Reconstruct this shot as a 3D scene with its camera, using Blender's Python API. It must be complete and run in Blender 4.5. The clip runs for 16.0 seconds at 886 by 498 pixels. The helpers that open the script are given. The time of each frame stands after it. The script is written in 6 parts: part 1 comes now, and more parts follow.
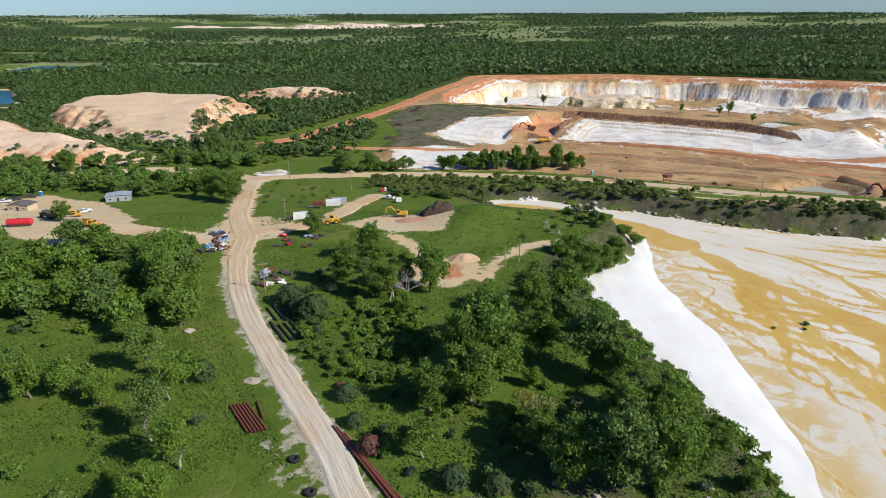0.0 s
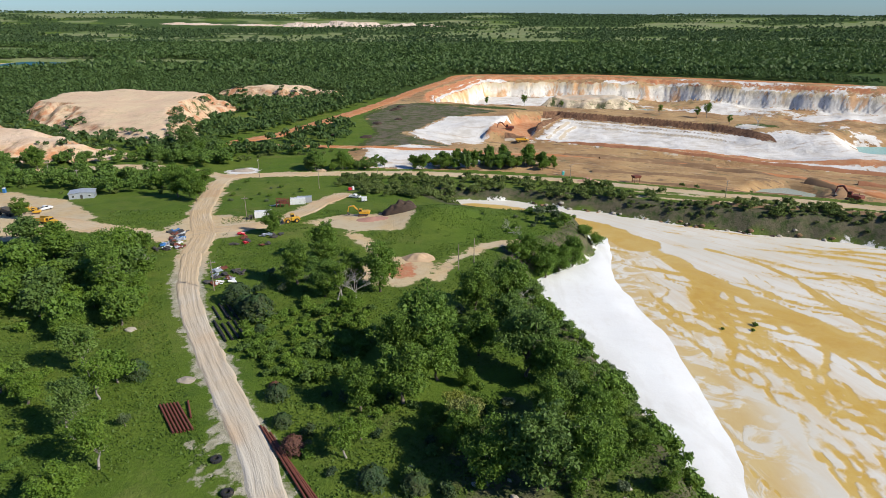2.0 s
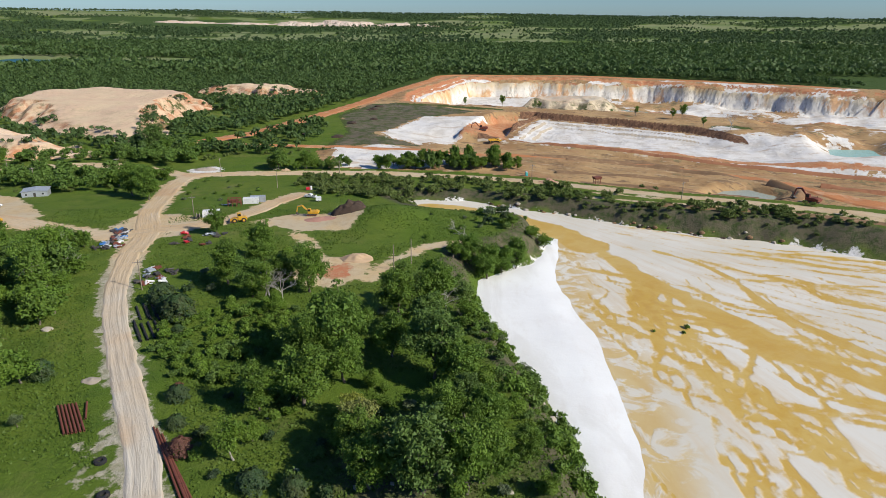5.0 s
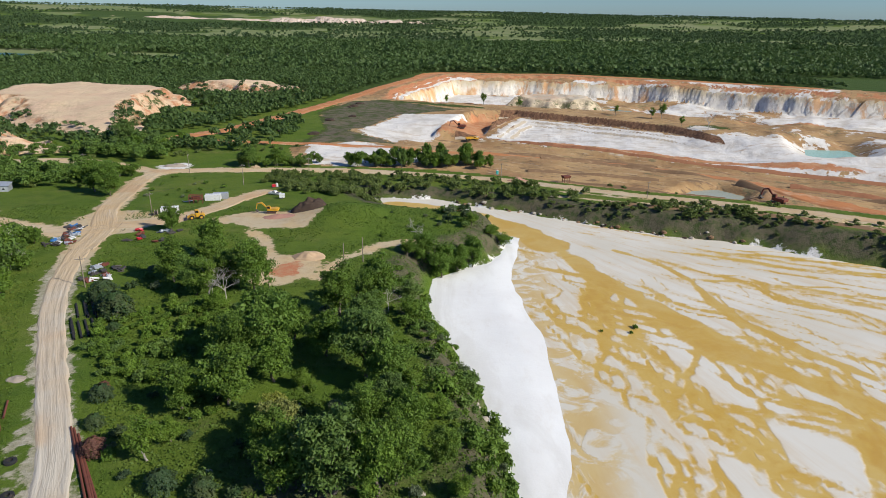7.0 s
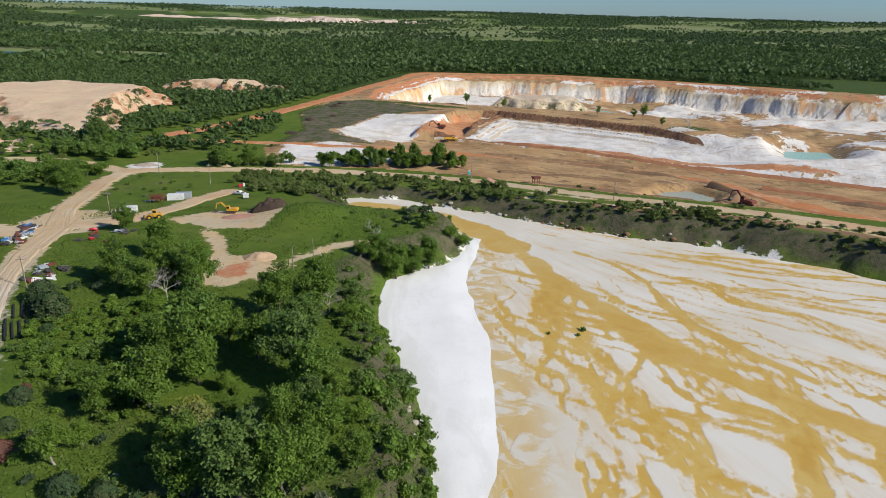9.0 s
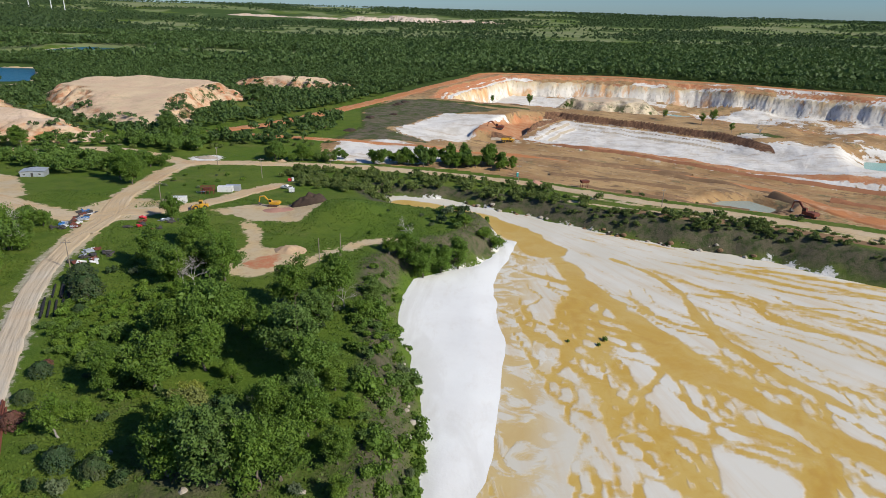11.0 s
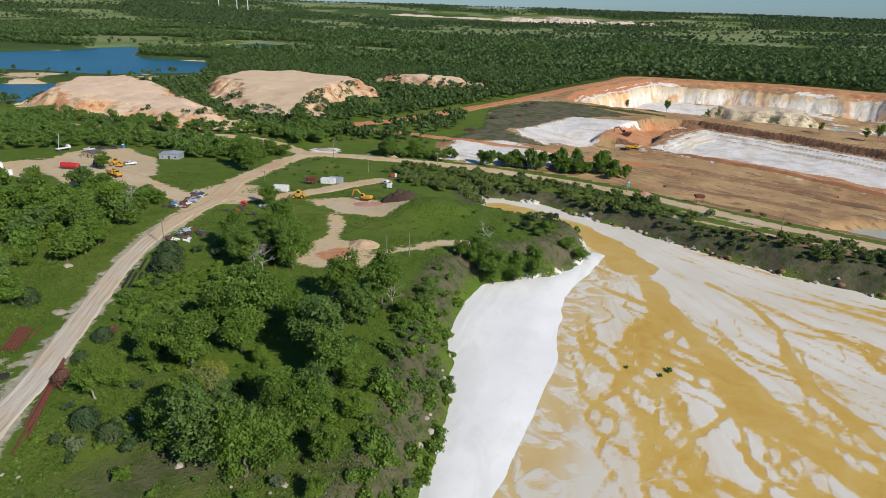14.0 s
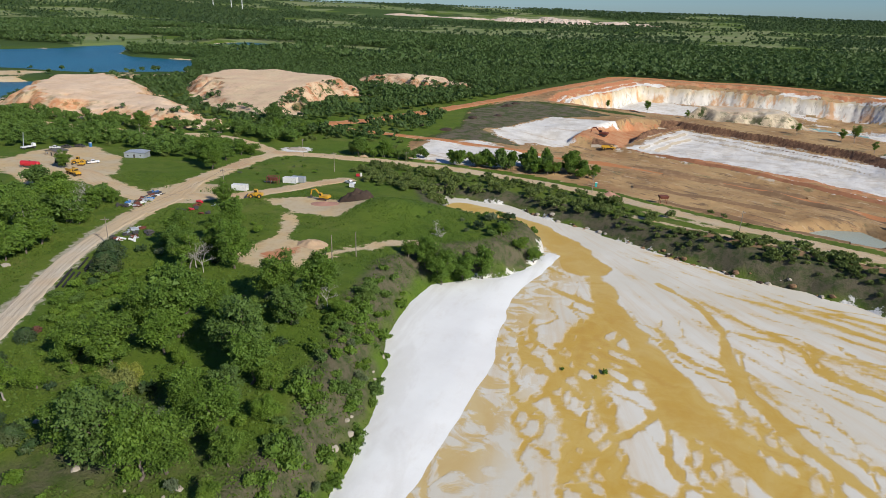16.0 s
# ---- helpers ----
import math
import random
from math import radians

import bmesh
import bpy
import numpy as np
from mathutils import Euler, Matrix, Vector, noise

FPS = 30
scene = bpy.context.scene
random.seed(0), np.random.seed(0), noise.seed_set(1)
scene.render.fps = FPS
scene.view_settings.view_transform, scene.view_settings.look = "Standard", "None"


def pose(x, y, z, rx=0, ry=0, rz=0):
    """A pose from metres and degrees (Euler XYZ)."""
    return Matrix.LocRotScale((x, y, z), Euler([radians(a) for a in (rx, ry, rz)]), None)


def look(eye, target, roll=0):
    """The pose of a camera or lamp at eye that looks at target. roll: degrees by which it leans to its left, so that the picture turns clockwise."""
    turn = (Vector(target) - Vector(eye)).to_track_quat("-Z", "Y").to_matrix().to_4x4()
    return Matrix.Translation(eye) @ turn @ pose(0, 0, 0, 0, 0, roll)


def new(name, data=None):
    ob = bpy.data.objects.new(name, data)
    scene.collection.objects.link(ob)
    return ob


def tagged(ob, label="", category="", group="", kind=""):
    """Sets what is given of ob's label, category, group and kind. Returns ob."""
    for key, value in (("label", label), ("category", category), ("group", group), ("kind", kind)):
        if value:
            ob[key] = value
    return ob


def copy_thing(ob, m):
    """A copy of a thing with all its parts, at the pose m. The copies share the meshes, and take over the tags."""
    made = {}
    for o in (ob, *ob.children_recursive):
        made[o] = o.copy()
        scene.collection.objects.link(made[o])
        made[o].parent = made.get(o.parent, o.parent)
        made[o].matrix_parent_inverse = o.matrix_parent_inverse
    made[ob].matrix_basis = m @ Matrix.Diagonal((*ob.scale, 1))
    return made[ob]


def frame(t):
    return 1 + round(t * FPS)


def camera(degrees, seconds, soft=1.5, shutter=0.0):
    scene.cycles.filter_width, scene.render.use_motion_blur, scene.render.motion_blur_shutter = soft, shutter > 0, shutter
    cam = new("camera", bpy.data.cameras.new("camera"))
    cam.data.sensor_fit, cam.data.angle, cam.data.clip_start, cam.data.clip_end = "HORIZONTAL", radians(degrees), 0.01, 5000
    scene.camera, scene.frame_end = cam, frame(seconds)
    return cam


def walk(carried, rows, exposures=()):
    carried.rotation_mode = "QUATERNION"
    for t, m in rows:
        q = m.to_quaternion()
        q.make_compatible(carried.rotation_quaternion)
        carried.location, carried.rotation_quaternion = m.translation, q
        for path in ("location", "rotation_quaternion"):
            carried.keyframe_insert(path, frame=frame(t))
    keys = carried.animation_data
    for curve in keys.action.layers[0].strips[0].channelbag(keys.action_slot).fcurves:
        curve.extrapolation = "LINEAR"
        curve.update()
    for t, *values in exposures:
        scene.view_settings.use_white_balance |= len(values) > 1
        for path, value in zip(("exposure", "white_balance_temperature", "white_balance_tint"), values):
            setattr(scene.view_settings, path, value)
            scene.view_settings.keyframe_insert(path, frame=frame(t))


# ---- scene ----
cam = camera(69.1, 16.0, 0.85)
METRES, EYE, TILT, LEAN, TURN = 108.0, 74.0, -20.0, 0.5, 0.0
ROWS = [
    (0.0, 0.0, 0.0, 0.0, -0.0, 0.0, -0.0),
    (0.5, 0.0244, 0.0007, 0.0001, -0.3, -0.08, -0.07),
    (1.0, 0.0516, 0.0017, 0.0004, -0.49, -0.1, -0.09),
    (1.5, 0.0791, 0.0025, 0.0005, -0.61, -0.08, -0.18),
    (2.0, 0.1072, 0.0033, 0.0009, -0.71, -0.06, -0.29),
    (2.5, 0.1352, 0.0038, 0.0011, -0.78, -0.03, -0.36),
    (3.0, 0.1641, 0.004, 0.0015, -0.95, -0.05, -0.45),
    (3.5, 0.1939, 0.0046, 0.0021, -1.08, -0.07, -0.52),
    (4.0, 0.2217, 0.0057, 0.0027, -0.92, -0.05, -0.51),
    (6.5, 0.3638, 0.0147, 0.0066, -1.39, -0.17, -0.86),
    (7.0, 0.3952, 0.0166, 0.0075, -1.56, -0.24, -0.91),
    (7.5, 0.4276, 0.0188, 0.0087, -1.64, -0.25, -0.97),
    (8.0, 0.4599, 0.0216, 0.0101, -1.7, -0.23, -1.02),
    (8.5, 0.4925, 0.0234, 0.0115, -1.75, -0.23, -1.08),
    (9.9, 0.5808, 0.0301, 0.0155, -1.85, -0.23, -1.14),
    (10.8, 0.6373, 0.0358, 0.0186, 2.4, -0.4, -2.73),
    (11.0, 0.6499, 0.0377, 0.0194, 4.47, -0.48, -3.55),
    (11.5, 0.6784, 0.0477, 0.0218, 10.18, -0.9, -5.58),
    (12.0, 0.7113, 0.0609, 0.0271, 16.41, -1.57, -7.61),
    (12.5, 0.7429, 0.0743, 0.0326, 17.33, -1.72, -8.01),
    (13.0, 0.7736, 0.0882, 0.0378, 17.23, -1.71, -8.07),
    (13.5, 0.805, 0.1024, 0.043, 17.13, -1.7, -8.12),
    (14.0, 0.8373, 0.1161, 0.0485, 17.04, -1.69, -8.17),
    (14.5, 0.8699, 0.1299, 0.0536, 16.96, -1.67, -8.22),
    (15.0, 0.9028, 0.143, 0.0589, 16.9, -1.66, -8.26),
    (15.5, 0.9354, 0.1563, 0.064, 16.86, -1.65, -8.29),
    (16.0, 0.9675, 0.1709, 0.0692, 16.78, -1.66, -8.33),
]
walk(cam, [(t, pose(0, 0, EYE, TILT, LEAN, TURN) @ pose(METRES * x, METRES * y, METRES * z, 90 + pitch, roll, yaw)) for t, x, y, z, yaw, pitch, roll in ROWS],
     exposures=[(0.0, 0.26), (4.0, 0.18), (8.0, 0.06), (16.0, 0.0)])

# ---- light ----
SUN_DIR = Vector((0.75, -0.39, 0.56)).normalized()   # towards the sun
world = bpy.data.worlds.new("sky")
scene.world = world
world.use_nodes = True
wn = world.node_tree.nodes
sky = wn.new("ShaderNodeTexSky")
sky.sky_type = "NISHITA"
sky.sun_disc = False
sky.sun_elevation = math.asin(SUN_DIR.z)
sky.sun_rotation = math.atan2(SUN_DIR.x, SUN_DIR.y)
sky.air_density, sky.dust_density, sky.ozone_density = 1.0, 0.2, 3.0
wn["Background"].inputs[1].default_value = 0.075
tint = wn.new("ShaderNodeMix")
tint.data_type, tint.blend_type = "RGBA", "MULTIPLY"
tint.inputs[0].default_value = 1.0
tint.inputs[7].default_value = (0.56, 0.83, 1.25, 1)   # clear summer air
world.node_tree.links.new(sky.outputs[0], tint.inputs[6])
world.node_tree.links.new(tint.outputs[2], wn["Background"].inputs[0])
sun = new("sun", bpy.data.lights.new("sun", "SUN"))
sun.data.energy, sun.data.angle, sun.data.color = 5.0, radians(0.5), (1.0, 0.95, 0.86)
sun.matrix_world = look(SUN_DIR * 300, (0, 0, 0))


# ---- materials ----
class Mat:
    """A small builder of node materials."""

    def __init__(self, name, rough=0.9, metal=0.0, spec=0.25):
        self.m = bpy.data.materials.new(name)
        self.m.use_nodes = True
        self.t = self.m.node_tree
        self.b = self.t.nodes["Principled BSDF"]
        self.b.inputs["Roughness"].default_value = rough
        self.b.inputs["Metallic"].default_value = metal
        self.b.inputs["Specular IOR Level"].default_value = spec
        self.p = self.t.nodes.new("ShaderNodeNewGeometry").outputs["Position"]

    def put(self, socket, v):
        if hasattr(v, "is_linked"):
            self.t.links.new(v, socket)
        elif isinstance(v, tuple) and len(v) == 3 and len(socket.default_value) == 4:
            socket.default_value = (*v, 1)
        else:
            socket.default_value = v

    def noise(self, scale, detail=4.0, rough=0.55, vec=None, dist=0.0):
        n = self.t.nodes.new("ShaderNodeTexNoise")
        n.inputs["Scale"].default_value, n.inputs["Detail"].default_value = scale, detail
        n.inputs["Roughness"].default_value, n.inputs["Distortion"].default_value = rough, dist
        self.put(n.inputs["Vector"], vec or self.p)
        return n.outputs[0]

    def scaled(self, vec, s, add=(0, 0, 0)):
        n = self.t.nodes.new("ShaderNodeMapping")
        self.put(n.inputs["Vector"], vec)
        n.inputs["Scale"].default_value, n.inputs["Location"].default_value = s, add
        return n.outputs[0]

    def math(self, op, a, b=0.0, c=0.0):
        n = self.t.nodes.new("ShaderNodeMath")
        n.operation = op
        for i, v in enumerate((a, b, c)):
            self.put(n.inputs[i], v)
        return n.outputs[0]

    def ramp(self, v, lo, hi, a=0.0, b=1.0):
        n = self.t.nodes.new("ShaderNodeMapRange")
        n.interpolation_type = "SMOOTHSTEP"
        self.put(n.inputs[0], v)
        for i, k in enumerate((lo, hi, a, b)):
            n.inputs[1 + i].default_value = k
        return n.outputs[0]

    def mix(self, f, a, b):
        n = self.t.nodes.new("ShaderNodeMix")
        n.data_type = "RGBA"
        self.put(n.inputs[0], f)
        self.put(n.inputs[6], a)
        self.put(n.inputs[7], b)
        return n.outputs[2]

    def attr(self, name):
        n = self.t.nodes.new("ShaderNodeAttribute")
        n.attribute_name = name
        return n.outputs["Fac"]

    def axis(self, i, vec=None):
        n = self.t.nodes.new("ShaderNodeSeparateXYZ")
        self.put(n.inputs[0], vec or self.p)
        return n.outputs[i]

    def rand(self):
        return self.t.nodes.new("ShaderNodeObjectInfo").outputs["Random"]

    def island(self):
        return self.t.nodes.new("ShaderNodeNewGeometry").outputs["Random Per Island"]

    def bump(self, h, strength=0.4, dist=0.2):
        n = self.t.nodes.new("ShaderNodeBump")
        n.inputs["Strength"].default_value, n.inputs["Distance"].default_value = strength, dist
        self.put(n.inputs["Height"], h)
        self.t.links.new(n.outputs[0], self.b.inputs["Normal"])

    def done(self, colour, rough=None):
        self.put(self.b.inputs["Base Color"], colour)
        if rough is not None:
            self.put(self.b.inputs["Roughness"], rough)
        return self.m


def simple(name, colour, rough=0.6, metal=0.0, wear=0.25, scale=1.5, worn=(0.16, 0.11, 0.07), spec=0.4):
    """Paint or metal with blotches of dirt and a fine grain."""
    m = Mat(name, rough, metal, spec)
    f = m.ramp(m.noise(scale, 5), 0.5, 0.72, 0.0, wear)
    g = m.ramp(m.noise(scale * 9, 3), 0.3, 0.7, 0.0, 0.22)
    c = m.mix(f, colour, worn)
    c = m.mix(g, c, tuple(k * 0.6 for k in colour))
    m.bump(m.noise(scale * 6, 3), 0.15, 0.02)
    return m.done(c)


def ground_material():
    m = Mat("meadow_and_dirt", 0.95, 0, 0.1)
    big, mid, fine = m.noise(0.018, 4), m.noise(0.11, 5), m.noise(1.6, 6, 0.7)
    tuft = m.noise(0.6, 5, 0.7)
    g = m.mix(m.ramp(big, 0.35, 0.65), (0.084, 0.142, 0.016), (0.122, 0.166, 0.024))
    g = m.mix(m.ramp(mid, 0.45, 0.68, 0, 0.7), g, (0.06, 0.11, 0.015))
    g = m.mix(m.ramp(m.noise(0.045, 6, 0.65), 0.54, 0.7, 0, 0.6), g, (0.18, 0.18, 0.055))
    g = m.mix(m.ramp(m.noise(0.3, 6, 0.7), 0.56, 0.7, 0, 0.65), g, (0.15, 0.185, 0.04))
    g = m.mix(m.ramp(tuft, 0.48, 0.7, 0, 0.45), g, (0.040, 0.078, 0.012))
    g = m.mix(m.ramp(fine, 0.4, 0.7, 0, 0.35), g, (0.135, 0.18, 0.035))
    wood = m.ramp(m.attr("woods"), 0.3, 0.7)
    g = m.mix(wood, g, m.mix(m.noise(0.05, 5, 0.7), (0.035, 0.065, 0.014), (0.075, 0.115, 0.028)))
    # scrub and dry ground
    scrub = m.ramp(m.math("ADD", m.attr("scrub"), m.math("MULTIPLY", m.noise(0.12, 5, 0.65), 5)), 1.5, 5.0)
    sc = m.mix(m.ramp(m.noise(0.35, 5, 0.7), 0.4, 0.65), (0.12, 0.105, 0.065), (0.055, 0.075, 0.025))
    g = m.mix(scrub, g, sc)
    # bare dirt
    wob = m.math("ADD", m.math("MULTIPLY", m.math("SUBTRACT", m.noise(0.5, 6, 0.7), 0.5), 7.0), m.math("MULTIPLY", m.math("SUBTRACT", m.noise(0.13, 4, 0.6), 0.5), 9.0))
    bare = m.ramp(m.math("ADD", m.attr("bare"), wob), -0.3, 1.0)
    d = m.mix(m.ramp(m.noise(0.06, 4), 0.35, 0.65), (0.60, 0.44, 0.235), (0.56, 0.46, 0.30))
    d = m.mix(m.ramp(m.noise(0.4, 6, 0.7), 0.45, 0.75, 0, 0.45), d, (0.40, 0.23, 0.115))
    d = m.mix(m.ramp(fine, 0.5, 0.8, 0, 0.4), d, (0.55, 0.48, 0.38))
    verge = m.mix(m.ramp(m.noise(0.35, 6, 0.7), 0.35, 0.7), (0.47, 0.42, 0.32), (0.28, 0.27, 0.16))
    d = m.mix(m.ramp(m.attr("verge"), 0.2, 0.8), d, verge)
    c = m.mix(bare, g, d)
    # red shale
    red = m.ramp(m.math("ADD", m.attr("red"), wob), -0.4, 0.8)
    r = m.mix(m.ramp(m.noise(0.3, 6, 0.7), 0.35, 0.7), (0.52, 0.20, 0.10), (0.50, 0.29, 0.16))
    c = m.mix(red, c, r)
    # white silica sand
    white = m.ramp(m.math("ADD", m.attr("white"), m.math("MULTIPLY", wob, 1.3)), -0.4, 0.7)
    w = m.mix(m.ramp(m.noise(0.15, 6, 0.7), 0.4, 0.75), (0.74, 0.72, 0.67), (0.5, 0.46, 0.38))
    c = m.mix(white, c, w)
    # far fields and pasture
    field = m.ramp(m.math("ADD", m.attr("field"), m.math("MULTIPLY", m.math("SUBTRACT", m.noise(0.006, 5), 0.5), 160)), -6, 6)
    f = m.mix(m.ramp(m.noise(0.004, 4), 0.35, 0.65), (0.15, 0.20, 0.065), (0.22, 0.235, 0.11))
    c = m.mix(field, c, f)
    m.bump(m.math("ADD", m.noise(0.8, 6, 0.7), m.math("MULTIPLY", fine, 0.5)), 0.7, 0.5)
    return m.done(c)


def quarry_material():
    m = Mat("quarry_earth", 0.95, 0, 0.1)
    z = m.axis(2)
    wob = m.math("ADD", m.math("MULTIPLY", m.math("SUBTRACT", m.noise(0.2, 6, 0.7), 0.5), 7.0), m.math("MULTIPLY", m.math("SUBTRACT", m.noise(0.05, 5, 0.7), 0.5), 16.0))
    turned = m.t.nodes.new("ShaderNodeMapping")
    m.put(turned.inputs["Vector"], m.p)
    turned.inputs["Rotation"].default_value = (0, 0, radians(29))
    along = turned.outputs[0]
    clay = m.mix(m.ramp(m.noise(0.03, 5, 0.6), 0.35, 0.65), (0.46, 0.305, 0.145), (0.31, 0.185, 0.085))
    clay = m.mix(m.ramp(m.noise(0.05, 6, 0.65, m.scaled(along, (0.3, 2.2, 1))), 0.52, 0.62, 0, 0.6), clay, (0.42, 0.24, 0.12))
    clay = m.mix(m.ramp(m.noise(0.16, 6, 0.7, m.scaled(along, (0.5, 1.6, 1), (4, 9, 0))), 0.54, 0.62, 0, 0.85), clay, (0.19, 0.125, 0.075))
    clay = m.mix(m.ramp(m.noise(0.2, 6, 0.7, m.scaled(along, (0.6, 1.5, 1), (14, 2, 0))), 0.56, 0.68, 0, 0.6), clay, (0.58, 0.46, 0.3))
    clay = m.mix(m.ramp(m.noise(0.05, 6, 0.75, m.scaled(m.p, (1, 1, 1), (7, 31, 0))), 0.58, 0.64, 0, 0.7), clay, (0.17, 0.16, 0.08))
    clay = m.mix(m.ramp(m.noise(1.1, 5, 0.7), 0.5, 0.8, 0, 0.4), clay, (0.34, 0.22, 0.13))
    grass = m.mix(m.noise(0.4, 6, 0.75), (0.03, 0.055, 0.012), (0.11, 0.13, 0.035))
    sc = m.mix(m.ramp(m.noise(0.1, 6, 0.75), 0.42, 0.6), (0.15, 0.125, 0.085), (0.07, 0.09, 0.03))
    c = m.mix(m.ramp(m.math("ADD", m.attr("scrub"), wob), -1, 1), clay, sc)
    c = m.mix(m.ramp(m.math("ADD", m.attr("grass"), wob), -1, 1), c, grass)
    white = m.mix(m.ramp(m.noise(0.06, 6, 0.65), 0.4, 0.7), (0.72, 0.69, 0.63), (0.56, 0.51, 0.43))
    white = m.mix(m.ramp(m.noise(0.12, 6, 0.7, m.scaled(m.p, (0.4, 1.5, 1))), 0.54, 0.68, 0, 0.75), white, (0.47, 0.36, 0.25))
    white = m.mix(m.ramp(m.noise(0.4, 6, 0.75), 0.56, 0.7, 0, 0.6), white, (0.36, 0.33, 0.28))
    c = m.mix(m.ramp(m.math("ADD", m.attr("white"), m.math("MULTIPLY", wob, 1.5)), -0.8, 0.8), c, white)
    red = m.mix(m.ramp(m.noise(0.15, 6, 0.7), 0.35, 0.7), (0.46, 0.19, 0.085), (0.52, 0.30, 0.16))
    c = m.mix(m.ramp(m.math("ADD", m.attr("red"), wob), -0.8, 0.8), c, red)
    # cut faces: strata streaked by run-off
    streak = m.noise(1.0, 6, 0.7, m.scaled(m.p, (0.09, 0.09, 0.012)))
    level = m.math("ADD", z, m.math("MULTIPLY", m.math("SUBTRACT", streak, 0.5), 20.0))
    face = m.mix(m.ramp(level, -26, -16), (0.70, 0.65, 0.56), (0.55, 0.46, 0.31))
    face = m.mix(m.ramp(m.noise(0.02, 4), 0.5, 0.62, 0, 0.8), face, (0.62, 0.42, 0.2))
    face = m.mix(m.ramp(m.noise(1.0, 5, 0.7, m.scaled(m.p, (0.16, 0.16, 0.02), (9, 3, 0))), 0.52, 0.6, 0, 0.6), face, (0.33, 0.29, 0.23))
    face = m.mix(m.ramp(m.noise(1.0, 5, 0.7, m.scaled(m.p, (0.05, 0.05, 0.01), (2, 13, 0))), 0.52, 0.62, 0, 0.8), face, (0.56, 0.30, 0.13))
    face = m.mix(m.ramp(level, -15.5, -12.5), face, (0.40, 0.17, 0.085))
    c = m.mix(m.ramp(m.attr("face"), 0.35, 0.6), c, face)
    dark = m.mix(m.ramp(m.noise(0.5, 5, 0.7, m.scaled(m.p, (1, 1, 0.3))), 0.35, 0.7), (0.12, 0.065, 0.04), (0.27, 0.15, 0.085))
    dark = m.mix(m.ramp(m.math("ADD", z, m.math("MULTIPLY", m.math("SUBTRACT", m.noise(0.1, 4), 0.5), 5)), -14.6, -13.9), (0.5, 0.42, 0.31), dark)
    c = m.mix(m.ramp(m.attr("cut"), 0.35, 0.6), c, dark)
    m.bump(m.math("ADD", m.noise(0.35, 7, 0.7), m.math("MULTIPLY", m.noise(0.07, 4), 2.0)), 0.8, 0.9)
    return m.done(c)


def road_material(name, a, b, clay=None):
    m = Mat(name, 0.95, 0, 0.1)
    uv = m.t.nodes.new("ShaderNodeUVMap").outputs[0]
    rut = m.noise(1.0, 6, 0.7, m.scaled(uv, (1.7, 0.075, 1)), 0.7)
    fine = m.noise(1.4, 6, 0.7)
    c = m.mix(m.ramp(m.noise(0.05, 4), 0.35, 0.6), a, b)
    c = m.mix(m.ramp(m.noise(0.028, 3, 0.5, m.scaled(m.p, (1, 1, 1), (40, 3, 0))), 0.54, 0.64, 0, 0.8), c, (0.54, 0.35, 0.19))
    if clay:
        # tan clay carried down from the crossing
        far = m.math("ADD", m.axis(1), m.math("MULTIPLY", m.math("SUBTRACT", m.noise(0.06, 5, 0.6), 0.5), 70))
        c = m.mix(m.ramp(far, 135, 195), c, clay)
    c = m.mix(m.ramp(rut, 0.5, 0.64, 0, 0.6), c, (0.36, 0.29, 0.21))
    c = m.mix(m.ramp(rut, 0.44, 0.3, 0, 0.6), c, (0.60, 0.56, 0.48))
    c = m.mix(m.ramp(fine, 0.5, 0.8, 0, 0.35), c, (0.62, 0.57, 0.49))
    m.bump(m.math("ADD", rut, m.math("MULTIPLY", fine, 0.3)), 0.7, 0.35)
    return m.done(c)


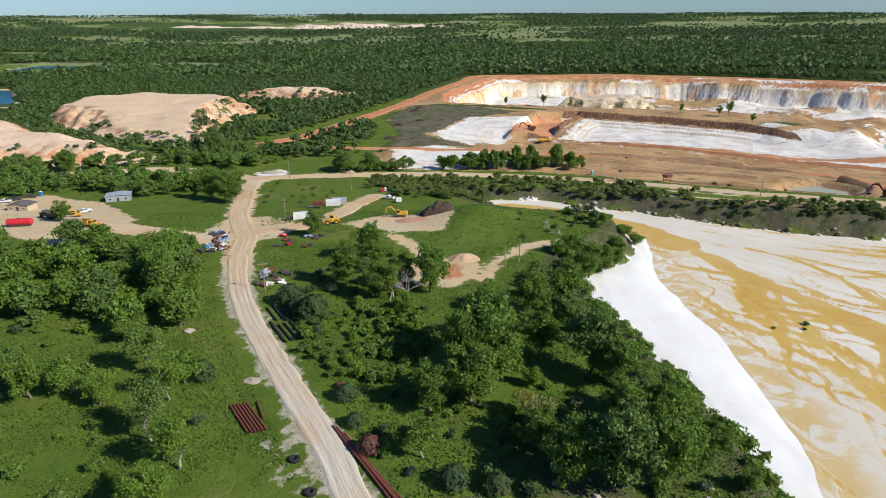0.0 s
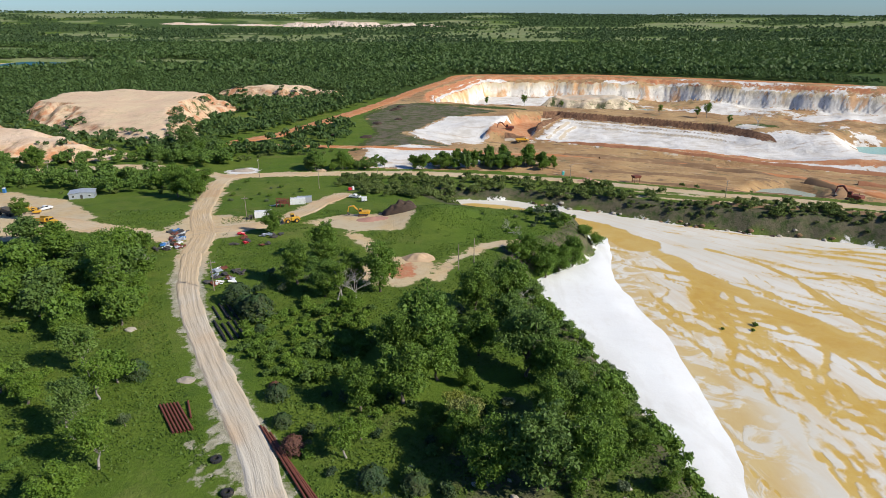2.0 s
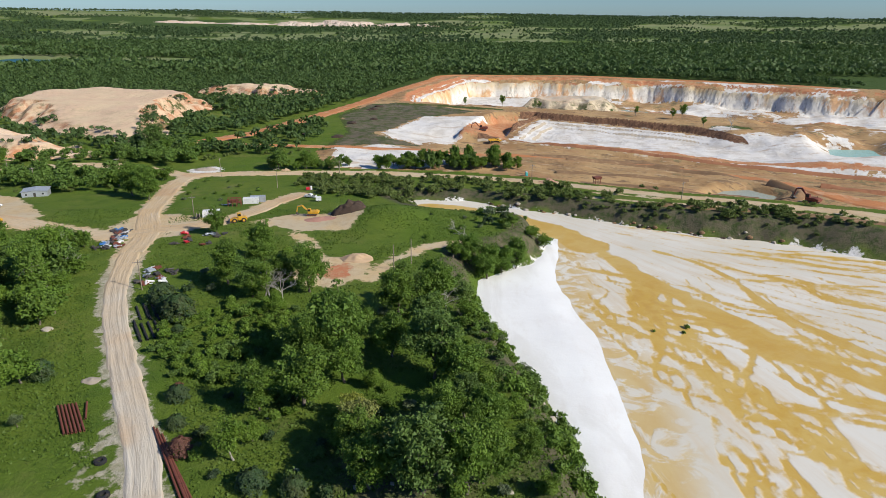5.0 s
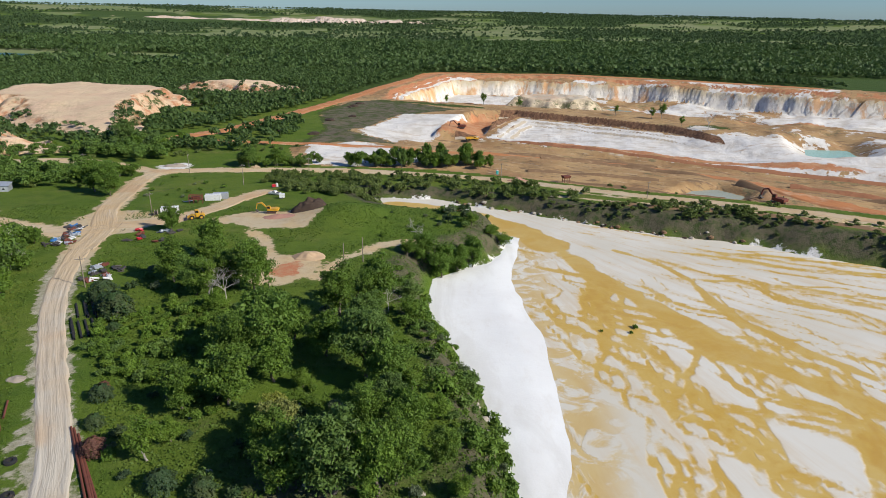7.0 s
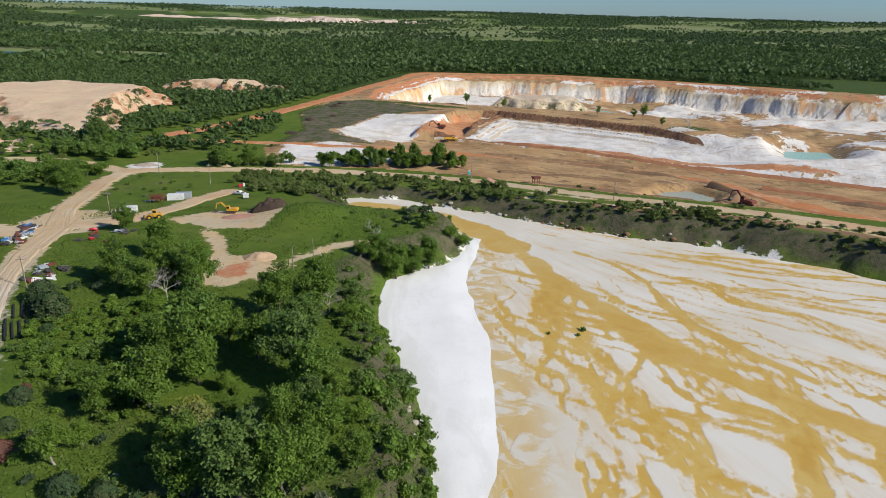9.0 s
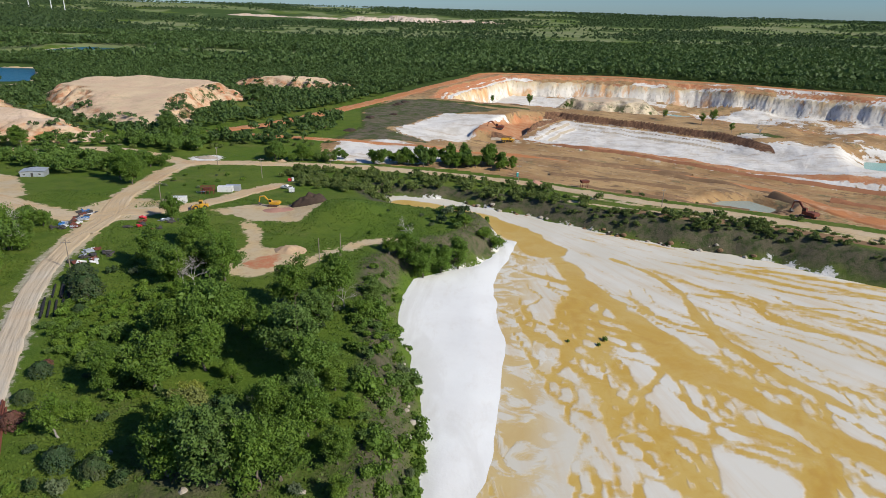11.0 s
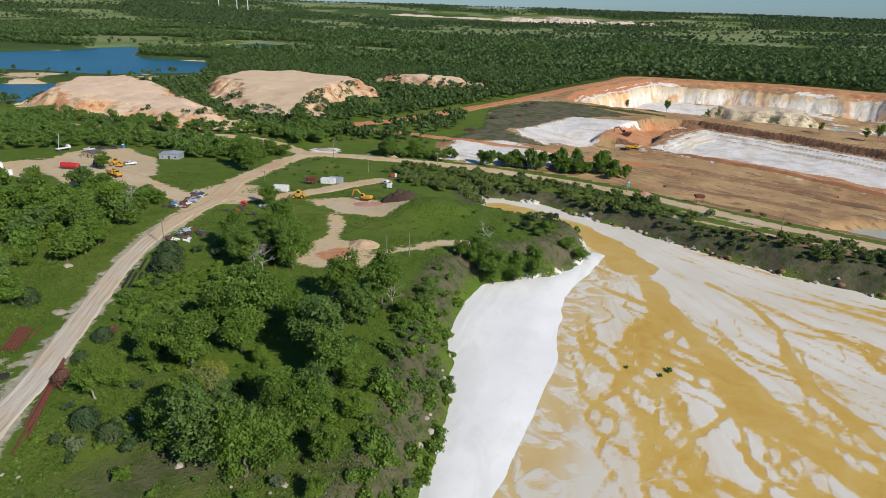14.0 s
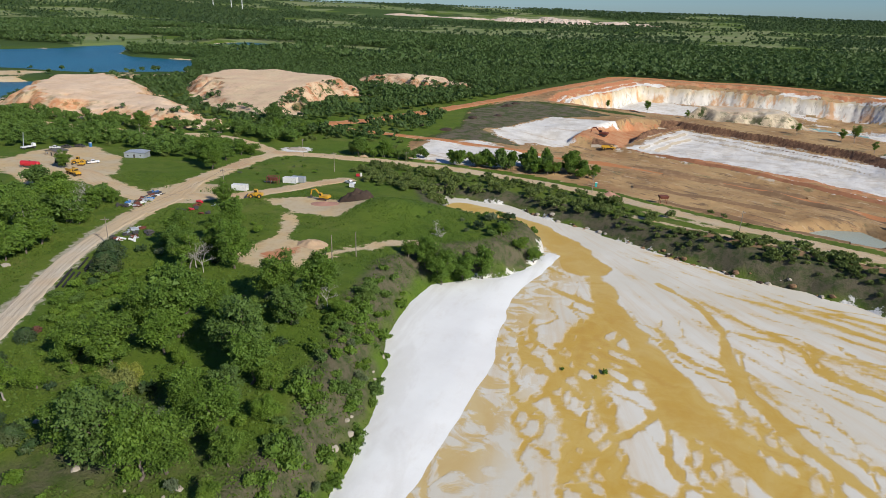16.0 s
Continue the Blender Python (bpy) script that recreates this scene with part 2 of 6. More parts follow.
def pond_material():
    """Pale tailings sand under a film of water, with ochre streams that braid out from the inlet."""
    m = Mat("tailings_flat", 0.5, 0, 0.3)
    uv = m.t.nodes.new("ShaderNodeUVMap").outputs[0]
    grain = m.math("SUBTRACT", m.noise(1.0, 5, 0.65, m.scaled(uv, (46, 9, 1)), 0.4), 0.5)
    fleck = m.math("SUBTRACT", m.noise(0.55, 5, 0.65), 0.5)
    ragged = m.math("ADD", m.math("MULTIPLY", grain, 0.35), m.math("MULTIPLY", fleck, 0.35))
    flow = m.math("ADD", m.attr("flow"), ragged)
    f = m.ramp(flow, 0.26, 0.56)
    stain = m.ramp(m.math("ADD", m.attr("stain"), m.math("MULTIPLY", ragged, 1.3)), 0.15, 0.75)
    core = m.ramp(flow, 0.7, 1.25)
    edge = m.math("MULTIPLY", m.ramp(m.attr("shore"), 1, 13, 1, 0), m.ramp(m.noise(0.12, 5, 0.6, None, 1.2), 0.42, 0.54))
    pale = m.mix(m.ramp(m.noise(0.03, 4), 0.35, 0.65), (0.61, 0.57, 0.47), (0.68, 0.645, 0.555))
    pale = m.mix(m.ramp(m.noise(1.0, 5, 0.65, m.scaled(uv, (30, 2.6, 1))), 0.46, 0.7, 0, 0.55), pale, (0.60, 0.47, 0.30))
    pale = m.mix(m.math("MULTIPLY", stain, 0.75), pale, (0.585, 0.42, 0.19))
    och = m.mix(m.ramp(m.noise(0.09, 5, 0.65, None, 1.2), 0.35, 0.65), (0.545, 0.335, 0.05), (0.585, 0.40, 0.10))
    och = m.mix(m.math("MULTIPLY", core, 0.7), och, (0.49, 0.27, 0.035))
    f = m.math("MAXIMUM", f, m.math("MULTIPLY", edge, 0.75))
    c = m.mix(m.math("MULTIPLY", f, 0.94), pale, och)
    m.bump(m.math("ADD", m.math("MULTIPLY", f, -0.6), m.math("MULTIPLY", m.noise(0.8, 4), 0.25)), 0.35, 0.3)
    return m.done(c, m.ramp(f, 0, 1, 0.7, 0.42))


def beach_material():
    m = Mat("white_silica_sand", 0.95, 0, 0.1)
    c = m.mix(m.ramp(m.noise(0.05, 5, 0.6), 0.35, 0.7), (0.80, 0.80, 0.765), (0.745, 0.735, 0.70))
    c = m.mix(m.ramp(m.noise(0.3, 6, 0.7, m.scaled(m.p, (1, 0.4, 1))), 0.5, 0.75, 0, 0.5), c, (0.68, 0.65, 0.59))
    c = m.mix(m.ramp(m.noise(0.05, 5, 0.6, m.scaled(m.p, (1.6, 0.35, 1), (3, 8, 0)), 0.6), 0.5, 0.62, 0, 0.5), c, (0.66, 0.645, 0.60))
    m.bump(m.math("ADD", m.noise(0.25, 5), m.math("MULTIPLY", m.noise(2.0, 4), 0.2)), 0.35, 0.3)
    return m.done(c)


def heap_material(name, a, b, strip):
    """Dumped spoil: pale tipped top, streaked orange sides."""
    m = Mat(name, 0.95, 0, 0.1)
    side = m.ramp(m.attr("side"), 0.25, 0.6)
    streak = m.noise(1.0, 6, 0.7, m.scaled(m.p, (0.1, 0.1, 0.02)))
    top = m.mix(m.ramp(m.noise(0.04, 6, 0.65), 0.35, 0.65), a, (0.66, 0.47, 0.31))
    top = m.mix(m.ramp(m.noise(0.25, 6, 0.7), 0.5, 0.75, 0, 0.5), top, (0.45, 0.31, 0.2))
    s = m.mix(m.ramp(streak, 0.42, 0.6), b, strip)
    s = m.mix(m.ramp(m.noise(0.06, 5), 0.5, 0.65, 0, 0.8), s, (0.56, 0.44, 0.28))
    c = m.mix(side, top, s)
    weed = m.math("MULTIPLY", m.attr("side"), m.ramp(m.noise(0.09, 6, 0.75), 0.5, 0.58))
    c = m.mix(m.math("MULTIPLY", weed, 0.7), c, (0.06, 0.08, 0.025))
    m.bump(m.math("ADD", m.noise(0.4, 7, 0.7), m.math("MULTIPLY", m.noise(0.1, 5, 0.65), 2.0)), 0.7, 0.8)
    return m.done(c)


def water_material(name, colour, rough=0.12):
    m = Mat(name, rough, 0, 0.12)
    c = m.mix(m.ramp(m.noise(0.01, 3), 0.35, 0.65), colour, tuple(k * 1.25 for k in colour))
    m.bump(m.noise(0.7, 4, 0.6), 0.8, 0.35)
    return m.done(c)


def leaf_material(name, a, b, c3, light=0.25):
    m = Mat(name, 0.6, 0, 0.25)
    c = m.mix(m.island(), a, b)
    c = m.mix(m.ramp(m.noise(0.35, 3), 0.4, 0.65, 0, 0.8), c, c3)
    c = m.mix(m.ramp(m.rand(), 0.0, 1.0, 0, 0.45), c, tuple(k * 1.5 for k in a))
    c = m.mix(m.ramp(m.rand(), 0.55, 1.0, 0, 0.5), c, tuple(0.75 * (k + 0.35 * sum(a) / 3) for k in (a[0] * 0.9, a[1] * 0.8, a[2] * 1.6)))
    tr = m.t.nodes.new("ShaderNodeBsdfTranslucent")
    m.put(tr.inputs[0], c)
    mx = m.t.nodes.new("ShaderNodeMixShader")
    mx.inputs[0].default_value = light
    m.t.links.new(m.b.outputs[0], mx.inputs[1])
    m.t.links.new(tr.outputs[0], mx.inputs[2])
    m.t.links.new(mx.outputs[0], m.t.nodes["Material Output"].inputs[0])
    return m.done(c)


def bark_material(name, a, b):
    m = Mat(name, 0.9, 0, 0.15)
    c = m.mix(m.ramp(m.noise(3.0, 5, 0.7, m.scaled(m.p, (1, 1, 0.3))), 0.35, 0.65), a, b)
    m.bump(m.noise(6.0, 4, 0.7, m.scaled(m.p, (1, 1, 0.25))), 0.6, 0.05)
    return m.done(c)


GROUND = ground_material()
QUARRY = quarry_material()
ROAD = road_material("pale_packed_dirt", (0.56, 0.50, 0.40), (0.56, 0.455, 0.325), (0.575, 0.43, 0.26))
TAN_ROAD = road_material("tan_packed_dirt", (0.58, 0.455, 0.29), (0.57, 0.405, 0.225))
POND = pond_material()
BEACH = beach_material()
HEAP_A = heap_material("orange_spoil", (0.74, 0.56, 0.39), (0.54, 0.25, 0.12), (0.62, 0.42, 0.24))
HEAP_C = heap_material("grey_sand", (0.56, 0.49, 0.37), (0.36, 0.29, 0.2), (0.58, 0.48, 0.33))
HEAP_D = heap_material("pale_pink_spoil", (0.66, 0.56, 0.48), (0.60, 0.46, 0.38), (0.66, 0.55, 0.46))
HEAP_B = heap_material("tan_spoil", (0.68, 0.52, 0.33), (0.44, 0.21, 0.11), (0.58, 0.42, 0.27))
LAKE = water_material("lake_water", (0.010, 0.088, 0.122), 0.3)
PUDDLE = water_material("silty_water", (0.33, 0.36, 0.29), 0.2)
TEAL = water_material("teal_pit_water", (0.25, 0.42, 0.36), 0.2)
LEAF = leaf_material("oak_leaves", (0.094, 0.172, 0.022), (0.160, 0.245, 0.034), (0.078, 0.134, 0.020), 0.3)
LEAF_LIGHT = leaf_material("elm_leaves", (0.112, 0.195, 0.021), (0.175, 0.250, 0.036), (0.080, 0.145, 0.016), 0.27)
LEAF_BRUSH = leaf_material("brush_leaves", (0.115, 0.165, 0.034), (0.18, 0.22, 0.058), (0.09, 0.125, 0.034))
LEAF_DARK = leaf_material("cedar_needles", (0.030, 0.063, 0.019), (0.053, 0.090, 0.027), (0.068, 0.083, 0.030), 0.1)
LEAF_YELLOW = leaf_material("yellow_green_leaves", (0.204, 0.240, 0.036), (0.300, 0.288, 0.060), (0.144, 0.192, 0.030))
LEAF_GREY = leaf_material("dusty_willow_leaves", (0.120, 0.156, 0.072), (0.180, 0.216, 0.108), (0.096, 0.132, 0.048))
LEAF_BROWN = leaf_material("dead_cedar_needles", (0.117, 0.052, 0.036), (0.182, 0.085, 0.052), (0.091, 0.046, 0.033), 0.1)
BARK = bark_material("oak_bark", (0.10, 0.08, 0.06), (0.19, 0.16, 0.13))
PALE_BARK = bark_material("pale_bark", (0.20, 0.18, 0.15), (0.33, 0.30, 0.26))
DEADWOOD = bark_material("bleached_deadwood", (0.36, 0.33, 0.29), (0.5, 0.47, 0.42))


# ---- plan ----
def segdist(x, y, pts, closed=False):
    """Distance to a polyline."""
    best = np.full(np.shape(x), 1e9)
    ends = list(zip(pts, pts[1:])) + ([(pts[-1], pts[0])] if closed else [])
    for (ax, ay), (bx, by) in ends:
        dx, dy = bx - ax, by - ay
        k = np.clip(((x - ax) * dx + (y - ay) * dy) / (dx * dx + dy * dy + 1e-9), 0, 1)
        best = np.minimum(best, np.hypot(x - ax - k * dx, y - ay - k * dy))
    return best


def within(x, y, pts):
    """Signed distance to a polygon, positive inside."""
    d = segdist(x, y, pts, True)
    odd = np.zeros(np.shape(x), bool)
    for (ax, ay), (bx, by) in zip(pts, pts[1:] + pts[:1]):
        cross = (ay > y) != (by > y)
        odd ^= cross & (x < (bx - ax) * (y - ay) / (by - ay + 1e-12) + ax)
    return np.where(odd, d, -d)


def smooth(v, lo, hi):
    k = np.clip((v - lo) / (hi - lo), 0, 1)
    return k * k * (3 - 2 * k)


def rough(x, y, size, octaves=4, seed=0):
    """Value noise, about -1 to 1."""
    out, amp, tot = np.zeros(np.shape(x)), 1.0, 0.0
    for o in range(octaves):
        u, v = x / size + 17.3 * (o + seed), y / size - 9.1 * (o + seed)
        iu, iv = np.floor(u), np.floor(v)
        fu, fv = u - iu, v - iv
        fu, fv = fu * fu * (3 - 2 * fu), fv * fv * (3 - 2 * fv)

        def lattice(a, b):
            s = np.sin(a * 127.1 + b * 311.7 + seed * 7.7 + o) * 43758.5453
            return 2 * (s - np.floor(s)) - 1

        n = (lattice(iu, iv) * (1 - fu) + lattice(iu + 1, iv) * fu) * (1 - fv) + (lattice(iu, iv + 1) * (1 - fu) + lattice(iu + 1, iv + 1) * fu) * fv
        out, tot = out + amp * n, tot + amp
        amp, size = amp * 0.5, size * 0.5
    return out / tot


POND_Z = -8.5
POND_EDGE = [(18, 291), (45, 288), (78, 271), (108, 254), (134, 240), (165, 230), (200, 208), (260, 150), (300, 60), (250, -60), (90, -60), (57, 0),
             (61, 60), (62, 97), (60, 112), (57, 130), (53, 143), (47, 160), (45, 180), (46, 194), (66, 209), (72, 219), (75, 238), (70, 257), (49, 262), (31, 268), (20, 284)]
BEACH_EDGE = [(50, 0), (52, 60), (52, 97), (50, 112), (47, 130), (43, 143), (37, 160), (35, 180), (35, 198), (60, 217), (66, 228), (72, 243), (82, 240), (80, 228), (77, 214),
              (74, 192), (75.5, 170), (77, 155), (77.5, 140), (77, 125), (75, 108), (72, 97), (65, 60), (58, 0)]
STREAM = [(28, 281), (45, 274), (62, 264), (78, 250), (90, 230), (98, 203), (107, 183), (115, 164), (121, 149), (130, 139), (141, 127), (170, 100), (210, 70)]
BRANCH = [(112, 225), (124, 212), (130, 196), (130, 180), (134, 165), (141, 150), (152, 136)]
MAIN_ROAD = [(34, -20), (14, 25), (-6, 64), (-15, 82), (-20, 93), (-30, 111), (-41, 131), (-51, 150), (-60, 172), (-67, 195), (-71, 217), (-82, 245), (-90, 280), (-98, 315), (-97, 338),
             (-78, 344), (-52, 345), (-8, 347), (35, 340), (78, 324), (106, 304), (131, 287), (168, 266), (230, 228), (330, 160)]
WHEEL_TRACK = [(-33, 105), (-27, 92.5), (-22, 84), (-15.5, 72), (-8, 58)]
WEST_ROAD = [(-98, 335), (-130, 355), (-165, 364), (-215, 352), (-300, 350)]
YARD_ROAD = [(-70, 220), (-84, 214), (-108, 222), (-128, 232), (-150, 240)]
EAST_TRACK = [(-70, 222), (-52, 229), (-43, 244), (-38, 268), (-31, 286)]
PIT_ROAD = [(-130, 418), (-126, 440), (-102, 471), (-70, 555), (-40, 650), (-18, 735), (20, 845), (52, 948), (180, 955), (340, 915), (520, 800)]
PIT_TRACK = [(-128, 435), (-80, 425), (-20, 418), (30, 412), (80, 405), (130, 392)]
YARD = [(-185, 232), (-199, 268), (-192, 296), (-150, 274), (-120, 240), (-124, 222), (-136, 207), (-152, 215)]
YARD_WEST = [(-200, 226), (-195, 242), (-172, 230), (-162, 210), (-180, 212)]
DIG = [(-40, 230), (-24, 243), (-2, 242), (4, 236), (0, 219), (-16, 219), (-30, 224)]
PATH = [(-20, 218), (-11, 204), (-7, 190), (2, 178), (12, 172), (16, 188), (28, 203), (40, 208)]
SAND_PATCH = [(-9, 192), (4, 192), (12, 186), (10, 174), (2, 166), (-8, 168), (-12, 178)]
QUARRY_EDGE = [(-45, 405), (-34, 480), (-52, 560), (-18, 735), (52, 952), (180, 955), (340, 915), (520, 800), (900, 620), (900, 180), (330, 185), (232, 244), (170, 280),
               (112, 312), (85, 335), (40, 352), (-30, 360)]
DEEP = [(-2, 660), (2, 735), (66, 930), (176, 935), (332, 896), (512, 782), (890, 600), (890, 400), (480, 480), (330, 545), (240, 582), (110, 622)]
BENCH = [(84, 500), (95, 535), (122, 590), (180, 555), (232, 518), (262, 490), (340, 462), (480, 405), (700, 300), (700, 200), (440, 285), (290, 366), (222, 402), (177, 430), (125, 457), (74, 482)]
RAMP = [(48, 486), (54, 512), (84, 582), (122, 590), (94, 533), (84, 484)]
WHITE_N = [(-14, 470), (6, 520), (22, 556), (60, 560), (86, 566), (60, 510), (46, 472), (21, 445)]
WHITE_S = [(-36, 420), (0, 428), (42, 400), (40, 370), (14, 358), (-24, 360)]
LAKE_EDGE = [(-1300, 760), (-933, 806), (-889, 895), (-885, 1040), (-707, 838), (-580, 842), (-466, 694), (-544, 642), (-701, 618), (-1300, 560)]
LAKE_ARM = [(-790, 1120), (-775, 1300), (-680, 1270), (-560, 1100), (-640, 1045)]
LAGOON = [(-700, 420), (-560, 500), (-487, 556), (-430, 480), (-430, 440), (-520, 400)]
TEAL_POOL = [(316, 446), (326, 470), (350, 468), (344, 444)]
FAR_POOL = [(214, 738), (216, 770), (262, 782), (300, 756), (262, 734)]
FLATS = [(-900, 560), (-560, 634), (-462, 688), (-405, 640), (-425, 545), (-470, 420), (-700, 390), (-900, 420)]
PIT_POOL = [(166, 308), (180, 322), (194, 325), (202, 312), (192, 301), (172, 301)]


def land(y):
    return np.interp(y, [0, 150, 240, 340, 500], [2.5, 2.5, 0, -8, -9])


def height(x, y):
    """The height of the ground."""
    x, y = np.asarray(x, float), np.asarray(y, float)
    r = np.hypot(x - 45, y)
    z = land(y) + 0.55 * rough(x, y, 38, 3) + smooth(r, 420, 900) * 3.0 * rough(x, y, 260, 3, 3)
    z = z + (80 - 0.004 * x) * smooth(r, 2800, 4850) + smooth(r, 1800, 3600) * 9 * rough(x, y, 900, 3, 5)
    # meadow knoll beside the diggings
    z = z + 4.5 * np.exp(-((x - 12) / 17) ** 2 - ((y - 236) / 17) ** 2)
    # pond basin and its banks
    p = within(x, y, POND_EDGE) + 2.5 * rough(x, y, 9, 3, 2)
    z = z * (1 - smooth(p, -13, 1)) + (POND_Z - 1.5) * smooth(p, -13, 1)
    # quarry
    q = within(x, y, QUARRY_EDGE)
    z = np.where(q > 0, np.minimum(z, -8) * smooth(q, 0, 20) + z * (1 - smooth(q, 0, 20)), z)
    z = z + smooth(q, 0, 10) * (0.8 * rough(x, y, 14, 4, 4) + 1.6 * smooth(y + 0.5 * x, 520, 440) * rough(0.87 * x - 0.48 * y, 3.2 * (0.48 * x + 0.87 * y), 40, 4, 16))
    d = within(x, y, DEEP) + 5 * rough(x, y, 34, 4, 6) + 2.0 * rough(x, y, 9, 2, 7)
    z = z - 3 * smooth(d, 0, 3) - 3 * smooth(d, 7, 10) - 19 * smooth(d, 14, 23) - 4 * smooth(d, 40, 100)
    b = within(x, y, BENCH) + 1.6 * rough(x, y, 30, 3, 8) + 0.9 * rough(x, y, 8, 2, 18)
    rp = smooth(within(x, y, RAMP), -3, 3)
    spread = smooth(x, 225, 300)
    down = 5.5 * smooth(b, 0, 4.5 + 54 * spread) + 1.7 * smooth(b, 13, 18 + 50 * spread) + 1.8 * smooth(b, 21, 26 + 50 * spread)
    z = z + smooth(x, 250, 320) * smooth(y + 0.5 * x, 590, 620) * smooth(q, 10, 40) * (7 * rough(x, y, 46, 4, 17) - 1)
    south = smooth(y + 0.5 * x, 500, 540)
    down = down * south + 9 * smooth(b, -95, 0) * smooth(q, 0, 35) * (1 - south)
    z = z - down * (1 - rp) - rp * 9 * smooth(x + 0.2 * (y - 500), 55, 100)
    z = z + (-12.2 - z) * smooth(within(x, y, PIT_POOL), -7, 2)
    for pool, level in ((TEAL_POOL, -20.5), (FAR_POOL, -36.0)):
        z = z + (level - z) * smooth(within(x, y, pool), -26, 3)
    # lakes
    for edge in (LAKE_EDGE, LAKE_ARM, LAGOON):
        k = within(x, y, edge) + 14 * rough(x, y, 70, 3, 9)
        z = z * (1 - smooth(k, -30, 4)) - 17 * smooth(k, -30, 4)
    return z


def at(x, y):
    return on_sheet(x, y)


def on_sheet(x, y):
    """The height of the ground sheet at a place, between its grid points."""
    i = min(max(int(np.searchsorted(gx, x)) - 1, 0), len(gx) - 2)
    j = min(max(int(np.searchsorted(gy, y)) - 1, 0), len(gy) - 2)
    u, v = (x - gx[i]) / (gx[i + 1] - gx[i]), (y - gy[j]) / (gy[j + 1] - gy[j])
    g = Z2[j:j + 2, i:i + 2]
    return float((g[0, 0] * (1 - u) + g[0, 1] * u) * (1 - v) + (g[1, 0] * (1 - u) + g[1, 1] * u) * v)


def mesh_from(name, verts, faces, material, uv=None, attrs=None, flat=False):
    me = bpy.data.meshes.new(name)
    verts, faces = np.asarray(verts, np.float32), np.asarray(faces, np.int32)
    n = faces.shape[1]
    me.vertices.add(len(verts))
    me.vertices.foreach_set("co", verts.ravel())
    me.loops.add(faces.size)
    me.loops.foreach_set("vertex_index", faces.ravel())
    me.polygons.add(len(faces))
    me.polygons.foreach_set("loop_start", np.arange(0, faces.size, n, dtype=np.int32))
    if not flat:
        me.polygons.foreach_set("use_smooth", np.ones(len(faces), bool))
    if uv is not None:
        layer = me.uv_layers.new(name="UVMap")
        layer.data.foreach_set("uv", np.asarray(uv, np.float32)[faces.ravel()].ravel())
    for key, val in (attrs or {}).items():
        a = me.attributes.new(key, "FLOAT", "POINT")
        a.data.foreach_set("value", np.asarray(val, np.float32))
    me.materials.append(material)
    me.update(calc_edges=True)
    me.validate()
    return me


def grid_faces(nx, ny):
    i = (np.arange(ny - 1)[:, None] * nx + np.arange(nx - 1)[None, :]).ravel()
    return np.stack([i, i + 1, i + nx + 1, i + nx], 1)


def stretch(steps):
    out = [steps[0][0]]
    for a, b, s in steps:
        out += list(np.linspace(a, b, max(2, int(round((b - a) / s)) + 1))[1:])
    return np.array(out)


# ---- ground ----
gx = stretch([(-4950, -1300, 90), (-1300, -420, 16), (-420, -160, 5), (-160, 190, 1.8), (190, 330, 2.2), (330, 520, 4), (520, 1000, 14), (1000, 4950, 95)])
gy = stretch([(-1500, -60, 80), (-60, 60, 8), (60, 330, 1.9), (330, 480, 3), (480, 610, 2.0), (610, 620, 2.5), (620, 960, 3.4), (960, 1500, 16), (1500, 4950, 80)])
GX, GY = np.meshgrid(gx, gy)
X, Y = GX.ravel(), GY.ravel()
Z = height(X, Y)
Z2 = Z.reshape(GX.shape)
verts = np.stack([X, Y, Z], 1)
faces = grid_faces(len(gx), len(gy))
R = np.hypot(X - 45, Y)
roads = np.minimum.reduce([segdist(X, Y, MAIN_ROAD) - 4.0 - 1.5 * smooth(Y, 130, 220), segdist(X, Y, WHEEL_TRACK) - 0.4, segdist(X, Y, [(x - 2.6, y - 1.4) for x, y in WHEEL_TRACK]) - 0.2, segdist(X, Y, WEST_ROAD) - 5, segdist(X, Y, YARD_ROAD) - 6, segdist(X, Y, EAST_TRACK) - 5,
                           segdist(X, Y, PATH) - 2.6, np.hypot(X + 72, Y - 226) - 17, np.hypot(X + 98, Y - 338) - 9])
bare = np.maximum.reduce([-roads, within(X, Y, YARD), within(X, Y, YARD_WEST), within(X, Y, DIG), within(X, Y, SAND_PATCH), -(segdist(X, Y, PIT_TRACK) - 5), 2.2 - segdist(X, Y, [(100, 281), (128, 267), (165, 253), (200, 235), (245, 203)]), 1.5 - segdist(X, Y, [(104, 292), (140, 273), (180, 252), (230, 220)])])
red = np.maximum.reduce([4.6 - np.hypot((X - 1) / 1.0, (Y - 179) / 1.3), -(segdist(X, Y, PIT_ROAD) - 8)])
bank = within(X, Y, POND_EDGE)
shore = np.max([within(X, Y, e) for e in (LAKE_EDGE, LAKE_ARM, LAGOON)], axis=0) + 14 * rough(X, Y, 70, 3, 9)
flats = within(X, Y, FLATS)
bare = np.maximum.reduce([bare, 5 - np.abs(shore + 10) + 8 * rough(X, Y, 50, 2, 19), np.minimum(flats, 12) - 15 + 22 * rough(X, Y, 60, 3, 23)])
white = np.maximum.reduce([within(X, Y, WHITE_S), 9 - np.hypot(X + 96, Y - 352), np.minimum(bank + 3.0, (X + 0.4 * Y - 138) * 0.3) + 2.5 * rough(X, Y, 12, 3, 15) - 9 * smooth(X, 85, 100) * smooth(rough(X, Y, 34, 2, 27), 0.15, -0.1)])
scrub = np.maximum(np.minimum(bank + 17, 4 - np.abs(bank + 9)) * 0.8 + 2.5 * rough(X, Y, 10, 3, 24) + 1.6, 1.7 + 1.6 * rough(X, Y, 14, 3, 22) - 0.1 * np.hypot(X - 25, Y - 85))
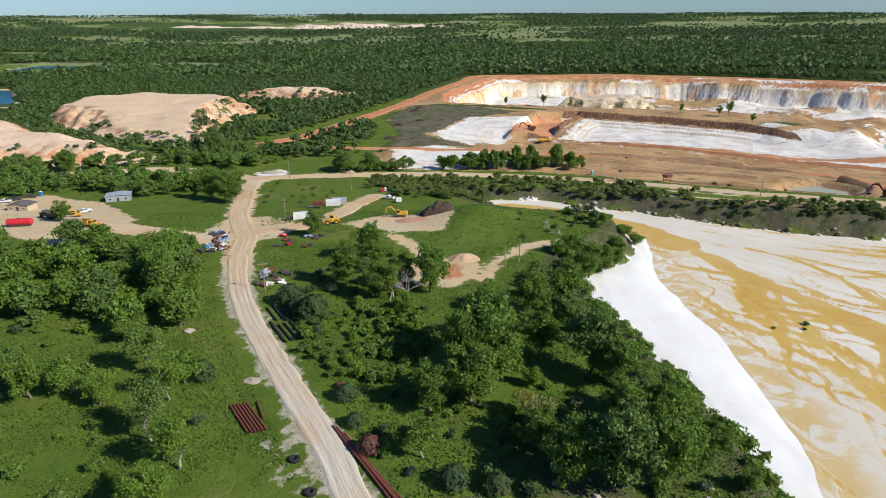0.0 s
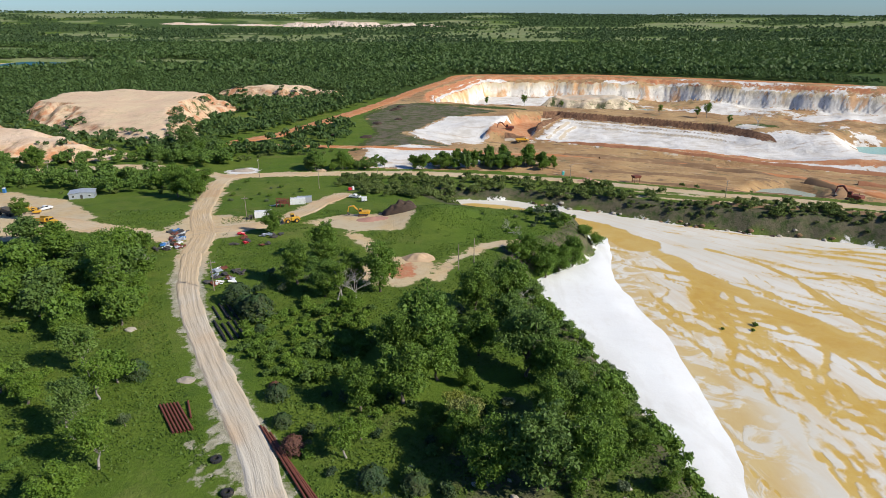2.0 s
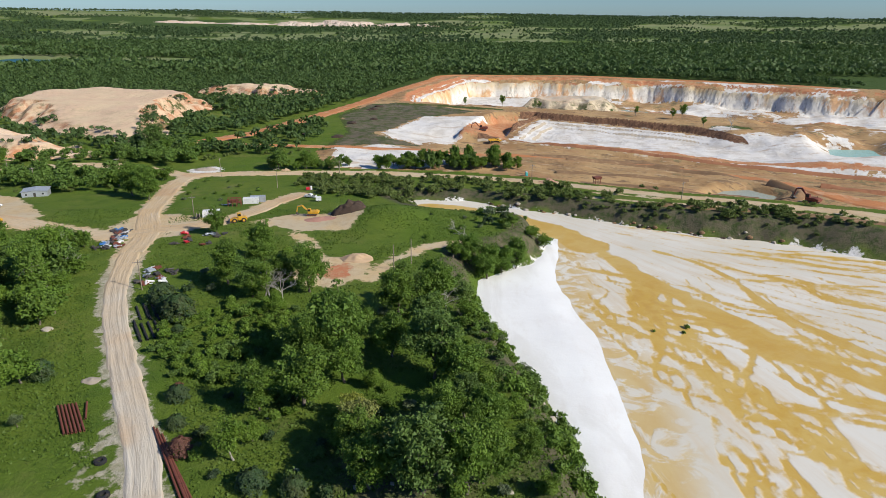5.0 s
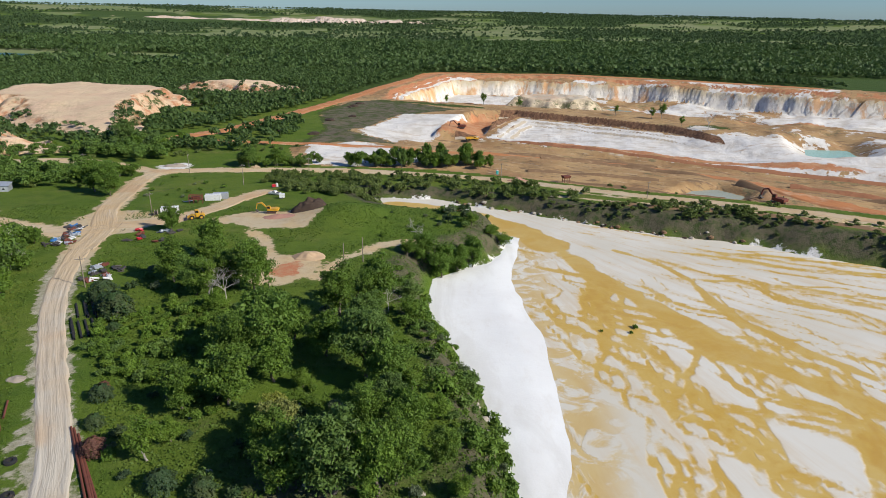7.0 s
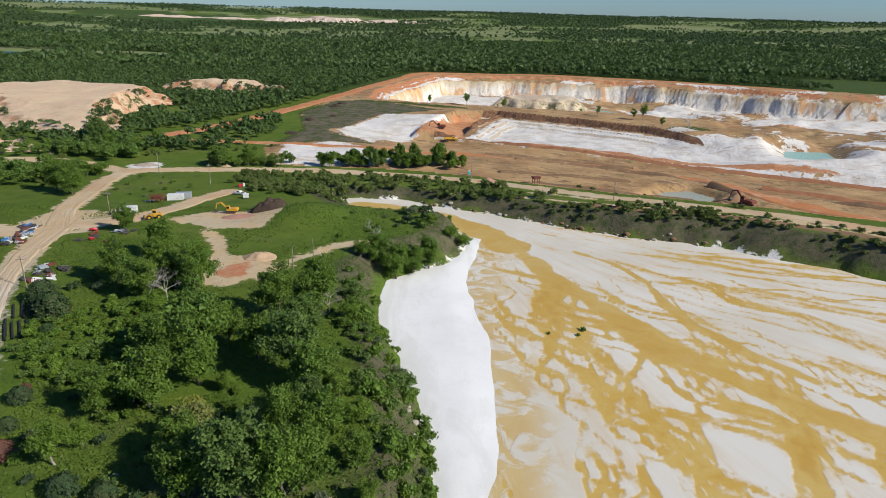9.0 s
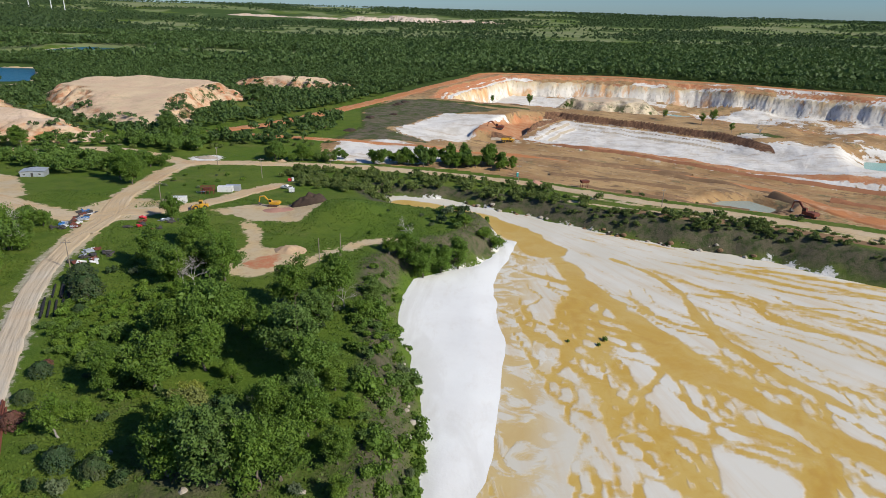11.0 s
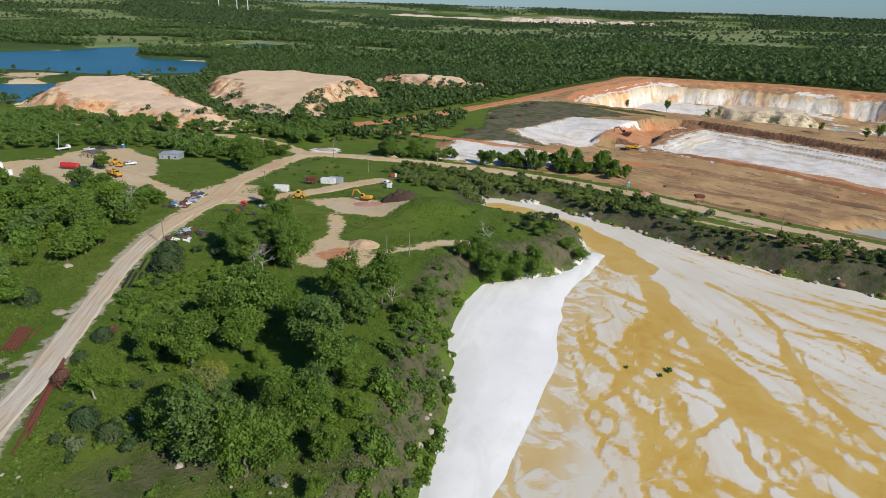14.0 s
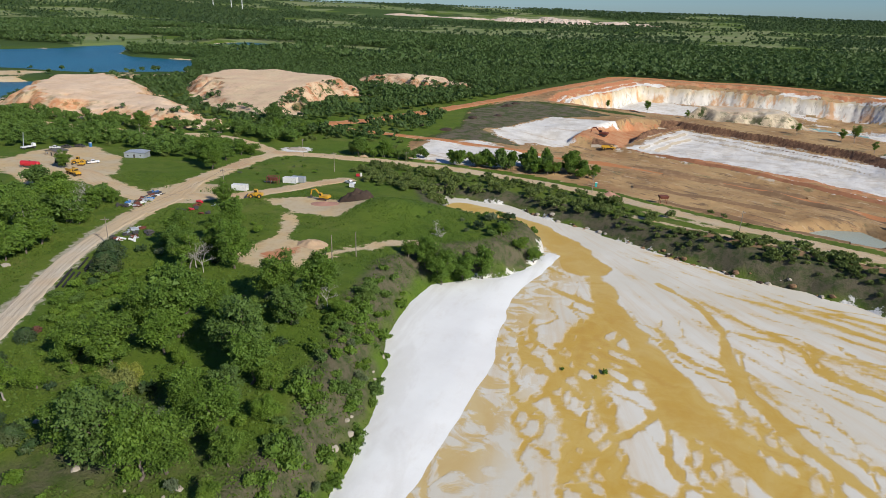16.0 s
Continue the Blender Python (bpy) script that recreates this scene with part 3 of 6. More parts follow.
mine = [(-1900, 3300), (-1100, 3150), (-300, 3450), (-60, 3700), (-500, 3900), (-1500, 3700)]


def open_land(x, y):
    """Pasture between the woods, in long patches; positive inside."""
    r = np.hypot(x - 45, y)
    v = np.where(r > 1150, 120 * rough(x, y * 1.7, 460, 3, 11) - 62 + 44 * smooth(r, 1300, 2600), -200)
    v = np.where(segdist(x, y, [(60, 1900), (560, 2020), (800, 1960)]) < 70 + 40 * rough(x, y, 200, 2, 12), 60, v)
    return np.where(segdist(x, y, [(-150, 2650), (160, 2700), (330, 2850)]) < 190 + 60 * rough(x, y, 240, 2, 13), 90, v)


field = open_land(X, Y)
mid = verts[faces].mean(1)
inq = within(mid[:, 0], mid[:, 1], QUARRY_EDGE) > 0
clipd = lambda v, k=40.0: np.clip(v, -k, k)
ground_attrs = {"bare": clipd(bare), "red": clipd(red), "white": clipd(white), "scrub": clipd(scrub), "field": clipd(field, 200), "verge": smooth(Y, 215, 150) * (segdist(X, Y, MAIN_ROAD) < 14), "woods": np.where((R > 700) & (field < 0), 1.0, 0.0)}


def sub(faces, attrs):
    used, inv = np.unique(faces, return_inverse=True)
    return verts[used], inv.reshape(faces.shape), {k: v[used] for k, v in attrs.items()}


v, f, a = sub(faces[~inq], ground_attrs)
tagged(new("ground", mesh_from("ground", v, f, GROUND, attrs=a)), "rolling green meadow and pasture with worn bare dirt patches", "ground", kind="structure")

gzx, gzy = np.gradient(Z.reshape(GX.shape), gx, axis=1), np.gradient(Z.reshape(GX.shape), gy, axis=0)
slope = np.hypot(gzx, gzy).ravel()
deep, bench = within(X, Y, DEEP), within(X, Y, BENCH)
face = smooth(slope, 0.4, 0.9) * (deep > -14)
cut = smooth(slope, 0.22, 0.5) * (X < 262) * (deep < 2) * (Y + 0.5 * X > 470) * (bench > -12)
qwhite = np.maximum.reduce([np.where(Y + 0.5 * X > 520, bench - 9, bench - 1) + 0.0, within(X, Y, WHITE_N), within(X, Y, WHITE_S), np.where(deep > 18, 0.5 + 18 * rough(X, Y, 60, 4, 12), -20),
                            np.where((X < 110) & (deep > 3), 6.0, -20), np.where((X > 235) & (Y + 0.5 * X > 560), -3 + 22 * rough(X, Y, 38, 4, 14), -20)])
qred = np.maximum.reduce([9 - segdist(X, Y, PIT_ROAD), within(X, Y, RAMP), 6 - segdist(X, Y, [(140, 398), (178, 382), (205, 364), (222, 344), (219, 312), (238, 280), (300, 225)]),
                          4 - np.abs(deep - 3), 3.5 - segdist(X, Y, [(131, 468), (183, 441), (228, 411), (300, 376)])])
qscrub = within(X, Y, [(-40, 400), (-36, 480), (-50, 560), (-30, 640), (0, 650), (70, 592), (20, 556), (-14, 470), (20, 440), (-30, 425)])
qgrass = np.maximum.reduce([6 - segdist(X, Y, [(0, 640), (30, 632), (90, 604)]), 10 - np.hypot((X - 262) / 1.6, Y - 508), 4 - segdist(X, Y, [(-42, 410), (-36, 480), (-52, 560), (-40, 600)])])
v, f, a = sub(faces[inq], {"white": clipd(qwhite), "red": clipd(qred), "scrub": clipd(qscrub), "grass": clipd(qgrass), "face": face, "cut": cut})
tagged(new("quarry_pit", mesh_from("quarry_pit", v, f, QUARRY, attrs=a)), "open quarry pit of white sand and red clay with stepped cut walls", "quarry", kind="structure")


def sheet(name, edge, z, material, step, pad, label, category, lift=None, attrs=None, uv=None):
    """A sheet over a polygon's bounds; the banks of the ground cover its rim."""
    xs, ys = [p[0] for p in edge], [p[1] for p in edge]
    ax, ay = np.arange(min(xs) - pad, max(xs) + pad + step, step), np.arange(min(ys) - pad, max(ys) + pad + step, step)
    mx, my = np.meshgrid(ax, ay)
    mx, my = mx.ravel(), my.ravel()
    keep = within(mx, my, edge) > -pad
    fc = grid_faces(len(ax), len(ay))
    fc = fc[keep[fc].all(1)]
    used, inv = np.unique(fc, return_inverse=True)
    mx, my = mx[used], my[used]
    mz = np.full(mx.shape, float(z)) + (lift(mx, my) if lift else 0)
    me = mesh_from(name, np.stack([mx, my, mz], 1), inv.reshape(fc.shape), material, uv(mx, my) if uv else None, {k: g(mx, my) for k, g in (attrs or {}).items()})
    return tagged(new(name, me), label, category, kind="structure")


def fan(mx, my):
    dx, dy = mx - 60, 285 - my
    return np.stack([np.arctan2(dx, dy + 8), np.log(np.hypot(dx, dy) + 20)], 1)


def braided_flow():
    """Streams let loose at the inlet wander down the flat, part and meet again; gives two fields of how much water ran where."""
    gen = np.random.default_rng(61)
    x0, y0, cell, nx, ny = 10.0, -70.0, 0.8, 380, 460

    def soften(a, sigma):
        k = np.exp(-0.5 * (np.arange(-int(3 * sigma) - 1, int(3 * sigma) + 2) / sigma) ** 2)
        k /= k.sum()
        a = np.apply_along_axis(lambda v: np.convolve(v, k, "same"), 0, a)
        return np.apply_along_axis(lambda v: np.convolve(v, k, "same"), 1, a)

    def run(n, lo, hi, power, wander, size, start, spread):
        grid = np.zeros((ny, nx))
        aim = lo + (hi - lo) * (np.arange(n) + gen.random(n)) / n
        px, py = 66 + gen.normal(size=n) * 3, 262 + gen.normal(size=n) * 3
        load = gen.uniform(0.35, 1.0, n) ** power
        first = start + spread * gen.random(n) ** 1.3
        phase, wave = gen.uniform(0, 6.28, n), size * gen.uniform(0.7, 1.5, n)
        for i in range(330):
            away = np.hypot(px - 66, py - 262)
            meander = np.sin(away * 6.28 / (2.6 * wave) + phase + 2.2 * rough(px, py, size * 2, 2, 40))
            common = rough(px, py, size * 1.2, 2, 48)
            # angle from due south, eastwards positive; the streams bend east with distance
            ang = aim + 0.12 * smooth(away, 40, 170) + wander * (0.8 * meander + 0.9 * common) * smooth(away, 0, 45)
            # the beach turns the water away
            near = segdist(px, py, BEACH_EDGE[12:]) < 4
            ang = np.where(near & (ang < 0.3), 0.3, ang)
            px, py = px + cell * np.sin(ang), py - cell * np.cos(ang)
            u, v = ((px - x0) / cell).astype(int), ((py - y0) / cell).astype(int)
            ok = (u >= 0) & (u < nx) & (v >= 0) & (v < ny)
            fade = 0.35 + 0.65 * smooth(rough(px + 9 * phase, py, 26, 2, 45), -0.45, 0.1)
            np.maximum.at(grid, (v[ok], u[ok]), (load * fade * smooth(away, first, first + 22))[ok])
        return grid

    west = run(30, -0.18, 0.62, 0.8, 0.85, 13, 14, 110)
    fine = run(64, -0.16, 0.90, 0.6, 0.7, 9, 30, 130)
    east = run(64, 0.60, 1.40, 0.8, 0.24, 22, 15, 130)
    thin = np.maximum.reduce([soften(west, 0.8) * 1.6, soften(fine, 0.6) * 1.15, soften(east, 0.65) * 0.95])
    broad = soften(west, 2.4) * 1.2 + soften(fine, 1.6) * 0.9 + soften(east, 1.6) * 1.2
    fields = [np.clip(thin, 0, 1.1), np.clip(broad, 0, 1.0)]

    def read(field):
        def value(mx, my):
            u, v = np.clip((mx - x0) / cell - 0.5, 0, nx - 2), np.clip((my - y0) / cell - 0.5, 0, ny - 2)
            i, j = u.astype(int), v.astype(int)
            fu, fv = u - i, v - j
            return (field[j, i] * (1 - fu) + field[j, i + 1] * fu) * (1 - fv) + (field[j + 1, i] * (1 - fu) + field[j + 1, i + 1] * fu) * fv
        return value

    return read(fields[0]), read(fields[1])


run_thin, run_broad = braided_flow()


def flow(mx, my):
    """The main channel and its eastern branch, with the braids on both sides."""
    wob = 3.2 * rough(mx, my, 22, 3, 51) + 1.6 * rough(mx, my, 6, 2, 52)
    main = smooth(2.6 + 2.2 * smooth(my, 250, 150) + wob - segdist(mx, my, STREAM), -2.5, 2.5)
    branch = smooth(1.6 + 0.6 * wob - segdist(mx, my, BRANCH), -1.8, 1.8)
    inlet = smooth(8.0 + wob - segdist(mx, my, STREAM[:5]), -2, 3)
    return np.maximum.reduce([0.95 * main * (0.72 + 0.35 * rough(mx, my, 9, 3, 53)) + 0.1 * main, 0.75 * branch, 0.8 * inlet, run_thin(mx, my)])


sheet("tailings_pond", POND_EDGE, POND_Z, POND, 0.95, 6, "pale tailings pond with braided ochre water streams", "pond",
      attrs={"flow": flow, "stain": run_broad, "shore": lambda mx, my: -within(mx, my, BEACH_EDGE)}, uv=fan)
sheet("sand_beach", BEACH_EDGE, POND_Z, BEACH, 1.5, 4, "smooth bank of bright white silica sand", "sand",
      lift=lambda mx, my: -0.35 + 0.95 * smooth(within(mx, my, BEACH_EDGE) + 1.2 * rough(mx, my, 12, 3, 20), -3, 12) + 0.16 * rough(mx, my, 20, 3, 21))
sheet("lake", LAKE_EDGE, -13.0, LAKE, 25.0, 60, "deep blue flooded lake with wooded shores", "lake")
sheet("lake_arm", LAKE_ARM, -13.0, LAKE, 25.0, 60, "narrow blue arm of the lake", "lake")
sheet("lagoon", LAGOON, -12.5, LAKE, 20.0, 50, "shallow blue lagoon beside the spoil heap", "lagoon")
sheet("pit_pool", TEAL_POOL, -19.0, TEAL, 3.0, 8, "bright teal pool among white sand hills", "pool")
sheet("pit_pool", FAR_POOL, -34.4, TEAL, 4.0, 9, "dull green pool on the pit floor", "pool")
sheet("pit_pool", PIT_POOL, -11.4, PUDDLE, 2.0, 5, "murky grey-green puddle on the clay floor", "puddle")


# ---- roads ----
RED_ROAD = simple("orange_clay_road", (0.50, 0.215, 0.09), 0.95, 0, 0.7, 0.12, (0.60, 0.40, 0.24), 0.1)

def resample(pts, step):
    """Points along a smooth curve through the plan's corners, with the way's side vector."""
    p = np.array(pts, float)
    q = [p[0]]
    for i in range(len(p) - 1):
        a, b, c, d = p[max(i - 1, 0)], p[i], p[i + 1], p[min(i + 2, len(p) - 1)]
        n = max(2, int(np.hypot(*(c - b)) / step))
        for k in range(1, n + 1):
            t = k / n
            q.append(0.5 * (2 * b + (c - a) * t + (2 * a - 5 * b + 4 * c - d) * t * t + (3 * b - a - 3 * c + d) * t ** 3))
    q = np.array(q)
    g = np.gradient(q, axis=0)
    g /= np.hypot(g[:, 0], g[:, 1])[:, None] + 1e-9
    return q, np.stack([g[:, 1], -g[:, 0]], 1)


def road(name, pts, width, label, step=1.6, material=ROAD, top=0.22):
    q, side = resample(pts, step)
    cols = np.linspace(-1, 1, 21)
    along = np.concatenate([[0], np.cumsum(np.hypot(*np.diff(q, axis=0).T))])
    vx = q[:, None, :] + side[:, None, :] * (cols * width / 2)[None, :, None]
    x, y = vx[..., 0].ravel(), vx[..., 1].ravel()
    u = np.tile(cols, len(q))
    s = np.repeat(along, len(cols))
    ragged = np.abs(u) + 0.16 * rough(x, y, 4.0, 3, 30)
    z = height(x, y) + top - (top + 0.3) * smooth(ragged, 0.72, 1.02)
    rut = np.exp(-((np.abs(u) - 0.42) / 0.1) ** 2) + 0.7 * np.exp(-((u - 0.1 + 0.1 * np.sin(s / 23)) / 0.08) ** 2)
    z -= 0.09 * rut + 0.05 * rough(s * 0.2, u * 6, 1.0, 2, 31)
    me = mesh_from(name, np.stack([x, y, z], 1), grid_faces(len(cols), len(q))[:, ::-1], material, np.stack([u * width / 2, s], 1))
    return tagged(new(name, me), label, "road", kind="structure")


road("road", MAIN_ROAD[:10], 6.8, "rutted pale dirt haul road through the meadow")
road("road", MAIN_ROAD[9:], 9.6, "tan dirt haul road along the quarry", material=TAN_ROAD)
road("road", WEST_ROAD, 10, "pale dirt side road", material=TAN_ROAD)
road("road", YARD_ROAD, 11, "dirt track into the equipment yard", material=TAN_ROAD)
road("road", PIT_ROAD, 11, "orange clay haul road round the pit", 4.0, RED_ROAD, 0.35)
road("road", PIT_TRACK, 9, "orange clay track beside the pit", 3.0, RED_ROAD, 0.3)
road("road", [(120, 405), (150, 395), (178, 381), (203, 363), (219, 342), (221, 318), (226, 298), (250, 268), (300, 228)], 14, "orange clay haul track across the pit floor", 3.0, RED_ROAD, 0.5)
road("road", EAST_TRACK, 10, "dirt track to the diggings", material=TAN_ROAD)


# ---- spoil heaps ----
HEAPS, HEAP_TOPS = [], []


def heap(name, edge, top, slope_run, material, label, seed, lean=(0, 0), step=2.4, bumps=1.5, ramp=None):
    """A flat-topped heap of dumped earth: the edge is its foot."""
    HEAPS.append(edge)
    xs, ys = [p[0] for p in edge], [p[1] for p in edge]
    ax, ay = np.arange(min(xs), max(xs) + step, step), np.arange(min(ys), max(ys) + step, step)
    mx, my = np.meshgrid(ax, ay)
    mx, my = mx.ravel(), my.ravel()
    gully = np.abs(rough(mx, my, slope_run * 0.75, 3, seed + 8))
    d = within(mx, my, edge) + 0.55 * slope_run * (0.35 - gully) + 0.32 * slope_run * rough(mx, my, slope_run * 1.4, 4, seed) + 0.16 * slope_run * rough(mx, my, slope_run * 0.4, 3, seed + 3)
    rise = 0.35 * smooth(d, 0, slope_run) + 0.65 * np.clip(d / slope_run, 0, 1)
    base = height(mx, my)
    cx, cy = np.mean(xs), np.mean(ys)
    flat = top + lean[0] * (mx - cx) + lean[1] * (my - cy) + bumps * rough(mx, my, 22, 4, seed + 5) + 1.8 * bumps * rough(mx, my, 75, 2, seed + 6)
    if ramp:
        flat = base + (flat - base) * np.clip((my - ramp[0] + 0.35 * (mx - cx)) / (ramp[1] - ramp[0]), 0.06, 1)
    z = base - 1.0 + (flat - base + 1.0) * np.clip(rise * 1.05 - 0.0, 0, 1)
    shape = (len(ay), len(ax))
    HEAP_TOPS.append((ax, ay, z.reshape(shape)))
    side = np.hypot(np.gradient(z.reshape(shape), step, axis=1), np.gradient(z.reshape(shape), step, axis=0)).ravel()
    fc = grid_faces(len(ax), len(ay))
    fc = fc[(d[fc] > -2).any(1)]
    used, inv = np.unique(fc, return_inverse=True)
    me = mesh_from(name, np.stack([mx, my, z], 1)[used], inv.reshape(fc.shape), material, attrs={"side": side[used]})
    return tagged(new(name, me), label, "spoil heap")


heap("spoil_mound", [(-400, 395), (-420, 470), (-385, 520), (-320, 500), (-262, 450), (-200, 415), (-170, 388), (-205, 372), (-262, 376), (-310, 372), (-350, 376)], 3.5, 30, HEAP_A,
     "broad heap of orange and cream spoil earth with eroded sides", 40, (-0.03, 0.035))
heap("spoil_mound", [(-255, 470), (-345, 560), (-360, 620), (-300, 655), (-215, 650), (-168, 615), (-185, 560), (-175, 500), (-150, 432), (-185, 428)], 3.5, 26, HEAP_B,
     "flat-topped tan spoil heap with red gullied flanks", 44, (0, 0.02), bumps=1.0, ramp=(440, 520))
heap("spoil_mound", [(-225, 690), (-190, 760), (-110, 750), (-80, 690), (-130, 665)], -1.5, 22, HEAP_B, "distant low spoil heap half grown over with brush", 47, bumps=4.5)
heap("sand_mound", [(120, 760), (135, 815), (185, 830), (245, 800), (262, 760), (225, 735), (170, 735)], -20, 34, HEAP_C, "grey and tan sand pile on the pit floor", 50, bumps=2.5)
far_gen = np.random.default_rng(53)
for cx, cy, lx, ly, top, label in ((-1560, 3440, 170, 45, 27, "long pale spoil bank of a mine near the horizon"), (-1240, 3430, 190, 50, 30, "long pale spoil bank of a mine near the horizon"),
                                   (-930, 3440, 150, 40, 26, "low pale spoil bank of a mine near the horizon"), (-640, 3450, 170, 60, 30, "pale pink spoil bank of a mine near the horizon"),
                                   (-400, 3480, 170, 70, 37, "stepped pale pink spoil bank of a mine near the horizon"), (-180, 3490, 130, 50, 29, "pale pink spoil bank of a mine near the horizon"),
                                   (-10, 3500, 90, 30, 25, "low pale spoil bank of a mine near the horizon")):
    ring_of = [(cx + lx * (0.8 + 0.4 * far_gen.random()) * math.cos(k * math.pi / 6), cy + ly * (0.7 + 0.6 * far_gen.random()) * math.sin(k * math.pi / 6)) for k in range(12)]
    heap("spoil_mound", ring_of, top, 45, HEAP_D, label, 53 + int(cx) % 7, step=9.0, bumps=4.5)


# ---- banks of pushed-up earth ----
def berm(pts, width, h, material, label, seed):
    q, side = resample(pts, 2.0)
    cols = np.linspace(-1, 1, 9)
    vx = q[:, None, :] + side[:, None, :] * (cols * width / 2)[None, :, None]
    x, y = vx[..., 0].ravel(), vx[..., 1].ravel()
    u = np.tile(cols, len(q))
    tall = np.clip(0.75 + 0.9 * rough(x, y, 14, 3, seed), 0.1, 2)
    z = height(x, y) + h * tall * np.clip(1 - np.abs(u) * (1 + 0.3 * rough(x, y, 6, 2, seed + 1)), 0, 1) - 0.3 * (np.abs(u) > 0.95)
    me = mesh_from("earth_bank", np.stack([x, y, z], 1), grid_faces(len(cols), len(q))[:, ::-1], material)
    return tagged(new("earth_bank", me), label, "earth bank", "earth banks")


BROWN_EARTH = simple("brown_earth", (0.25, 0.155, 0.085), 0.95, 0, 0.7, 0.25, (0.40, 0.27, 0.15), 0.1)
RED_EARTH = simple("red_earth", (0.36, 0.165, 0.085), 0.95, 0, 0.7, 0.25, (0.24, 0.11, 0.06), 0.1)
berm([(82, 484), (125, 457), (177, 430), (222, 402), (290, 366), (400, 305)], 6, 0.7, RED_EARTH, "red earth bank along the white bench", 90)
berm([(112, 392), (150, 388), (180, 374), (205, 354), (213, 335)], 7, 2.0, BROWN_EARTH, "rough brown earth bank beside the clay track", 91)
berm([(205, 326), (212, 312), (206, 300), (196, 296)], 7, 2.6, BROWN_EARTH, "dark earth bank beside the murky puddle", 92)
berm([(118, 268), (140, 257), (170, 247), (205, 227), (240, 202)], 7, 1.0, BROWN_EARTH, "brown earth ridge on the terrace above the pond", 89)
berm([(112, 322), (135, 308), (160, 296), (180, 286)], 6, 1.4, BROWN_EARTH, "rough brown earth bank beside the haul road", 93)
berm([(98, 350), (130, 342), (165, 332)], 6, 1.2, BROWN_EARTH, "low brown earth ridge across the clay floor", 94)
berm([(96, 420), (120, 412), (160, 404), (185, 392)], 8, 1.8, BROWN_EARTH, "lumpy brown earth ridge across the clay floor", 95)
berm([(236, 332), (270, 312), (330, 275), (400, 240)], 8, 2.0, RED_EARTH, "red earth bank beside the clay track", 96)
berm([(250, 300), (300, 262), (360, 225)], 7, 1.8, BROWN_EARTH, "brown earth bank beside the clay track", 97)


# ---- vegetation ----
rng = np.random.default_rng(7)


def tube(p0, p1, r0, r1, sides=6):
    p0, p1 = np.array(p0, float), np.array(p1, float)
    d = p1 - p0
    d /= np.linalg.norm(d) + 1e-9
    a = np.cross(d, (0.3, 0.9, 0.1))
    a /= np.linalg.norm(a)
    b = np.cross(d, a)
    t = np.linspace(0, 2 * np.pi, sides, endpoint=False)
    ring = np.cos(t)[:, None] * a + np.sin(t)[:, None] * b
    v = np.concatenate([p0 + ring * r0, p1 + ring * r1])
    i = np.arange(sides)
    j = (i + 1) % sides
    return v, np.stack([i, j, j + sides, i + sides], 1)


def join(pieces):
    vs, fs, n = [], [], 0
    for v, f in pieces:
        vs.append(v)
        fs.append(f + n)
        n += len(v)
    return np.concatenate(vs), np.concatenate(fs)


def leaves(centres, outward, size, spread=0.75, gen=rng):
    """A three-cornered spray for each leaf clump, tilted about its outward way."""
    n = len(centres)
    nrm = outward + spread * gen.normal(size=(n, 3))
    nrm /= np.linalg.norm(nrm, axis=1)[:, None] + 1e-9
    a = np.cross(nrm, gen.normal(size=(n, 3)))
    a /= np.linalg.norm(a, axis=1)[:, None] + 1e-9
    b = np.cross(nrm, a)
    s = size * gen.uniform(0.7, 1.5, n)[:, None]
    k = gen.uniform(0.55, 1.0, n)[:, None]
    v = np.stack([centres - a * s, centres + a * s * 0.8 - b * s * k * 0.7, centres + a * s * 0.5 + b * s * k], 1).reshape(-1, 3)
    return v, np.arange(3 * n).reshape(n, 3)


def lobes_of(count, rx, rz, cz, lobe, gen, low=-0.75):
    out = []
    while len(out) < count:
        p = gen.normal(size=3)
        p /= np.linalg.norm(p)
        p *= gen.uniform(0.35, 0.86)
        if p[2] < low:
            continue
        out.append((p * (rx, rx, rz) + (0, 0, cz), lobe * gen.uniform(0.45, 1.3)))
    return out


def crown_points(lobes, n, gen, squash=0.8):
    w = np.array([l[1] ** 2 for l in lobes])
    pick = gen.choice(len(lobes), n, p=w / w.sum())
    c, r = np.array([lobes[i][0] for i in pick]), np.array([lobes[i][1] for i in pick])
    d = gen.normal(size=(n, 3))
    d /= np.linalg.norm(d, axis=1)[:, None]
    d[:, 2] = np.where(d[:, 2] < -0.4, -d[:, 2], d[:, 2])
    rad = r * np.where(gen.random(n) < 0.16, gen.uniform(1.05, 1.4, n), gen.uniform(0.5, 1.08, n))
    return c + d * rad[:, None] * (1, 1, squash), d


def tree_thing(name, label, category, trunk_mesh, crown_mesh, hide=True):
    root = tagged(new(name), label, category)
    for nm, me in (("trunk", trunk_mesh), ("crown", crown_mesh)):
        ob = new(nm, me)
        ob.parent = root
    return root


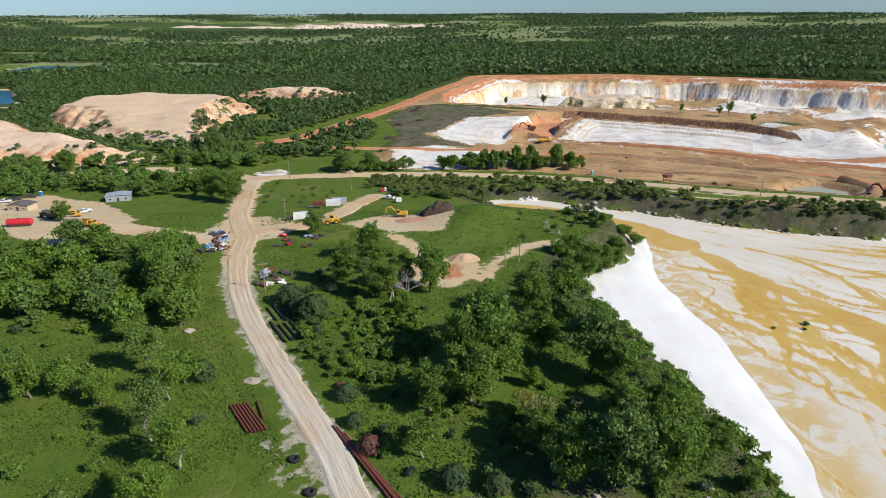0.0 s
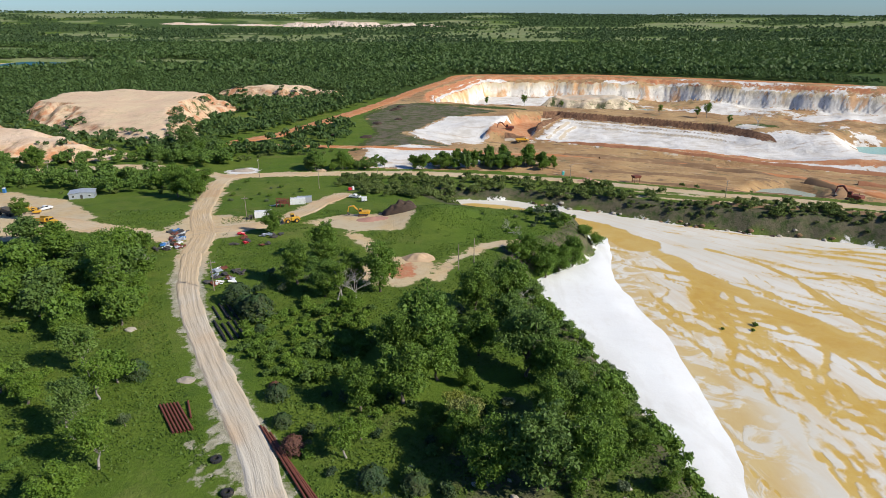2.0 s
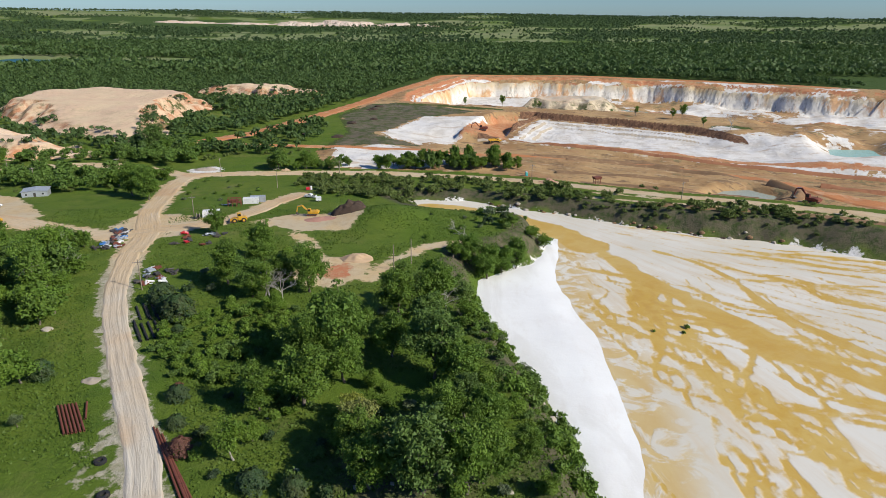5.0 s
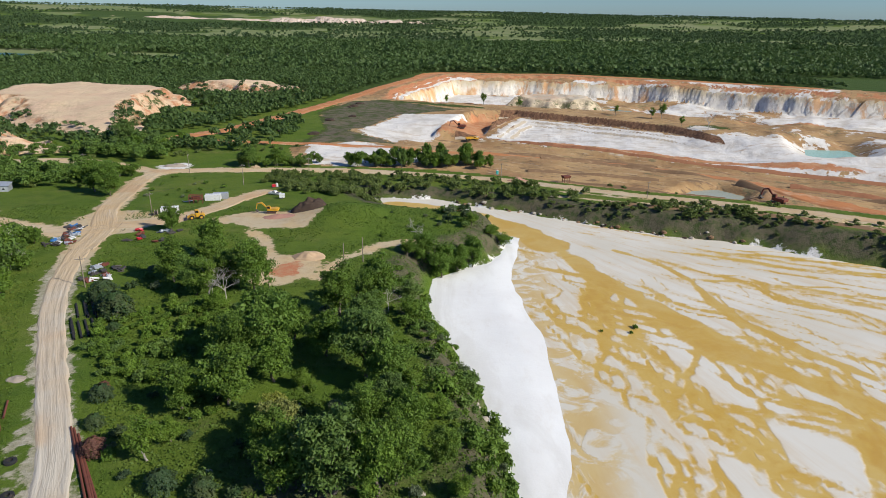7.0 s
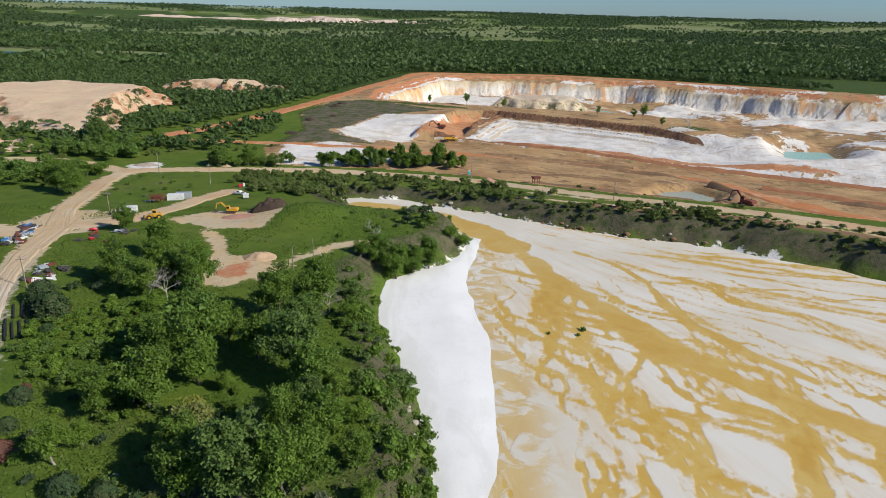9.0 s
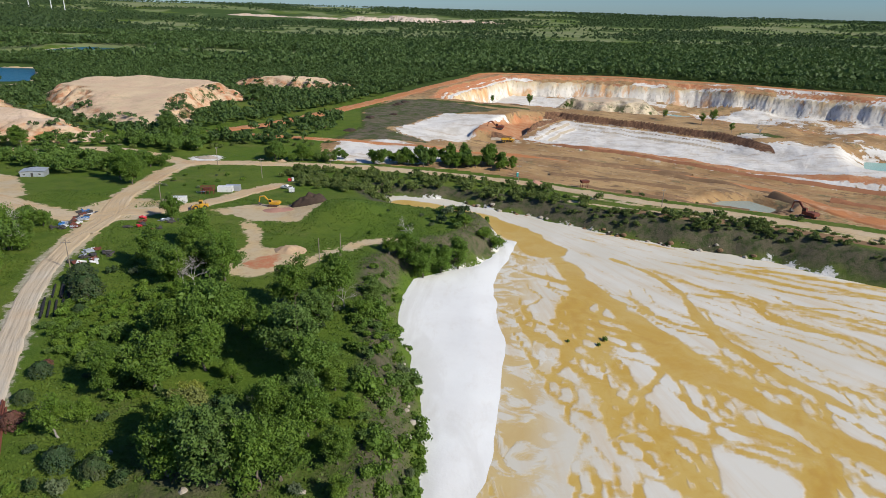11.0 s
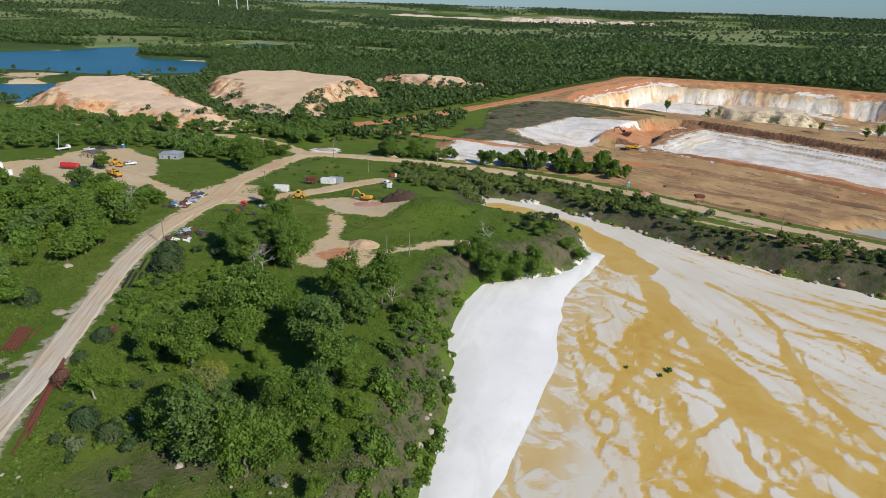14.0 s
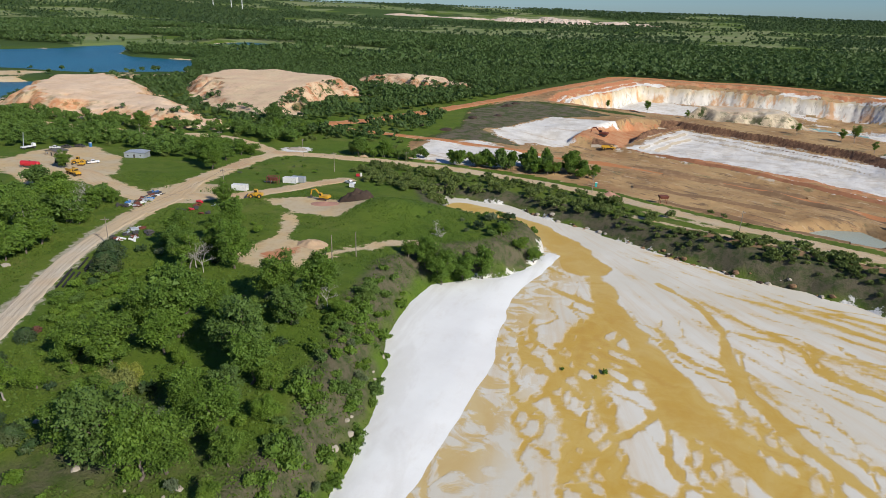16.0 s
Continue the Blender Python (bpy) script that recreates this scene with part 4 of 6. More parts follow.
def limbs(lobes, gen, fork=2.6, r0=0.27, lean=0.3, reach=9):
    """A tapered trunk that forks into limbs which reach the lobes."""
    pieces, p = [], np.array((0.0, 0.0, -0.4))
    for k in range(3):
        q = p + (gen.normal() * lean, gen.normal() * lean, (fork + 0.4) / 3)
        pieces.append(tube(p, q, r0 * (1 - 0.16 * k), r0 * (1 - 0.16 * (k + 1)), 7))
        p = q
    for c, r in lobes[:reach]:
        m = p + (c - p) * 0.5 + gen.normal(size=3) * 0.3
        pieces += [tube(p, m, r0 * 0.42, r0 * 0.26, 5), tube(m, c, r0 * 0.26, r0 * 0.1, 5)]
        for _ in range(2):
            pieces.append(tube(c, c + gen.normal(size=3) * r * 0.6, r0 * 0.1, r0 * 0.04, 4))
    return join(pieces)


def broadleaf(seed, leaf, bark, n, size, lobes, lobe, rx=3.9, rz=3.6, cz=7.0, spread=0.75):
    gen = np.random.default_rng(seed)
    ls = lobes_of(lobes, rx, rz, cz, lobe, gen, -0.85)
    pts, out = crown_points(ls, n, gen)
    pts[:, 2] = np.maximum(pts[:, 2], gen.uniform(0.2, 1.2, n))
    # shaded inner twigs and leaves that close the crown
    w = gen.integers(len(ls), size=n // 10)
    core = (np.array([ls[i][0] for i in w]) - (0, 0, cz)) * 0.8 + (0, 0, cz) + gen.normal(size=(len(w), 3)) * 0.4
    shape = join([leaves(pts, out, size, spread, gen), leaves(core, gen.normal(size=core.shape), size * 2.1, 0.5, gen)])
    return mesh_from("trunk", *limbs(ls, gen, reach=9 if n > 1950 else 3), bark, flat=False), mesh_from("crown", *shape, leaf, flat=True)


OAKS = [broadleaf(100 + i, LEAF, BARK, 7600, 0.165, 46 + 5 * i, 1.2 - 0.05 * i, cz=5.2 + 0.15 * i, rz=4.6 + 0.15 * i) for i in range(4)]
ELMS = [broadleaf(120 + i, LEAF_LIGHT, BARK, 5000, 0.17, 26 + 4 * i, 1.2, rx=4.0, rz=3.4, cz=4.6) for i in range(3)]
SPARSE = [broadleaf(140 + i, LEAF_LIGHT, PALE_BARK, 3000, 0.18, 19, 1.45, rx=3.7, rz=4.2, cz=6.0) for i in range(2)]
FAR_OAKS = [broadleaf(130 + i, LEAF, BARK, 1900, 0.37, 22 + 3 * i, 1.6, cz=4.9, rz=4.2) for i in range(4)]
FAR_ELMS = [broadleaf(136 + i, LEAF_LIGHT, BARK, 1700, 0.36, 18, 1.55, cz=4.6, rz=3.6) for i in range(2)]
YELLOW = [broadleaf(150, LEAF_YELLOW, BARK, 2800, 0.22, 15, 1.4, rx=3.8, rz=3.2, cz=4.8)]
WILLOW = [broadleaf(155, LEAF_GREY, BARK, 2000, 0.22, 13, 1.5, rx=3.8, rz=3.0, cz=4.6)]


def cedar(seed, leaf):
    """A dense rounded juniper with upswept sprays."""
    gen = np.random.default_rng(seed)
    n = 2600
    h = gen.uniform(0, 1, n) ** 0.8
    a = gen.uniform(0, 2 * np.pi, n)
    rad = 4.3 * np.sqrt(np.clip(1 - (h - 0.18) ** 2 / 0.7, 0.02, 1)) * (1 + 0.16 * np.sin(5 * a + 9 * h) + 0.1 * np.sin(11 * a)) * gen.uniform(0.72, 1.03, n)
    pts = np.stack([rad * np.cos(a), rad * np.sin(a), 0.3 + 8.2 * h], 1)
    out = np.stack([np.cos(a), np.sin(a), 0.3 + 0.9 * h], 1)
    return mesh_from("trunk", *tube((0, 0, -0.4), (0, 0, 6), 0.25, 0.06), BARK), mesh_from("crown", *leaves(pts, out, 0.30, 0.5, gen), leaf, flat=True)


CEDARS = [cedar(160, LEAF_DARK), cedar(161, LEAF_DARK)]
DEAD_CEDAR = [cedar(162, LEAF_BROWN)]


def snag(seed):
    """A bare bleached tree."""
    gen = np.random.default_rng(seed)
    pieces = []

    def grow(p, d, length, r, level):
        q = p + d * length
        pieces.append(tube(p, q, r, r * 0.6, 5 if level < 2 else 4))
        if level == 5:
            return
        for _ in range(3 if level else 5):
            e = d + gen.normal(size=3) * 0.55
            e[2] = abs(e[2]) * 0.8 + 0.12
            e /= np.linalg.norm(e)
            grow(p + d * length * gen.uniform(0.6, 1), e, length * gen.uniform(0.55, 0.8), r * 0.52, level + 1)

    grow(np.array((0, 0, -0.3)), np.array((0.05, 0.02, 1.0)), 3.6, 0.15, 0)
    return mesh_from("bare_tree", *join(pieces), DEADWOOD)


SNAGS = [snag(170), snag(171)]


def bush(seed, leaf, n=640, size=0.25):
    gen = np.random.default_rng(seed)
    ls = lobes_of(9, 1.5, 0.95, 1.0, 0.8, gen, -0.3)
    pts, out = crown_points(ls, n, gen)
    pts[:, 2] = np.maximum(pts[:, 2], 0.05)
    return mesh_from("bush", *leaves(pts, out, size, 0.8, gen), leaf, flat=True)


BUSHES = [bush(180, LEAF), bush(181, LEAF_LIGHT), bush(182, LEAF), bush(183, LEAF_LIGHT), bush(184, LEAF_GREY, 560), bush(185, LEAF_DARK)]
BRUSH = None


def spot(x, y, scale, turn=None, tall=1.0, sink=0.0):
    turn = rng.uniform(0, 360) if turn is None else turn
    return pose(x, y, at(x, y) - sink, 0, 0, turn) @ Matrix.Diagonal((scale, scale, scale * tall, 1))


def species(meshes, name, label, category, group):
    kinds = []
    for tr, cr in meshes:
        kinds.append(tagged(tree_thing(name, label, category, tr, cr), group=group))
    used = set()

    def plant(x, y, r, k=None, tall=None):
        k = int(rng.integers(len(kinds))) if k is None else k % len(kinds)
        m = spot(x, y, r / 4.8, None, rng.uniform(0.92, 1.15) if tall is None else tall)
        if k not in used:
            used.add(k)
            kinds[k].matrix_basis = m
            return kinds[k]
        return copy_thing(kinds[k], m)

    return plant


oak = species(OAKS, "oak_tree", "full dark-green oak tree with a rounded leafy crown", "tree", "oak trees")
far_oak = species(FAR_OAKS, "oak_tree", "dark-green oak in the wood behind the yard", "tree", "oaks of the wood")
far_elm = species(FAR_ELMS, "elm_tree", "light-green tree in the wood behind the yard", "tree", "elms of the wood")
elm = species(ELMS, "elm_tree", "light-green leafy elm growing in the meadow", "tree", "elm trees")
sparse = species(SPARSE, "birch_tree", "thin-crowned tree with pale bare trunk and limbs", "tree", "pale-trunked trees")
yellow = species(YELLOW, "locust_tree", "yellow-green flowering tree among darker oaks", "tree", "yellow-green trees")
willow = species(WILLOW, "willow_tree", "dusty grey-green willow at the sand's edge", "tree", "willows")
juniper = species(CEDARS, "cedar_tree", "dense dark-green rounded cedar", "tree", "cedars")
dead_juniper = species(DEAD_CEDAR, "cedar_tree", "dead reddish-brown cedar beside the road", "tree", "dead cedars")

for i, (x, y, r) in enumerate([(-54, 116, 4.6), (-98, 152, 5.6), (-88, 147, 5.4), (-77, 139, 5.4), (-75, 158, 5.6), (-78, 176, 5.6), (-110, 150, 5.6), (-124, 184, 5.4), (-95, 166, 5.6), (-82, 166, 5.2),
                               (-92, 158, 5.2), (-90, 184, 5.0), (-88, 196, 4.6), (-118, 160, 5.4), (-140, 168, 5.6), (-130, 152, 5.4), (-150, 154, 5.6), (-108, 176, 5.4), (-70, 148, 4.6), (-104, 190, 4.6)]):
    far_oak(x, y, r, i, 0.95)
for i, (x, y, r) in enumerate([(-28, 169, 6.4), (-24, 190, 6.2), (-21, 179, 5.4), (-19, 160, 5.8), (-4, 163, 5.2), (9, 124, 6.6), (5, 108, 6.6), (3, 121, 5.4), (21, 146, 5.4), (30, 150, 5.0),
                               (29, 138, 5.2), (47, 197, 5.4), (30, 118, 5.8), (35, 113, 4.8), (28, 84, 7.2), (20, 85, 4.8), (38, 86, 4.8), (39, 98, 4.0), (36, 104, 4.0)]):
    oak(x, y, r, i + 1)
for i, (x, y, r) in enumerate([(35, 83, 4.6), (46, 91, 3.3), (32, 99, 4.2), (-3, 106, 3.8), (21, 127, 4.0), (53, 201, 4.6), (41, 198, 4.2), (58, 206, 4.0), (12, 116, 4.6), (-12, 166, 4.6), (12, 134, 4.2), (16, 93, 3.6),
                               (-147, 408, 6.4), (-210, 354, 6.0), (-97, 276, 5.6), (-104, 280, 5.6), (-55, 352, 4.8), (-41, 356, 4.8), (-46, 216, 4.0), (-147, 237, 3.4), (-92, 270, 4.5)]):
    oak(x, y, r, i + 2)
for i, (x, y, r) in enumerate([(-83, 111, 5.6), (-76, 112, 5.8), (-90, 116, 5.2), (-68, 108, 4.2), (-46, 80, 4.8), (-73, 134, 4.4), (-68, 156, 5.0), (18, 114, 2.6), (66, 224, 3.4), (36, 196, 3.5), (-10, 149, 3.5),
                               (10, 124, 3.6), (40, 113, 3.8), (38, 162, 3.8), (71, 226, 3.8), (59, 226, 3.0), (20, 137, 3.6), (38, 146, 3.2), (48, 83, 2.5), (45, 104, 3.2), (24, 158, 3.6), (26, 165, 3.2), (-2, 97, 3.0)]):
    elm(x, y, r, i, 0.9)
for i, (x, y, r) in enumerate([(-53, 97, 5.6), (-55, 110, 4.9), (-45, 89, 4.4), (-4, 92, 4.3), (-80, 176, 6.0), (-88, 184, 6.0), (-63, 120, 4.5), (-15, 157, 5.4), (-76, 158, 6.0)]):
    sparse(x, y, r, i)
for x, y, r in [(17, 99, 4.2), (15, 104, 3.2)]:
    yellow(x, y, r)
for x, y, r in [(51, 131, 2.4), (57, 99, 2.6), (-46, 101, 3.2), (46, 136, 3.0)]:
    willow(x, y, r)
for x, y, r in [(-51, 118, 2.8), (-33, 146, 4.4), (-20, 110, 4.2), (-17, 101, 3.4), (1, 85, 4.8), (8, 83.5, 4.4), (-6, 110, 2.2), (-41, 156, 4.6), (-37, 150, 4.0), (-104, 140, 2.8), (-31, 139, 2.6)]:
    juniper(x, y, r, None, 0.85)
for x, y, r in [(-13.5, 93.5, 2.3), (-21.5, 114, 2.6)]:
    dead_juniper(x, y, r, None, 0.8)


def bare_tree(x, y, s, k, label="bare bleached dead tree with forked limbs"):
    ob = tagged(new("bare_tree", SNAGS[k % 2]), label, "dead tree", "dead trees")
    ob.matrix_basis = spot(x, y, s)


for i, (x, y, s) in enumerate([(-84, 186, 1.1), (-77, 176, 1.1), (-94, 198, 1.0), (-14, 159, 1.15), (-10, 157, 0.95), (259, 497, 1.8), (33, 149, 0.8), (-70, 150, 0.9)]):
    bare_tree(x, y, s, i)


def clear(x, y, gap=3.0):
    """True off the roads, yards, water and heaps."""
    x, y = np.atleast_1d(np.asarray(x, float)), np.atleast_1d(np.asarray(y, float))
    ok = (within(x, y, POND_EDGE) < -2.0) & (segdist(x, y, PATH) > 3 + gap * 0.4)
    for p, w in ((MAIN_ROAD, 5.2), (WEST_ROAD, 6), (YARD_ROAD, 6.5), (EAST_TRACK, 6)):
        ok &= segdist(x, y, p) > w + gap
    for p in (YARD, YARD_WEST, DIG, SAND_PATCH):
        ok &= within(x, y, p) < -gap
    return ok


def scatter(zone, n, gap, used):
    xs, ys = [p[0] for p in zone], [p[1] for p in zone]
    x, y = rng.uniform(min(xs), max(xs), n * 24), rng.uniform(min(ys), max(ys), n * 24)
    ok = (within(x, y, zone) > 0) & clear(x, y, 1.5)
    out = []
    for px, py in zip(x[ok], y[ok]):
        if len(out) == n:
            break
        near = np.array(used + out) if used or out else np.array([(1e6, 1e6)])
        if ((near - (px, py)) ** 2).sum(1).min() > gap * gap:
            out.append((float(px), float(py)))
    used += out
    return out


taken = []
WOODS = [[(-260, 140), (-130, 148), (-100, 140), (-84, 205), (-102, 213), (-128, 208), (-165, 200), (-260, 205)],
         [(-345, 260), (-345, 372), (-230, 362), (-215, 340), (-125, 330), (-112, 300), (-140, 285), (-188, 305), (-215, 270), (-230, 235), (-330, 200)],
         [(-128, 300), (-128, 340), (-108, 332), (-102, 296)],
         [(-345, 372), (-345, 352), (-220, 358), (-165, 372), (-150, 374), (-120, 362), (-108, 372), (-118, 415), (-150, 420), (-165, 384), (-205, 370), (-300, 370)],
         [(-128, 205), (-100, 212), (-84, 206), (-78, 190), (-66, 160), (-60, 140), (-90, 150)]]
for zone, n, gap, r in ((WOODS[0], 80, 5.5, 4.8), (WOODS[2], 12, 6, 4.8), (WOODS[4], 22, 6, 4.4)):
    for x, y in scatter(zone, n, gap, taken):
        (far_oak if rng.random() < 0.7 else far_elm)(x, y, r * rng.uniform(0.7, 1.2), None, rng.uniform(0.7, 0.95))
wood_shapes = []
for i in range(5):
    gen = np.random.default_rng(230 + i)
    ls = lobes_of(16, 3.6, 3.2, 4.6, 1.7, gen, -0.8)
    wood_shapes.append(leaves(*crown_points(ls, 600, gen), 0.52, 0.7, gen))
wood = []
for zone, n, gap, r in ((WOODS[1], 270, 6.2, 5.2), (WOODS[3], 85, 6.2, 5.0)):
    for x, y in scatter(zone, n, gap, taken):
        tv, tf = wood_shapes[int(rng.integers(5))]
        k, t = r * rng.uniform(0.7, 1.2) / 4.9, rng.uniform(0, 6.28)
        rot = np.array([[math.cos(t), -math.sin(t), 0], [math.sin(t), math.cos(t), 0], [0, 0, rng.uniform(0.75, 1)]])
        wood.append((tv @ rot.T * k + (x, y, at(x, y)), tf))
tagged(new("woods", mesh_from("woods", *join(wood), LEAF, flat=True)), "dense green wood behind the equipment yard", "woods", kind="stuff")
row = [[(-2, 356), (-2, 372), (40, 374), (78, 366), (78, 350), (40, 354)], [(-62, 350), (-62, 364), (-18, 366), (-16, 352)], [(-190, 372), (-190, 400), (-105, 420), (-110, 365), (-140, 368)]]
for zone, n in zip(row, (74, 20, 24)):
    for x, y in scatter(zone, n, 2.0, taken):
        (far_oak if rng.random() < 0.25 else far_elm)(x, y, rng.uniform(2.6, 4.0), None, rng.uniform(1.3, 1.75))


def shrub(x, y, r, meshes, label, group, name="bush"):
    k = int(rng.integers(len(meshes)))
    ob = tagged(new(name, meshes[k]), label, "bush", group)
    ob.matrix_basis = spot(x, y, r / 2.1, None, rng.uniform(0.8, 1.2), 0.1)


taken = []
STRIPS = [
    ([(-42, 306), (-40, 334), (20, 334), (78, 312), (110, 290), (172, 246), (168, 232), (135, 243), (108, 257), (80, 275), (46, 292), (16, 296), (2, 300)], 250, 2.2, (1.2, 3.6), BRUSH, "tangled dark-green brush on the pond bank"),
    ([(-22, 285), (-25, 300), (8, 300), (22, 295), (24, 284), (34, 270), (10, 274)], 50, 2.6, (1.8, 3.4), BRUSH, "tangled dark-green brush on the pond bank"),
    ([(30, 262), (50, 258), (68, 252), (70, 238), (64, 222), (48, 222), (52, 240)], 16, 3.4, (1.5, 3.0), BUSHES, "leafy green bush near the pond"),
    ([(62, 97), (59, 130), (47, 160), (45, 182), (34, 182), (33, 150), (40, 125), (50, 92), (52, 75), (60, 75)], 105, 1.8, (0.9, 3.0), BUSHES[:4], "scrubby bush on the steep bank above the sand"),
    ([(-30, 118), (-36, 142), (-22, 156), (-4, 150), (-2, 132), (-12, 116)], 95, 1.8, (1.3, 2.5), BUSHES[:4], "low lush green shrub in the thicket"),
    ([(-14, 78), (-12, 112), (20, 118), (44, 100), (50, 78), (20, 74)], 60, 2.6, (0.9, 2.2), BUSHES, "small bush among the grass and trees"),
    ([(14, 128), (18, 160), (44, 160), (46, 130)], 26, 2.8, (0.9, 2.0), BUSHES, "small bush among the grass and trees"),
    ([(-110, 92), (-110, 142), (-62, 142), (-62, 100), (-50, 78)], 34, 3.4, (0.9, 2.3), BUSHES[:4], "leafy shrub in the meadow"),
    ([(-40, 158), (-36, 200), (-8, 200), (-8, 158)], 22, 3.0, (1.0, 2.2), BUSHES, "leafy shrub under the trees"),
    ([(-60, 262), (-48, 300), (-90, 330), (-80, 270)], 16, 4, (0.8, 1.7), BUSHES, "low weedy bush in the grass"),
    ([(-150, 282), (-112, 290), (-108, 330), (-200, 345), (-205, 310)], 34, 4, (1.2, 2.8), BRUSH, "leafy shrub in rough grass"),
    ([(-190, 372), (-100, 362), (-90, 400), (-40, 410), (-45, 370), (-110, 420), (-180, 420)], 46, 4, (1.4, 3.0), BRUSH, "leafy shrub in rough grass"),
    ([(20, 208), (46, 212), (50, 236), (24, 236)], 8, 3, (0.8, 1.6), BUSHES, "low weedy bush in the grass"),
    ([(158, 250), (172, 262), (192, 252), (206, 238), (196, 228), (172, 238)], 30, 2.2, (1.5, 3.4), BRUSH, "dense brush beside the clay track"),
    ([(110, 259), (165, 236), (200, 214), (230, 205), (235, 222), (200, 232), (160, 255), (125, 274)], 26, 2.8, (0.7, 1.8), BRUSH, "brush on the pond's northern bank"),
    ([(118, 300), (240, 228), (250, 240), (170, 290), (130, 312)], 24, 3.5, (0.8, 2.2), BRUSH, "brush along the haul road"),
]
def bush_shape(seed, n):
    gen = np.random.default_rng(seed)
    pts, out = crown_points(lobes_of(9, 1.5, 0.95, 1.0, 0.8, gen, -0.3), n, gen)
    pts[:, 2] = np.maximum(pts[:, 2], 0.05)
    return leaves(pts, out, 0.29, 0.8, gen)


thicket = [bush_shape(190 + i, 360) for i in range(4)]
tangle = []
for zone, n, gap, (lo, hi), meshes, label in STRIPS:
    for x, y in scatter(zone, n, gap, taken):
        # open terraces east of the inlet, bare sand at the water
        if not meshes and y < 330 and (x > 20 and within(x, y, POND_EDGE) > -7 + 2 * rough(x, y, 12, 2, 25) or x > 96 and rough(x, y, 20, 2, 26) < 0.3):
            continue
        if meshes:
            shrub(x, y, rng.uniform(lo, hi), meshes, label, "bushes")
        else:
            tv, tf = thicket[int(rng.integers(4))]
            k, t = rng.uniform(lo, hi) / 2.1, rng.uniform(0, 6.28)
            rot = np.array([[math.cos(t), -math.sin(t), 0], [math.sin(t), math.cos(t), 0], [0, 0, 1]])
            tangle.append((tv @ rot.T * k + (x, y, at(x, y) - 0.1), tf))
# rows of brush on the terraces above the pond's northern bank
SHORE = [(84, 271), (108, 257), (134, 243), (165, 233), (200, 211), (245, 170)]
shore_line, shore_side = resample(SHORE, 1.5)
for off, lo, hi, cut in ((-6, 0.6, 1.7, 0.0), (-10, 0.8, 2.4, -0.15), (-17, 0.5, 1.5, 0.0), (-24, 0.8, 2.2, -0.1)):
    for (x, y), (sx, sy) in zip(shore_line, shore_side):
        x, y = x + off * sx + rng.normal() * 1.4, y + off * sy + rng.normal() * 1.2
        if rough(x + 3 * off, y, 17, 2, 28) < cut or not clear(x, y, 0.5)[0]:
            continue
        tv, tf = thicket[int(rng.integers(4))]
        k, t = rng.uniform(lo, hi) / 2.1, rng.uniform(0, 6.28)
        rot = np.array([[math.cos(t), -math.sin(t), 0], [math.sin(t), math.cos(t), 0], [0, 0, 0.85]])
        tangle.append((tv @ rot.T * k + (x, y, at(x, y) - 0.1), tf))
tagged(new("brush", mesh_from("brush", *join(tangle), LEAF_BRUSH, flat=True)), "tangled dark-green brush along the banks and roads", "brush", kind="stuff")


# tall grass and weeds of the near meadow
def meadow(n):
    gx_, gy_ = rng.uniform(-120, 64, n), 62 + 190 * rng.random(n) ** 1.5
    dens = rough(gx_, gy_, 9, 3, 60)
    ok = (dens > -0.25) & (within(gx_, gy_, POND_EDGE) < -1.5)
    for p, w in ((MAIN_ROAD, 6.8), (EAST_TRACK, 6), (YARD_ROAD, 6), (PATH, 3.5)):
        ok &= segdist(gx_, gy_, p) > w
    for p in (DIG, SAND_PATCH):
        ok &= within(gx_, gy_, p) < -1
    gx_, gy_ = gx_[ok], gy_[ok]
    s = rng.uniform(0.16, 0.5, len(gx_)) * (1 + 0.7 * np.clip(dens[ok], 0, 1))
    c = np.stack([gx_, gy_, height(gx_, gy_) + 0.35 * s], 1)
    out = np.tile((0.0, 0.0, 0.6), (len(c), 1))
    return leaves(c, out, 0.26, 0.75)


GRASS = leaf_material("meadow_grass", (0.082, 0.14, 0.017), (0.135, 0.185, 0.032), (0.065, 0.112, 0.015), 0.3)
tagged(new("grass", mesh_from("grass", *meadow(110000), GRASS, flat=True)), "tall tufted meadow grass and weeds", "grass", kind="stuff")

# far woods
CANOPY = leaf_material("far_oak_canopy", (0.060, 0.108, 0.027), (0.102, 0.152, 0.040), (0.066, 0.112, 0.032), 0.32)


def clump(seed, n, r, size):
    gen = np.random.default_rng(seed)
    ls = lobes_of(6, 0.7 * r, 0.5 * r, 0.95 * r, 0.55 * r, gen, -0.2)
    pts, out = crown_points(ls, n, gen)
    return leaves(pts, out, size, 0.55, gen)


